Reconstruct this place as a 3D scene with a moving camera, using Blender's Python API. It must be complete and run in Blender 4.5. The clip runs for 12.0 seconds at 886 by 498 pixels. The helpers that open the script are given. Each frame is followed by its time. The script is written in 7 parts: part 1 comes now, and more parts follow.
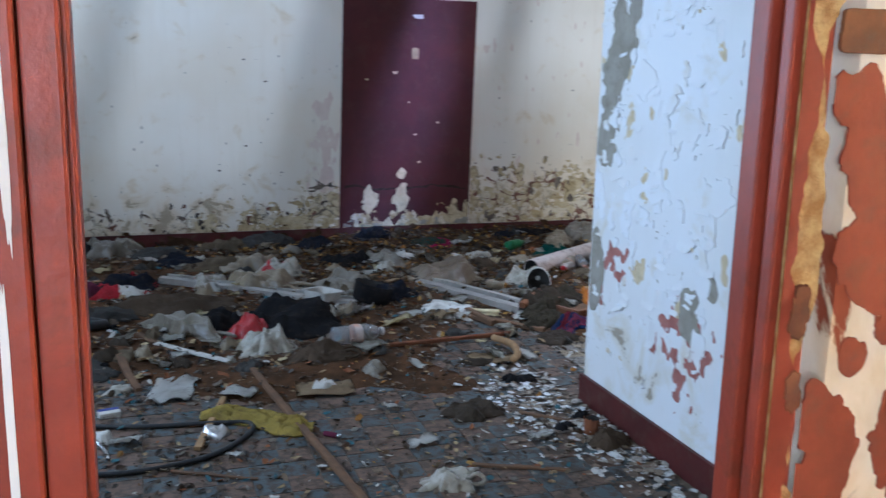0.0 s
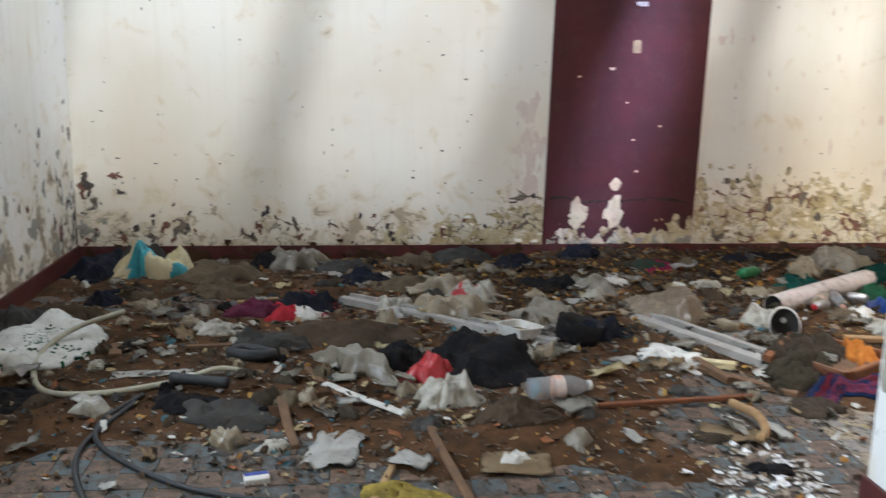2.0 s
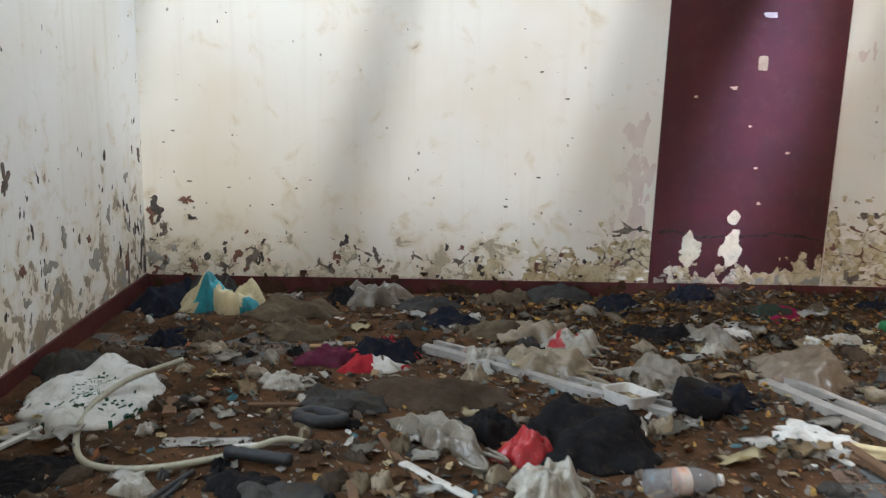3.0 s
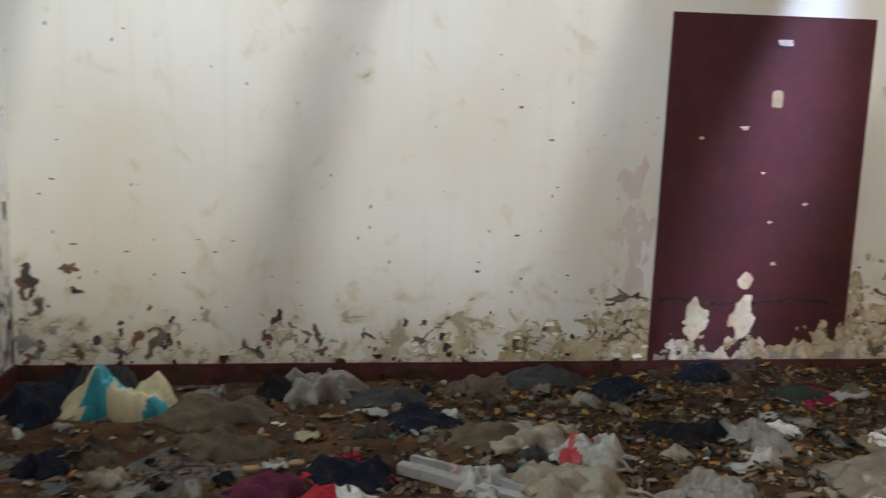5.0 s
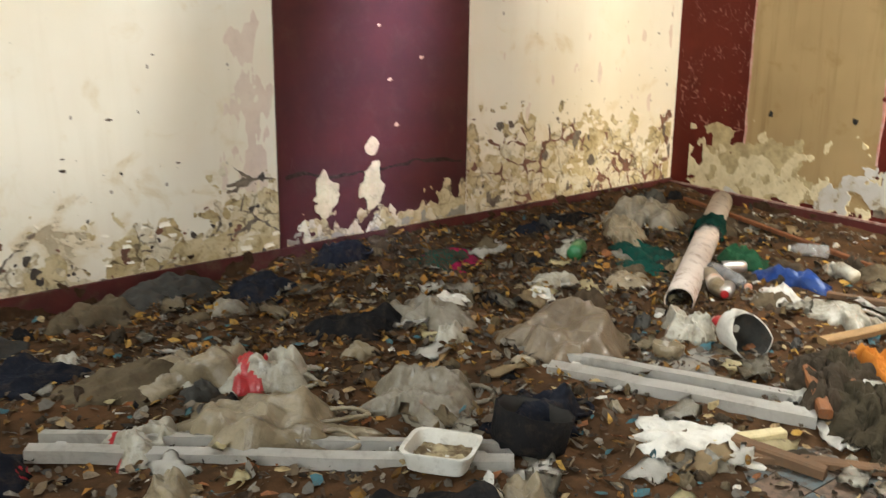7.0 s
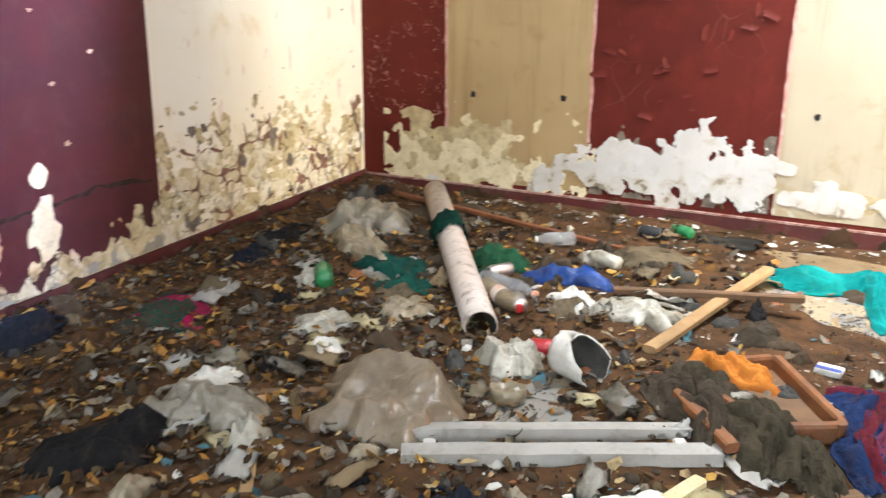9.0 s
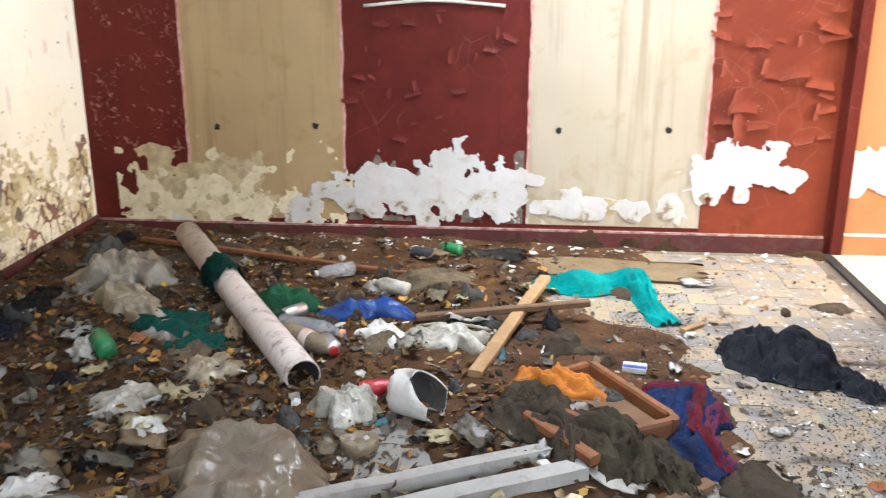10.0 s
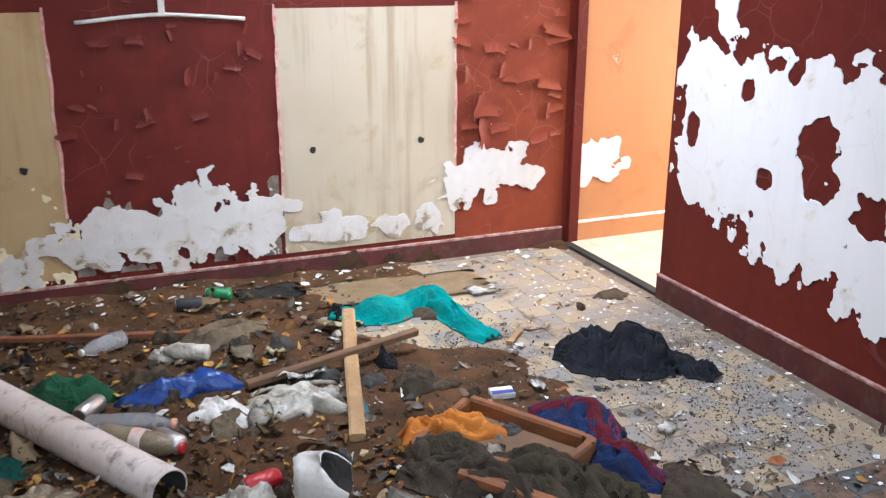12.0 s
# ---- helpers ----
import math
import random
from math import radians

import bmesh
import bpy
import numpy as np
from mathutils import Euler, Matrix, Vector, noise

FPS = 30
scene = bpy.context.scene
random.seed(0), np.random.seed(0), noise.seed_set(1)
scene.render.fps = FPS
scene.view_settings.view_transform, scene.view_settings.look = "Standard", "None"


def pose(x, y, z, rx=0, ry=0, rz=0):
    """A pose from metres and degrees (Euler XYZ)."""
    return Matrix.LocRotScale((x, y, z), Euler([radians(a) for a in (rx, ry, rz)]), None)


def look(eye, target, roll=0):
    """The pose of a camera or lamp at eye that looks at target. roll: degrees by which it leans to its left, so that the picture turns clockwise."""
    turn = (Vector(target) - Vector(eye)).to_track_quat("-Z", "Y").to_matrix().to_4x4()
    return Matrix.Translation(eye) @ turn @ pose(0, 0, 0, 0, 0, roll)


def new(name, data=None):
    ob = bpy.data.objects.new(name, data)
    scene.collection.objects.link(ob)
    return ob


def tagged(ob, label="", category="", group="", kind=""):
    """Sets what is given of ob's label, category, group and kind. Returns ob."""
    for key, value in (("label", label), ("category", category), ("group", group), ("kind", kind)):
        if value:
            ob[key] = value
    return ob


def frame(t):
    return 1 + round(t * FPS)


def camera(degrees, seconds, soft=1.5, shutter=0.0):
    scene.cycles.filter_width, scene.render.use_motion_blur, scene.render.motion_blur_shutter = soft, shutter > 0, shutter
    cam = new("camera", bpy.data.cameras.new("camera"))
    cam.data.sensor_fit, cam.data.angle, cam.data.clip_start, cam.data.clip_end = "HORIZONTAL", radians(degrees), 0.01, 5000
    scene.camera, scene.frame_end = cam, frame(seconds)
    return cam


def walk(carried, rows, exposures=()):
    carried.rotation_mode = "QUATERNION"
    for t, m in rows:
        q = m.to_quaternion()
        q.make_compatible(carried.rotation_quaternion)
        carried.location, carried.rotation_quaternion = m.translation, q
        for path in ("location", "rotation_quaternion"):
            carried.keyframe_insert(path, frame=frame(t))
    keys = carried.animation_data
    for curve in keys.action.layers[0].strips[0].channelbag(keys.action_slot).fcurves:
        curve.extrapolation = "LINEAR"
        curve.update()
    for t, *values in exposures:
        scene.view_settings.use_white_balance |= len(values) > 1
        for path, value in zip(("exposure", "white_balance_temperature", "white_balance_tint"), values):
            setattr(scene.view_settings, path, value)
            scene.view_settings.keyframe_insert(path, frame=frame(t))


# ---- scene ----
cam = camera(52, 12.0, soft=1.25, shutter=0.4)
PATH = [
    (0, (-1.678, -7.678, 1.525), (-1.048, -5.821, 1.13), 1.3),
    (0.5, (-1.603, -7.624, 1.51), (-1.151, -5.715, 1.117), 1.3),
    (1, (-1.551, -7.438, 1.488), (-1.117, -5.528, 1.085), 1.5),
    (1.5, (-1.536, -7.126, 1.505), (-1.122, -5.21, 1.109), 1.3),
    (2, (-1.492, -6.788, 1.504), (-1.294, -4.84, 1.097), 0.9),
    (2.5, (-1.439, -6.454, 1.542), (-1.388, -4.493, 1.15), 1.0),
    (3, (-1.503, -6.124, 1.574), (-1.489, -4.164, 1.177), 1.1),
    (3.2, (-1.544, -5.96, 1.587), (-1.538, -4.0, 1.189), 1.1),
    (4.8, (-1.798, -5.017, 1.496), (-1.649, -3.043, 1.209), 1.1),
    (5, (-1.852, -4.906, 1.492), (-1.605, -2.943, 1.199), 1.5),
    (5.5, (-1.978, -4.658, 1.515), (-1.402, -2.76, 1.253), 0.9),
    (6, (-1.992, -4.501, 1.494), (-1.156, -2.701, 1.245), 0.5),
    (6.3, (-1.971, -4.361, 1.448), (-0.989, -2.637, 1.198), 0.2),
    (6.5, (-1.967, -4.27, 1.415), (-0.902, -2.606, 1.101), -0.2),
    (7, (-2.022, -4.059, 1.394), (-0.874, -2.517, 0.841), -0.0),
    (7.5, (-1.954, -3.744, 1.392), (-0.63, -2.368, 0.798), -0.4),
    (7.7, (-1.935, -3.6, 1.395), (-0.543, -2.295, 0.795), -0.4),
    (9.3, (-1.867, -2.761, 1.422), (-0.067, -2.133, 0.819), 0.4),
    (9.5, (-1.893, -2.645, 1.454), (-0.039, -2.186, 0.862), 0.4),
    (10, (-1.89, -2.405, 1.486), (0.013, -2.247, 0.894), 0.2),
    (10.5, (-1.795, -2.105, 1.532), (0.112, -2.178, 0.932), 0.3),
    (11, (-1.713, -1.845, 1.534), (0.181, -2.07, 0.934), 0.4),
    (11.5, (-1.63, -1.639, 1.588), (0.196, -2.181, 0.98), -0.1),
    (12, (-1.398, -1.495, 1.559), (0.36, -2.231, 0.953), 0.2),
]
EXPOSURES = [(0.0, -0.85, 4850, 8), (1.2, -0.42, 5750, 8), (2.5, -0.12, 5850, 8), (4.8, -0.46, 6000, 7), (5.5, -0.62, 6000, 6), (6.5, -0.44, 6600, 4), (7.0, 0.14, 6900, 5), (7.7, 0.54, 7100, 6), (9.3, 0.44, 5950, 8), (10.5, 0.16, 5750, 10), (11.0, 0.14, 5700, 11), (12.0, -0.14, 5600, 13)]
walk(cam, [(t, look(eye, target, roll)) for t, eye, target, roll in PATH], EXPOSURES)

# ---- plan (metres) ----
XL, XR = -3.5, 2.98          # left and right walls
YB = 0.0                     # back wall
XP, YN = 0.26, -4.06         # outer corner of the inner walls
YD0, YD1 = -6.775, -6.70      # entrance wall
DX0, DX1 = -1.73, -0.945    # entrance opening
OX = 2.02                    # end of the inner wall at the far opening
HC = 3.1                     # ceiling
YO = -9.6                    # back of the room before the entrance
YS = -7.2                    # end of the lit side room

# ---- world, sun and lamps in assumed, unseen openings ----
world = bpy.data.worlds.new("world")
scene.world = world
world.use_nodes = True
wn = world.node_tree.nodes
sky = wn.new("ShaderNodeTexSky")
sky.sky_type = "NISHITA"
sky.sun_disc = False
sky.sun_elevation, sky.sun_rotation = radians(52), radians(200)
wn["Background"].inputs["Strength"].default_value = 0.12
world.node_tree.links.new(sky.outputs[0], wn["Background"].inputs["Color"])


def area(name, eye, target, w, h, watts, colour, spread=180):
    d = bpy.data.lights.new(name, "AREA")
    d.shape, d.size, d.size_y, d.energy, d.color, d.spread = "RECTANGLE", w, h, watts, colour, radians(spread)
    ob = new(name, d)
    ob.matrix_world = look(eye, target)
    return ob


sun_data = bpy.data.lights.new("sun", "SUN")
sun_data.energy, sun_data.angle, sun_data.color = 2.0, radians(8), (1.0, 0.97, 0.93)
sun = new("sun", sun_data)
sun.matrix_world = look((0, 0, 0), (-0.22, 0.55, -0.8))

DAY = (0.86, 0.93, 1.0)
# Window assumed out of view; its lamp brightens the partition and left floor.
area("assumed_window_light", (XL + 0.02, -4.05, 1.75), (0.4, -4.5, 1.72), 2.2, 1.3, 102, DAY, 150)
# Lamp added in the unseen outer room to brighten the door frame.
area("entrance_light", (-3.0, YO + 0.05, 1.7), (-1.2, -6.8, 1.2), 2.0, 1.6, 190, (1.0, 0.93, 0.86))
area("side_room_light", (1.6, YS + 0.05, 1.6), (2.6, -4.0, 0.9), 1.8, 1.8, 1050, (1.0, 0.90, 0.74))
# Fill lamp added in an assumed roof opening to brighten the right room.
area("right_room_fill", (1.75, -2.75, HC - 0.01), (1.95, -3.3, 0.0), 1.3, 1.0, 74, (0.97, 0.98, 1.0), 104)


SKY = (0.62, 0.76, 1.0)
# Sky lamps in assumed roof gaps; the first leans to brighten the left wall.
for gx, gw, broad, by, ln, lean, fwd in ((-2.30, 1.2, 29, -1.22, 1.4, -1.1, 0.1), (-0.56, 1.1, 10, -0.99, 1.4, -0.5, 0.54), (1.54, 0.26, 8, -0.99, 1.4, -0.3, 0.54)):
    area("roof_gap_sky", (gx - 0.06, by, HC + 0.01 - lean * 0.1), (gx + lean, by + fwd, 0.0), gw, ln, broad * gw, (0.90, 0.94, 1.0))
# Narrow lamps added above the gaps draw slanted streaks; last brightens upper right wall.
for gx, gw, by, ln, beam, cone, tint in ((-2.40, 0.9, -0.52, 0.7, 1.6, 70, SKY), (-0.43, 0.85, -0.52, 0.7, 2.2, 60, SKY), (1.54, 0.32, -0.84, 0.85, 13.0, 17, (0.50, 0.64, 1.0)), (2.62, 0.9, -0.36, 0.4, 1.3, 60, (1.0, 0.96, 0.88))):
    area("added_wall_beam", (gx, by, HC + 0.32), (gx - 1.2, by + 1.08, HC - 2.68), gw, ln, beam, tint, cone)


# ---- node helpers ----
def material(name, rough=0.8, spec=0.3, metal=0.0):
    m = bpy.data.materials.new(name)
    m.use_nodes = True
    b = m.node_tree.nodes["Principled BSDF"]
    b.inputs["Roughness"].default_value = rough
    b.inputs["Specular IOR Level"].default_value = spec
    b.inputs["Metallic"].default_value = metal
    return m, m.node_tree.nodes, m.node_tree.links, b


def rgba(c):
    return (c[0], c[1], c[2], 1.0)


def coords(n, l, scale=(1, 1, 1), kind="Object", shift=(0, 0, 0)):
    tc, mp = n.new("ShaderNodeTexCoord"), n.new("ShaderNodeMapping")
    mp.inputs["Scale"].default_value = scale
    mp.inputs["Location"].default_value = shift
    l.new(tc.outputs[kind], mp.inputs["Vector"])
    return mp.outputs[0]


def noise_tex(n, l, vec, scale, detail=6, rough=0.6, distort=0.0):
    t = n.new("ShaderNodeTexNoise")
    t.inputs["Scale"].default_value, t.inputs["Detail"].default_value = scale, detail
    t.inputs["Roughness"].default_value, t.inputs["Distortion"].default_value = rough, distort
    l.new(vec, t.inputs["Vector"])
    return t.outputs["Fac"]


def ramp(n, l, fac, a, b):
    """0 below a, 1 above b."""
    r = n.new("ShaderNodeMapRange")
    r.interpolation_type = "SMOOTHSTEP"
    r.inputs["From Min"].default_value, r.inputs["From Max"].default_value = a, b
    l.new(fac, r.inputs["Value"])
    return r.outputs[0]


def maths(n, l, op, a, b):
    m = n.new("ShaderNodeMath")
    m.operation = op
    for i, v in enumerate((a, b)):
        if isinstance(v, (int, float)):
            m.inputs[i].default_value = v
        else:
            l.new(v, m.inputs[i])
    return m.outputs[0]


def mix(n, l, fac, a, b):
    m = n.new("ShaderNodeMix")
    m.data_type = "RGBA"
    if isinstance(fac, (int, float)):
        m.inputs[0].default_value = fac
    else:
        l.new(fac, m.inputs[0])
    for i, v in ((6, a), (7, b)):
        if isinstance(v, tuple):
            m.inputs[i].default_value = rgba(v)
        else:
            l.new(v, m.inputs[i])
    return m.outputs[2]


def bump(n, l, b, height, strength=0.3, dist=0.01):
    u = n.new("ShaderNodeBump")
    u.inputs["Strength"].default_value, u.inputs["Distance"].default_value = strength, dist
    l.new(height, u.inputs["Height"])
    l.new(u.outputs[0], b.inputs["Normal"])


def plain(name, c1, c2, rough=0.8, scale=6.0, spec=0.25, metal=0.0, dirt=0.35, dirt_colour=(0.10, 0.075, 0.05), bumps=0.25, vary=0.0, crease=0.0):
    """Two tones of one colour, blotches of dirt and a fine relief."""
    m, n, l, b = material(name, rough, spec, metal)
    v = coords(n, l)
    a = noise_tex(n, l, v, scale, 8, 0.65)
    col = mix(n, l, ramp(n, l, a, 0.35, 0.65), c1, c2)
    if dirt > 0:
        g = noise_tex(n, l, v, scale * 2.7, 6, 0.7, 0.4)
        col = mix(n, l, maths(n, l, "MULTIPLY", ramp(n, l, g, 0.48, 0.72), dirt), col, dirt_colour)
    if vary > 0:
        oi = n.new("ShaderNodeObjectInfo")
        h = n.new("ShaderNodeHueSaturation")
        l.new(maths(n, l, "ADD", maths(n, l, "MULTIPLY", oi.outputs["Random"], vary), 1 - vary / 2), h.inputs["Value"])
        l.new(col, h.inputs["Color"])
        col = h.outputs[0]
    l.new(col, b.inputs["Base Color"])
    fine = noise_tex(n, l, v, scale * 12, 5, 0.6)
    if crease > 0:
        folds = None
        for k, w in ((1.6, 1.0), (4.2, 0.4)):
            r = maths(n, l, "ABSOLUTE", maths(n, l, "SUBTRACT", noise_tex(n, l, v, scale * k, 3, 0.5, 1.2), 0.5), 0.0)
            r = maths(n, l, "MULTIPLY", ramp(n, l, r, 0.0, 0.16), w)
            folds = r if folds is None else maths(n, l, "ADD", folds, r)
        bump(n, l, b, maths(n, l, "ADD", folds, maths(n, l, "MULTIPLY", fine, 0.12)), crease, 0.005)
    else:
        bump(n, l, b, fine, bumps, 0.004)
    return m


def height_of(n, l):
    g, s = n.new("ShaderNodeNewGeometry"), n.new("ShaderNodeSeparateXYZ")
    l.new(g.outputs["Position"], s.inputs[0])
    return s.outputs[2]


def painted_wall(name, paint, paint2, under, top, amount=0.5, peel_scale=5.0, specks=True, streaks=0.4, rough=0.75, cracks=0.0):
    """Old paint that has flaked off below the height top, with specks and faint streaks."""
    m, n, l, b = material(name, rough, 0.16 if cracks else 0.3)
    v = coords(n, l)
    z = height_of(n, l)
    col = mix(n, l, ramp(n, l, noise_tex(n, l, v, 0.9, 4, 0.5), 0.35, 0.7), paint, paint2)
    st = noise_tex(n, l, coords(n, l, (5, 5, 0.35)), 2.2, 5, 0.6)
    col = mix(n, l, maths(n, l, "MULTIPLY", ramp(n, l, st, 0.5, 0.8), streaks), col, (paint2[0] * 0.72, paint2[1] * 0.66, paint2[2] * 0.55))
    # worn zone near the floor: the lower, the more is gone
    fall = n.new("ShaderNodeMapRange")
    fall.inputs["From Min"].default_value, fall.inputs["From Max"].default_value = 0.1, top
    fall.inputs["To Min"].default_value, fall.inputs["To Max"].default_value = amount, 0.0
    l.new(z, fall.inputs["Value"])
    pn = noise_tex(n, l, v, peel_scale, 9, 0.62, 0.5)
    p = maths(n, l, "ADD", pn, maths(n, l, "MULTIPLY", fall.outputs[0], 0.42))
    stain = ramp(n, l, p, 0.56, 0.74)
    stained = mix(n, l, maths(n, l, "MULTIPLY", stain, 0.55), col, (paint2[0] * 0.8, paint2[1] * 0.7, paint2[2] * 0.48))
    peel = ramp(n, l, p, 0.70, 0.725)
    un = mix(n, l, noise_tex(n, l, v, 14, 6, 0.7), under, (under[0] * 0.5, under[1] * 0.46, under[2] * 0.4))
    col = mix(n, l, peel, stained, un)
    # dark rims and mould specks
    dn = noise_tex(n, l, v, peel_scale * 2.3, 8, 0.7, 1.2)
    d = maths(n, l, "ADD", dn, maths(n, l, "MULTIPLY", fall.outputs[0], 0.26))
    dark = ramp(n, l, d, 0.70, 0.78)
    col = mix(n, l, maths(n, l, "MULTIPLY", dark, 0.75), col, (0.075, 0.05, 0.04))
    if specks:
        vo = n.new("ShaderNodeTexVoronoi")
        vo.inputs["Scale"].default_value = 6.5
        l.new(coords(n, l, (1, 1, 0.75)), vo.inputs["Vector"])
        sp = ramp(n, l, maths(n, l, "SUBTRACT", vo.outputs["Distance"], maths(n, l, "MULTIPLY", noise_tex(n, l, v, 30, 2), 0.08)), 0.02, 0.0)
        col = mix(n, l, maths(n, l, "MULTIPLY", sp, 0.7), col, (0.16, 0.12, 0.10))
    if cracks:
        vc = n.new("ShaderNodeTexVoronoi")
        vc.feature = "DISTANCE_TO_EDGE"
        vc.inputs["Scale"].default_value = cracks
        wob = n.new("ShaderNodeVectorMath")
        wob.operation = "ADD"
        nv = n.new("ShaderNodeTexNoise")
        nv.inputs["Scale"].default_value = 4.0
        l.new(v, nv.inputs["Vector"])
        sc = n.new("ShaderNodeVectorMath")
        sc.operation = "SCALE"
        sc.inputs["Scale"].default_value = 0.14
        l.new(nv.outputs["Color"], sc.inputs[0])
        l.new(v, wob.inputs[0])
        l.new(sc.outputs[0], wob.inputs[1])
        l.new(wob.outputs[0], vc.inputs["Vector"])
        ln = ramp(n, l, vc.outputs["Distance"], 0.020, 0.004)
        some = ramp(n, l, noise_tex(n, l, v, 1.7, 3), 0.46, 0.58)
        col = mix(n, l, maths(n, l, "MULTIPLY", maths(n, l, "MULTIPLY", ln, some), 0.10), col, (0.42, 0.26, 0.20))
        tone = noise_tex(n, l, v, 6.0, 7, 0.7)
        col = mix(n, l, maths(n, l, "MULTIPLY", ramp(n, l, tone, 0.45, 0.75), 0.28), col, (min(0.78, paint[0] * 1.7), min(0.76, paint[1] * 1.8), min(0.74, paint[2] * 1.7)))
    l.new(col, b.inputs["Base Color"])
    hgt = maths(n, l, "SUBTRACT", maths(n, l, "MULTIPLY", noise_tex(n, l, v, 60, 4), 0.15), peel)
    bump(n, l, b, hgt, 0.5, 0.006)
    return m


# ---- materials ----
WHITE_WALL = painted_wall("white_wall_paint", (0.80, 0.76, 0.66), (0.74, 0.66, 0.52), (0.60, 0.52, 0.38), 0.75, 0.40, streaks=0.16)
LEFT_WALL = painted_wall("left_wall_paint", (0.80, 0.78, 0.72), (0.74, 0.69, 0.58), (0.45, 0.38, 0.28), 1.3, 0.50, 7.0)
PART_WALL = painted_wall("partition_paint", (0.80, 0.83, 0.86), (0.76, 0.77, 0.76), (0.50, 0.45, 0.36), 0.9, 0.25, 4.0, False, 0.1)
RED_WALL = painted_wall("red_wall_paint", (0.112, 0.015, 0.009), (0.085, 0.012, 0.008), (0.25, 0.05, 0.03), 0.5, 0.05, 4.0, False, 0.35, 0.58, 5.5)
ORANGE_WALL = painted_wall("orange_wall_paint", (0.47, 0.225, 0.095), (0.42, 0.185, 0.075), (0.6, 0.5, 0.4), 0.5, 0.05, 4.0, False, 0.1, 0.5)
BEIGE_PANEL = painted_wall("beige_panel_paint", (0.45, 0.32, 0.16), (0.34, 0.235, 0.115), (0.50, 0.43, 0.31), 0.6, 0.4, 6.0, False, 0.9, 0.6)
# Beige panel again, paler: light near the opening is put into its colour.
PALE_LIT_PANEL = painted_wall("pale_lit_panel_paint", (0.47, 0.41, 0.305), (0.40, 0.335, 0.235), (0.62, 0.57, 0.48), 0.5, 0.3, 6.0, False, 0.9, 0.6)
# Lit copy of red_wall_paint: the warm light by the opening put into colour.
LIT_RED = painted_wall("lit_red_paint", (0.20, 0.040, 0.016), (0.155, 0.028, 0.013), (0.25, 0.05, 0.03), 0.5, 0.05, 4.0, False, 0.35, 0.58, 5.5)
MAROON = plain("maroon_gloss_paint", (0.066, 0.006, 0.008), (0.048, 0.005, 0.007), 0.56, 3.0, 0.45, dirt=0.15, bumps=0.12)
BASE_PAINT = plain("baseboard_paint", (0.088, 0.017, 0.015), (0.06, 0.014, 0.013), 0.55, 5.0, 0.35, dirt=0.5, bumps=0.3)
EDGE_PAINT = plain("scuffed_edge", (0.42, 0.30, 0.26), (0.22, 0.09, 0.07), 0.7, 20.0, dirt=0.5, dirt_colour=(0.12, 0.03, 0.025))
CEILING = plain("ceiling_paint", (0.75, 0.72, 0.66), (0.68, 0.64, 0.56), 0.9, 1.5)
JAMB = plain("door_frame_paint", (0.27, 0.044, 0.018), (0.19, 0.03, 0.014), 0.42, 4.0, 0.45, dirt=0.5, dirt_colour=(0.09, 0.03, 0.015), bumps=0.3)
CREAM_WALL = painted_wall("cream_wall_paint", (0.80, 0.70, 0.54), (0.74, 0.62, 0.44), (0.35, 0.08, 0.03), 4.0, 0.38, 3.0, False, 0.2)
CONCRETE = plain("screed", (0.20, 0.16, 0.12), (0.14, 0.11, 0.08), 0.9, 4.0, dirt=0.5)
SOIL = plain("soil", (0.092, 0.046, 0.021), (0.040, 0.022, 0.011), 0.95, 5.0, 0.1, dirt=0.5, dirt_colour=(0.115, 0.060, 0.028), bumps=1.0)
# Shaded copy of bare_plaster: the right wall's dimmer light is in its colour.
SHADED_PLASTER = painted_wall("shaded_plaster", (0.56, 0.54, 0.51), (0.48, 0.455, 0.42), (0.36, 0.29, 0.21), 0.45, 0.4, 9.0, False, 0.3, 0.85, 6.0)
PLASTER = painted_wall("bare_plaster", (0.74, 0.73, 0.71), (0.66, 0.64, 0.60), (0.5, 0.42, 0.32), 0.35, 0.2, 9.0, False, 0.2, 0.85, 6.0)


# ---- mesh helpers ----
def bm_box(bm, x0, y0, z0, x1, y1, z1):
    vs = [bm.verts.new(p) for p in ((x0, y0, z0), (x1, y0, z0), (x1, y1, z0), (x0, y1, z0), (x0, y0, z1), (x1, y0, z1), (x1, y1, z1), (x0, y1, z1))]
    for f in ((3, 2, 1, 0), (4, 5, 6, 7), (0, 1, 5, 4), (1, 2, 6, 5), (2, 3, 7, 6), (3, 0, 4, 7)):
        bm.faces.new([vs[i] for i in f])


def mesh_of(name, bm, mats, smooth=False):
    me = bpy.data.meshes.new(name)
    bm.normal_update()
    bm.to_mesh(me)
    bm.free()
    for m in mats if isinstance(mats, (list, tuple)) else [mats]:
        me.materials.append(m)
    if smooth:
        for p in me.polygons:
            p.use_smooth = True
    return me


def thing(name, bm, mats, label="", category="", group="", kind="", m=None, smooth=False):
    ob = new(name, mesh_of(name, bm, mats, smooth))
    if m is not None:
        ob.matrix_world = m
    return tagged(ob, label, category, group, kind)


def part(name, bm, mats, parent, label="", smooth=False):
    ob = new(name, mesh_of(name, bm, mats, smooth))
    ob.parent = parent
    return tagged(ob, label)


def boxes(name, rows, mats, label="", category="", kind="structure"):
    bm = bmesh.new()
    for r in rows:
        bm_box(bm, *r)
    return thing(name, bm, mats, label, category, kind=kind)


# ---- structure ----
boxes("floor", [(XL - 0.2, YO - 0.2, -0.15, XR + 0.2, 0.2, 0.0)], CONCRETE, "dirty floor with worn tiles under rubbish and soil", "floor")
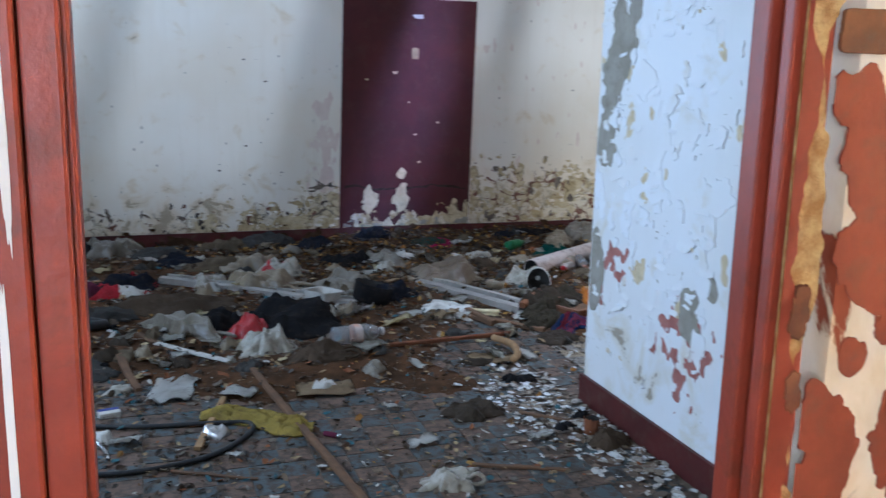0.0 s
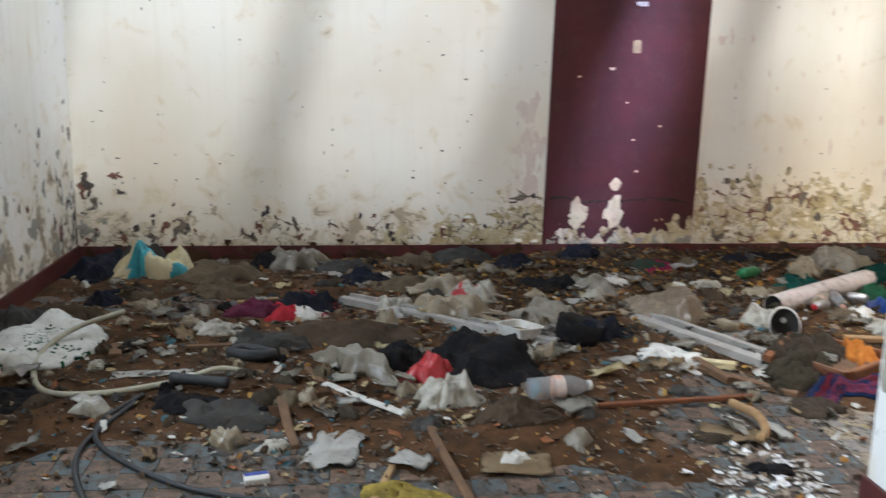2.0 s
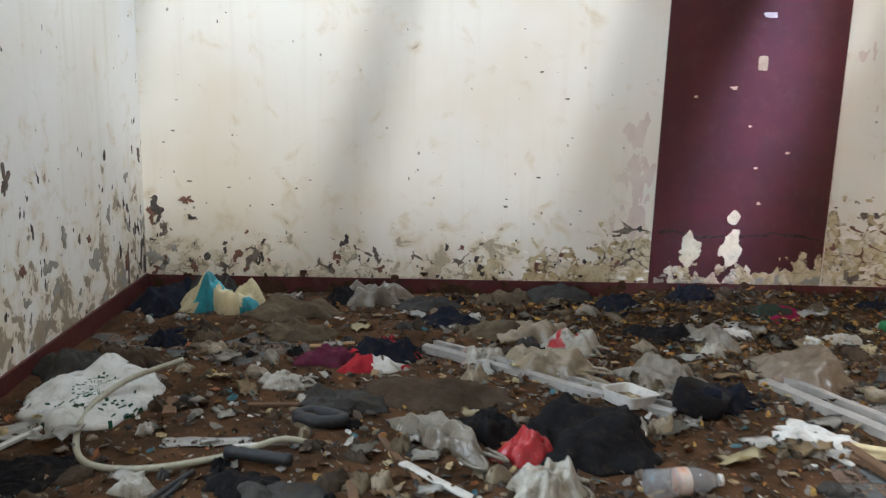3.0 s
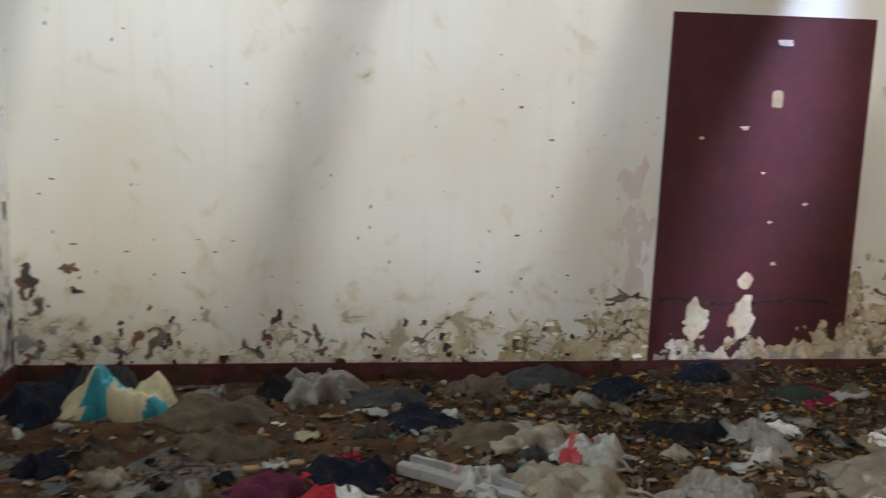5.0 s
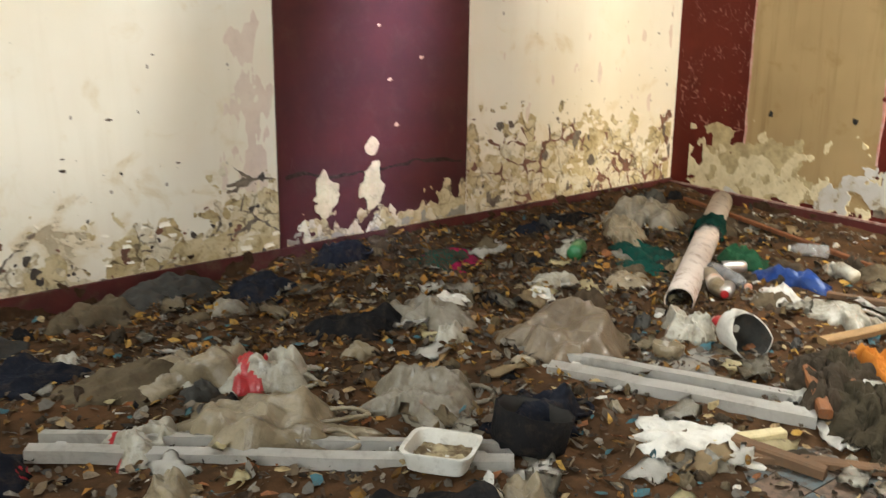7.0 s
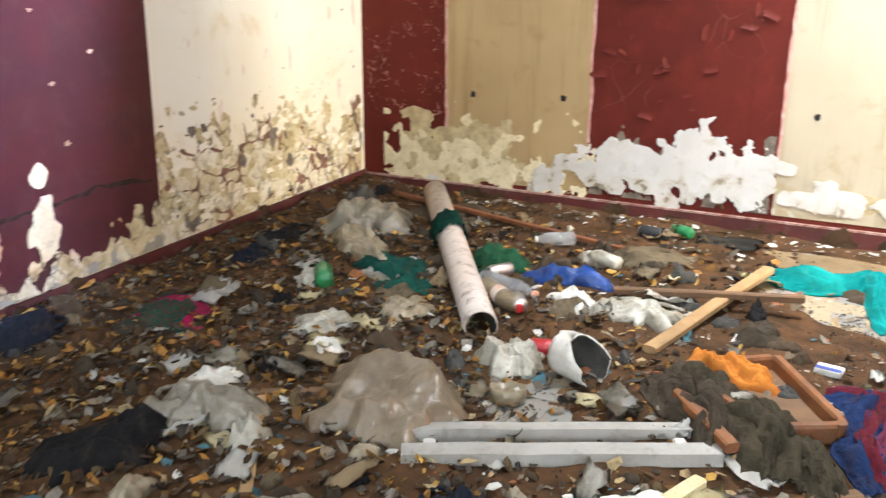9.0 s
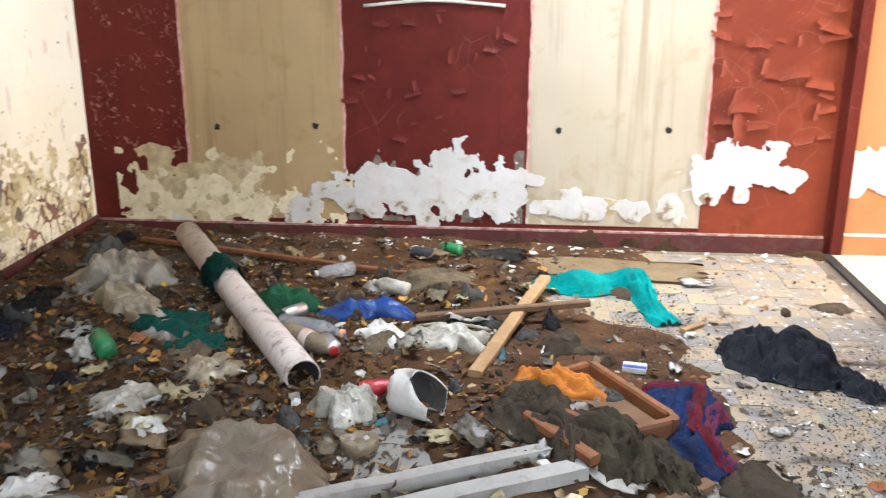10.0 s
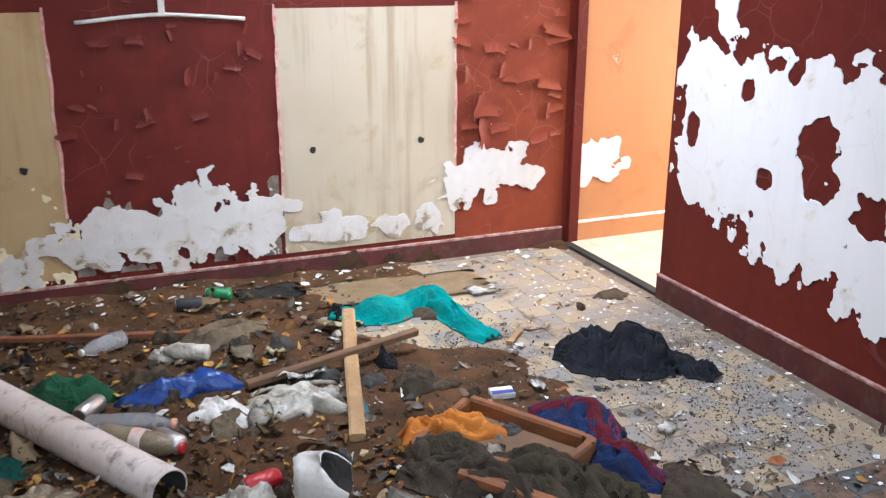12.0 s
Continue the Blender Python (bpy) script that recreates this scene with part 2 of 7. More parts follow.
wall_back = boxes("wall_back", [(XL - 0.2, 0.0, 0, XR + 0.2, 0.2, HC)], WHITE_WALL, "stained cream-white painted wall flaking near the floor", "wall")
wall_left = boxes("wall_left", [(XL - 0.2, -2.9, 0, XL, 0, HC), (XL - 0.2, -5.2, 0, XL, -2.9, 1.0), (XL - 0.2, -5.2, 2.4, XL, -2.9, HC), (XL - 0.2, YO, 0, XL, -5.2, HC)], LEFT_WALL, "white wall with dark mould spots by the corner", "wall")
wall_right = boxes("wall_right", [(XR, -4.1, 0, XR + 0.2, 0, 2.07)], RED_WALL, "dark red wall with cracked, peeling paint", "wall")
boxes("wall_right_upper", [(XR, -4.1, 2.07, XR + 0.2, 0, HC)], WHITE_WALL, "white painted upper wall above the dark red", "wall")
wall_side_room = boxes("wall_side_room", [(XR, YS - 0.2, 0, XR + 0.2, -4.1, HC)], ORANGE_WALL, "orange-brown painted wall beyond the opening", "wall")
wall_partition = boxes("wall_partition", [(XP, YD1, 0, XP + 0.2, YN, HC)], PART_WALL, "bluish white wall with flaking paint and bare plaster", "wall")
wall_inner = boxes("wall_inner", [(XP + 0.2, YN - 0.2, 0, OX, YN, HC), (OX, YN - 0.2, 2.1, XR, YN, HC)], RED_WALL, "dark red wall with large bare white patches", "wall")
wall_entrance = boxes("wall_entrance", [(XL, YD0, 0, DX0 - 0.1, YD1, HC), (DX1 + 0.1, YD0, 0, XP + 0.2, YD1, HC), (DX0 - 0.1, YD0, 2.12, DX1 + 0.1, YD1, HC)], CREAM_WALL, "cream wall with red paint worn away in patches", "wall")
boxes("wall_outer_room", [(XL - 0.2, YO - 0.2, 0, -4.0 + 0.5, YO, HC), (XL, YO - 0.2, 0, 1.6, YO, 0.9), (XL, YO - 0.2, 2.5, 1.6, YO, HC), (-2.0, YO - 0.2, 0.9, 1.6, YO, 2.5), (1.6, YO, 0, 1.8, YD0, HC), (XP + 0.2, YD0, 0, 1.8, YD0 + 0.1, HC)], CREAM_WALL, "plain cream wall of the room before the entrance", "wall")
boxes("wall_south", [(XP + 0.2, YS - 0.2, 0, 0.7, YS, HC), (2.5, YS - 0.2, 0, XR, YS, HC), (0.7, YS - 0.2, 0, 2.5, YS, 0.6), (0.7, YS - 0.2, 2.6, 2.5, YS, HC)], CREAM_WALL, "plain cream wall of the lit side room", "wall")
# Assumed gaps in the unseen ceiling, cut to shape light into wall bands.
GAPS = ((-3.05, -1.62), (-1.30, 0.05), (1.10, 1.75), (2.05, 2.95))
edges = [XL - 0.2] + [v for g in GAPS for v in g] + [XR + 0.2]
boxes("ceiling", [(XL - 0.2, YO - 0.2, HC, XR + 0.2, -3.25, HC + 0.15), (XL - 0.2, -3.25, HC, 1.1, -2.25, HC + 0.15), (2.4, -3.25, HC, XR + 0.2, -2.25, HC + 0.15), (XL - 0.2, -2.25, HC, XR + 0.2, -1.95, HC + 0.15), (XL - 0.2, -0.04, HC, XR + 0.2, 0.2, HC + 0.15)] + [(edges[i], -1.95, HC, edges[i + 1], -0.04, HC + 0.15) for i in (0, 2, 4, 6, 8)], CEILING, "plain painted ceiling, unseen, with narrow roof gaps added to shape light", "ceiling")
# Unseen slab, added only to keep the sun out of the opening below.
boxes("added_sun_blocker", [(0.5, -3.9, HC + 0.55, 3.0, -1.6, HC + 0.62)], CEILING, "unseen flat slab added above the roof opening to block the sun", "roof")
door_panel = boxes("painted_door_panel", [(0.0, -0.012, 0.0, 1.187, 0.0, 1.98)], MAROON, "glossy maroon painted door-shaped panel on the wall", "wall panel")
door_panel.location.z = 0.10
bpy.context.view_layer.update()
for v in door_panel.data.vertices:
    v.co.x -= 0.035 * (1.98 - v.co.z) / 1.98
for a, b, m in ((-0.575, -1.455, BEIGE_PANEL), (-2.46, -3.395, PALE_LIT_PANEL)):
    boxes("beige_panel", [(XR - 0.004, b, 0.13, XR, a, 1.34)], m, "beige painted rectangle with vertical drips", "wall panel")
# Thin brighter sheet over the red wall where warm light falls.
boxes("lit_wall_strip", [(XR - 0.0016, -4.06, 0.106, XR, -3.40, HC)], LIT_RED, "strip of red wall beside the opening, its warm light painted in", "wall panel")
boxes("baseboard_back", [(XL, -0.016, 0, XR, 0, 0.12)], BASE_PAINT, "maroon painted baseboard", "baseboard")
boxes("baseboard_left", [(XL, -3.7, 0, XL + 0.016, -0.016, 0.13)], BASE_PAINT, "maroon painted baseboard", "baseboard")
boxes("baseboard_right", [(XR - 0.02, -4.06, 0, XR, -0.016, 0.10)], BASE_PAINT, "dark red baseboard with a pale scratched edge", "baseboard")
boxes("baseboard_partition", [(XP - 0.016, YD1, 0, XP, YN + 0.016, 0.13)], BASE_PAINT, "maroon painted baseboard", "baseboard")
boxes("baseboard_inner", [(XP, YN, 0, OX, YN + 0.016, 0.12)], BASE_PAINT, "dark red baseboard with a pale scratched edge", "baseboard")
boxes("baseboard_edge", [(XR - 0.022, -4.06, 0.095, XR - 0.0005, -0.016, 0.105), (XP, YN + 0.0005, 0.116, OX, YN + 0.019, 0.126)], EDGE_PAINT, "pale scuffed top edge of the baseboard", "baseboard")
boxes("door_post", [(XR - 0.03, -4.16, 0, XR, -4.10, 2.1)], RED_WALL, "narrow dark red door post", "door frame")
boxes("baseboard_side_room", [(XR - 0.02, YS, 0, XR, -4.16, 0.12)], ORANGE_WALL, "orange-brown baseboard of the side room", "baseboard")
boxes("baseboard_side_edge", [(XR - 0.022, YS, 0.112, XR - 0.0005, -4.16, 0.124)], PLASTER, "pale scuffed top edge of the baseboard", "baseboard")


# ---- more materials ----
def world_coords(n, l):
    return n.new("ShaderNodeNewGeometry").outputs["Position"]


def tile_material(name, c1, c2, dust=(0.062, 0.043, 0.028), lo=0.20, hi=0.45, soot=0.0):
    m, n, l, b = material(name, 0.6, 0.35)
    p = world_coords(n, l)
    col = mix(n, l, noise_tex(n, l, p, 9, 6), c1, c2)
    dirt = ramp(n, l, noise_tex(n, l, p, 1.6, 9, 0.7, 0.6), lo, hi)
    fine = ramp(n, l, noise_tex(n, l, p, 22, 6, 0.7), 0.42, 0.6)
    d = maths(n, l, "MULTIPLY", maths(n, l, "ADD", maths(n, l, "MULTIPLY", dirt, 0.75), maths(n, l, "MULTIPLY", fine, 0.35)), 0.9)
    col = mix(n, l, d, col, dust)
    if soot:
        burnt = ramp(n, l, noise_tex(n, l, p, 2.6, 10, 0.75, 1.1), 0.52, 0.65)
        col = mix(n, l, maths(n, l, "MULTIPLY", burnt, soot), col, (0.055, 0.042, 0.035))
    l.new(col, b.inputs["Base Color"])
    bump(n, l, b, noise_tex(n, l, p, 70, 5, 0.7), 0.4, 0.003)
    return m


TILE_BLUE = tile_material("blue_grey_tile", (0.12, 0.22, 0.27), (0.09, 0.165, 0.20))
TILE_PINK = tile_material("tan_pink_tile", (0.34, 0.20, 0.14), (0.27, 0.16, 0.105))
TILE_GREY = tile_material("dusty_grey_tile", (0.22, 0.225, 0.215), (0.18, 0.18, 0.17), (0.24, 0.19, 0.14), 0.28, 0.70, 0.9)
TILE_YELLOW = tile_material("dusty_yellow_tile", (0.36, 0.28, 0.16), (0.31, 0.24, 0.145), (0.24, 0.19, 0.14), 0.28, 0.70, 0.9)
PALE_FLOOR = plain("pale_cement", (0.50, 0.44, 0.34), (0.42, 0.36, 0.27), 0.8, 5.0, dirt=0.4, dirt_colour=(0.25, 0.2, 0.14))
TAN_PLASTER = plain("tan_plaster", (0.52, 0.42, 0.24), (0.36, 0.28, 0.155), 0.9, 14.0, 0.2, dirt=0.35, dirt_colour=(0.16, 0.12, 0.07), bumps=0.6)


def old_plaster(name, base, dull, dark, crack=0.5):
    """Damp plaster under flaked paint: mottled at two scales, with a net of dark broken cracks."""
    m, n, l, b = material(name, 0.9, 0.15)
    v = coords(n, l)
    col = mix(n, l, ramp(n, l, noise_tex(n, l, v, 5.0, 6, 0.65, 0.6), 0.40, 0.62), base, dull)
    col = mix(n, l, maths(n, l, "MULTIPLY", ramp(n, l, noise_tex(n, l, v, 17.0, 7, 0.7, 0.8), 0.50, 0.66), 0.7), col, dark)
    vo = n.new("ShaderNodeTexVoronoi")
    vo.feature = "DISTANCE_TO_EDGE"
    vo.inputs["Scale"].default_value = 13.0
    warp = n.new("ShaderNodeTexNoise")
    warp.inputs["Scale"].default_value, warp.inputs["Detail"].default_value = 14.0, 4
    l.new(v, warp.inputs["Vector"])
    off = n.new("ShaderNodeVectorMath")
    off.operation = "MULTIPLY_ADD"
    off.inputs[1].default_value = (0.07, 0.07, 0.07)
    l.new(warp.outputs["Color"], off.inputs[0])
    l.new(v, off.inputs[2])
    l.new(off.outputs[0], vo.inputs["Vector"])
    line = maths(n, l, "MULTIPLY", ramp(n, l, vo.outputs["Distance"], 0.10, 0.01), ramp(n, l, noise_tex(n, l, v, 6.0, 4), 0.42, 0.60))
    col = mix(n, l, maths(n, l, "MULTIPLY", line, crack), col, (0.075, 0.05, 0.032))
    l.new(col, b.inputs["Base Color"])
    bump(n, l, b, maths(n, l, "SUBTRACT", noise_tex(n, l, v, 40.0, 6, 0.7), line), 0.6, 0.006)
    return m


FLAKED = old_plaster("flaked_yellow_plaster", (0.62, 0.53, 0.34), (0.47, 0.37, 0.20), (0.24, 0.17, 0.085), 0.75)
PALE_FLAKED = old_plaster("flaked_pale_plaster", (0.70, 0.64, 0.50), (0.60, 0.52, 0.36), (0.36, 0.27, 0.16), 0.55)
MOULD = plain("black_mould", (0.10, 0.085, 0.075), (0.055, 0.046, 0.042), 0.95, 20.0, 0.1, dirt=0.5, dirt_colour=(0.24, 0.20, 0.16))
CREAM_PLASTER = plain("cream_plaster", (0.69, 0.60, 0.40), (0.58, 0.49, 0.31), 0.9, 10.0, 0.2, dirt=0.4, dirt_colour=(0.2, 0.15, 0.09), bumps=0.5)
GREY_PLASTER = plain("grey_plaster", (0.36, 0.34, 0.29), (0.29, 0.27, 0.22), 0.9, 8.0, 0.2, dirt=0.35, bumps=0.5)
RED_UNDER = plain("old_red_undercoat", (0.42, 0.19, 0.16), (0.32, 0.13, 0.11), 0.8, 12.0, 0.2, dirt=0.3)
RUST_STAIN = plain("red_brown_stain", (0.24, 0.12, 0.085), (0.15, 0.08, 0.055), 0.9, 16.0, 0.2, dirt=0.4)
DARK_STAIN = plain("mould_stain", (0.22, 0.18, 0.14), (0.12, 0.095, 0.075), 0.9, 16.0, 0.2, dirt=0.4)
CHAR = plain("charred_dirt", (0.055, 0.043, 0.035), (0.03, 0.024, 0.02), 0.95, 22.0, 0.1, dirt=0.5, dirt_colour=(0.14, 0.11, 0.09), bumps=0.9)
SMEAR = plain("faint_pink_smear", (0.66, 0.54, 0.46), (0.72, 0.62, 0.53), 0.8, 5.0, 0.2, dirt=0.1)
RED_CHIP = plain("red_brown_paint", (0.26, 0.055, 0.022), (0.20, 0.04, 0.018), 0.5, 8.0, 0.3, dirt=0.3)
RUST = plain("rust", (0.20, 0.075, 0.03), (0.13, 0.05, 0.025), 0.85, 18.0, 0.2, dirt=0.4)
WOOD = plain("raw_timber", (0.36, 0.23, 0.11), (0.28, 0.17, 0.08), 0.75, 7.0, 0.2, dirt=0.35)
WOOD_DARK = plain("weathered_wood", (0.17, 0.095, 0.05), (0.12, 0.07, 0.04), 0.8, 9.0, 0.2, dirt=0.4)
WOOD_ORANGE = plain("varnished_wood", (0.22, 0.085, 0.03), (0.12, 0.045, 0.018), 0.6, 9.0, 0.3, dirt=0.6)
STEEL = plain("enamelled_steel", (0.64, 0.61, 0.56), (0.54, 0.51, 0.46), 0.5, 5.0, 0.4, dirt=0.35, dirt_colour=(0.17, 0.13, 0.09))
PIPE_GREY = plain("pvc_pipe", (0.56, 0.48, 0.42), (0.48, 0.40, 0.34), 0.55, 6.0, 0.35, dirt=0.8, dirt_colour=(0.14, 0.09, 0.06))
# Near-black: shade inside pipe and tin as colour; also bowl, holes and threshold.
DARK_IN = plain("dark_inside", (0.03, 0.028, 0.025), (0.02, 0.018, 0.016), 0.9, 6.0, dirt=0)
PAPER = plain("dirty_paper", (0.62, 0.60, 0.55), (0.52, 0.49, 0.43), 0.85, 9.0, 0.2, dirt=0.3)
CREAM_PAPER = plain("cream_paper", (0.62, 0.54, 0.33), (0.55, 0.46, 0.27), 0.85, 9.0, 0.2, dirt=0.3)
SACK = plain("woven_sacking", (0.62, 0.62, 0.58), (0.50, 0.49, 0.44), 0.7, 9.0, 0.2, dirt=0.4)
CARD = plain("cardboard", (0.36, 0.27, 0.16), (0.30, 0.21, 0.12), 0.9, 7.0, 0.1, dirt=0.3)


def cloth(name, c, dirt=0.35, rough=0.95, spec=0.1):
    return plain(name, c, (c[0] * 0.65, c[1] * 0.65, c[2] * 0.65), rough, 7.0, spec, dirt=dirt, dirt_colour=(0.075, 0.050, 0.032), bumps=0.2, crease=0.5)


def film(name, c, dirt=0.4):
    return plain(name, c, (c[0] * 0.62, c[1] * 0.58, c[2] * 0.52), 0.28, 7.0, 0.5, dirt=dirt, dirt_colour=(0.085, 0.06, 0.038), bumps=0.45, crease=0.35)


BLACK_CLOTH = cloth("black_cloth", (0.0132, 0.0126, 0.0132), 0.3)
NAVY_CLOTH = cloth("navy_cloth", (0.014, 0.0161, 0.0238), 0.4)
BROWN_CLOTH = cloth("brown_cloth", (0.075, 0.053, 0.034), 0.5)
KHAKI_CLOTH = cloth("khaki_cloth", (0.125, 0.096, 0.060), 0.6)
GREY_CLOTH = cloth("grey_cloth", (0.060, 0.057, 0.051), 0.5)
DARK_RAG = cloth("dark_rag", (0.0527, 0.0403, 0.0279), 0.5)
TEAL_CLOTH = cloth("teal_cloth", (0.010, 0.22, 0.20), 0.15)
GREEN_CLOTH = cloth("dark_green_cloth", (0.008, 0.060, 0.045), 0.35)
GREEN_BRIGHT = cloth("green_cloth", (0.018, 0.075, 0.035), 0.35)
BLUE_FILM = film("blue_plastic", (0.006, 0.045, 0.22), 0.15)
RED_FILM = film("red_plastic", (0.42, 0.02, 0.025), 0.1)
GREY_FILM = film("grey_plastic_film", (0.22, 0.195, 0.15), 0.7)
KHAKI_FILM = film("brown_plastic_sheet", (0.20, 0.155, 0.105), 0.6)
RAG_OLIVE = cloth("olive_rag", (0.046, 0.037, 0.023), 0.5)
WHITE_FILM = film("white_plastic_film", (0.42, 0.395, 0.33), 0.7)
BEIGE_FILM = film("beige_plastic_film", (0.27, 0.22, 0.145), 0.6)
TEAL_FILM = film("turquoise_plastic", (0.05, 0.35, 0.42), 0.15)
GREEN_PLASTIC = film("green_plastic", (0.02, 0.18, 0.06), 0.2)
JACKET = cloth("jacket_nylon", (0.0075, 0.0085, 0.012), 0.06, 0.8, 0.18)
STRIPE_RED = cloth("striped_red_cloth", (0.10, 0.012, 0.02), 0.3)
STRIPE_BLUE = cloth("striped_blue_cloth", (0.014, 0.026, 0.075), 0.25)
YELLOW_CLOTH = cloth("mustard_cloth", (0.34, 0.25, 0.055), 0.7)
ORANGE_FOAM = plain("orange_foam", (0.46, 0.17, 0.03), (0.34, 0.11, 0.02), 0.95, 12.0, 0.05, dirt=0.3, bumps=0.7)
PINK_CLOTH = cloth("magenta_cloth", (0.26, 0.012, 0.06), 0.6)
RED_CLOTH = cloth("red_cloth", (0.40, 0.03, 0.04), 0.25)
PURPLE_CLOTH = cloth("wine_cloth", (0.12, 0.025, 0.05), 0.3)
BLACK_RUBBER = plain("black_rubber", (0.022, 0.023, 0.025), (0.016, 0.017, 0.018), 0.55, 20.0, 0.35, dirt=0.3)
HOSE = plain("cream_hose", (0.40, 0.38, 0.28), (0.34, 0.31, 0.22), 0.5, 20.0, 0.4, dirt=0.3)
CHROME = plain("chrome", (0.60, 0.62, 0.64), (0.5, 0.52, 0.54), 0.25, 10.0, 0.5, 1.0, dirt=0.25)
ALU = plain("aluminium", (0.62, 0.60, 0.58), (0.5, 0.48, 0.45), 0.35, 12.0, 0.5, 0.9, dirt=0.3)
ORANGE_LABEL = plain("orange_label", (0.60, 0.22, 0.09), (0.50, 0.42, 0.36), 0.5, 9.0, dirt=0.3)
BLUE_INK = plain("blue_print", (0.04, 0.06, 0.25), (0.03, 0.05, 0.2), 0.5, 9.0, dirt=0.2)


def clear_plastic():
    m, n, l, b = material("clear_plastic", 0.12, 0.5)
    b.inputs["Base Color"].default_value = (0.86, 0.88, 0.9, 1)
    b.inputs["Transmission Weight"].default_value = 0.85
    b.inputs["IOR"].default_value = 1.15
    bump(n, l, b, noise_tex(n, l, coords(n, l), 25, 3), 0.5, 0.01)
    return m


CLEAR = clear_plastic()


def leaf_material(name, colours):
    m, n, l, b = material(name, 0.8, 0.15)
    g = n.new("ShaderNodeNewGeometry")
    r = n.new("ShaderNodeValToRGB")
    e = r.color_ramp.elements
    while len(e) < len(colours):
        e.new(0.5)
    for i, c in enumerate(colours):
        e[i].position, e[i].color = i / len(colours), rgba(c)
    r.color_ramp.interpolation = "CONSTANT"
    l.new(g.outputs["Random Per Island"], r.inputs[0])
    col = mix(n, l, maths(n, l, "MULTIPLY", ramp(n, l, noise_tex(n, l, g.outputs["Position"], 45, 5), 0.45, 0.65), 0.5), r.outputs[0], (0.07, 0.05, 0.035))
    l.new(col, b.inputs["Base Color"])
    return m


LEAVES = leaf_material("dead_leaves", [(0.0522, 0.0261, 0.0115), (0.0836, 0.0444, 0.0157), (0.0366, 0.0208, 0.0104), (0.1253, 0.0626, 0.0157), (0.0679, 0.0392, 0.0184), (0.0470, 0.0288, 0.0157), (0.0992, 0.0679, 0.0313), (0.0313, 0.0184, 0.0104), (0.1567, 0.0783, 0.0157), (0.1685, 0.1432, 0.1095), (0.0252, 0.0211, 0.0169), (0.0926, 0.0759, 0.0590), (0.3078, 0.1436, 0.0308), (0.3694, 0.2155, 0.0513)])
CHIPS = leaf_material("paint_chips", [(0.62, 0.62, 0.60), (0.42, 0.39, 0.34), (0.70, 0.70, 0.70), (0.30, 0.25, 0.19), (0.50, 0.48, 0.45), (0.20, 0.15, 0.11), (0.13, 0.10, 0.075)])
LITTER = leaf_material("small_litter", [(0.50, 0.48, 0.43), (0.20, 0.15, 0.10), (0.13, 0.095, 0.06), (0.30, 0.21, 0.11), (0.05, 0.045, 0.04), (0.20, 0.18, 0.15), (0.36, 0.27, 0.14), (0.09, 0.065, 0.045), (0.16, 0.13, 0.10), (0.05, 0.12, 0.14), (0.26, 0.10, 0.04), (0.11, 0.10, 0.085), (0.06, 0.05, 0.04)])
RUBBLE = leaf_material("rubble", [(0.096, 0.072, 0.051), (0.132, 0.102, 0.072), (0.066, 0.048, 0.033), (0.174, 0.144, 0.108), (0.078, 0.057, 0.039), (0.042, 0.033, 0.024)])


# ---- shapes ----
def fn(x, y, z=0.0, octaves=4):
    return noise.fractal(Vector((x, y, z)), 0.9, 2.1, octaves)


def ground(x, y):
    """Height of the soil that covers the floor; below zero where the floor is bare."""
    cover = 0.035
    for cx, cy, rx, ry, k in BARE:
        d = ((x - cx) / rx) ** 2 + ((y - cy) / ry) ** 2
        cover -= k * math.exp(-d * d)
    bank = 0.06 * math.exp(-(y / 0.45) ** 2) / (1 + math.exp(-(x + 0.1) * 5))
    return bank + max(-0.03, min(0.075, cover * 0.8 + 0.045 * fn(x * 1.3, y * 1.3, 3.1) + 0.010 * fn(x * 9, y * 9, 7.7)))


BARE = [(-0.55, -4.3, 1.0, 0.9, 0.07), (-2.0, -4.0, 0.8, 0.75, 0.062), (2.35, -3.5, 0.75, 0.75, 0.10), (1.0, -3.6, 1.0, 0.5, 0.085), (-1.4, -5.6, 2.5, 0.9, 0.07), (0.1, -3.2, 0.5, 0.35, 0.05), (1.9, -5.5, 1.2, 1.3, 0.12), (-2.6, -1.35, 0.4, 0.3, 0.03)]


def rest(x, y):
    return max(0.004, ground(x, y))


def inside(x, y):
    return XL + 0.03 < x < XR - 0.05 and y < -0.03 and (y > YN + 0.03 or x < XP - 0.03)


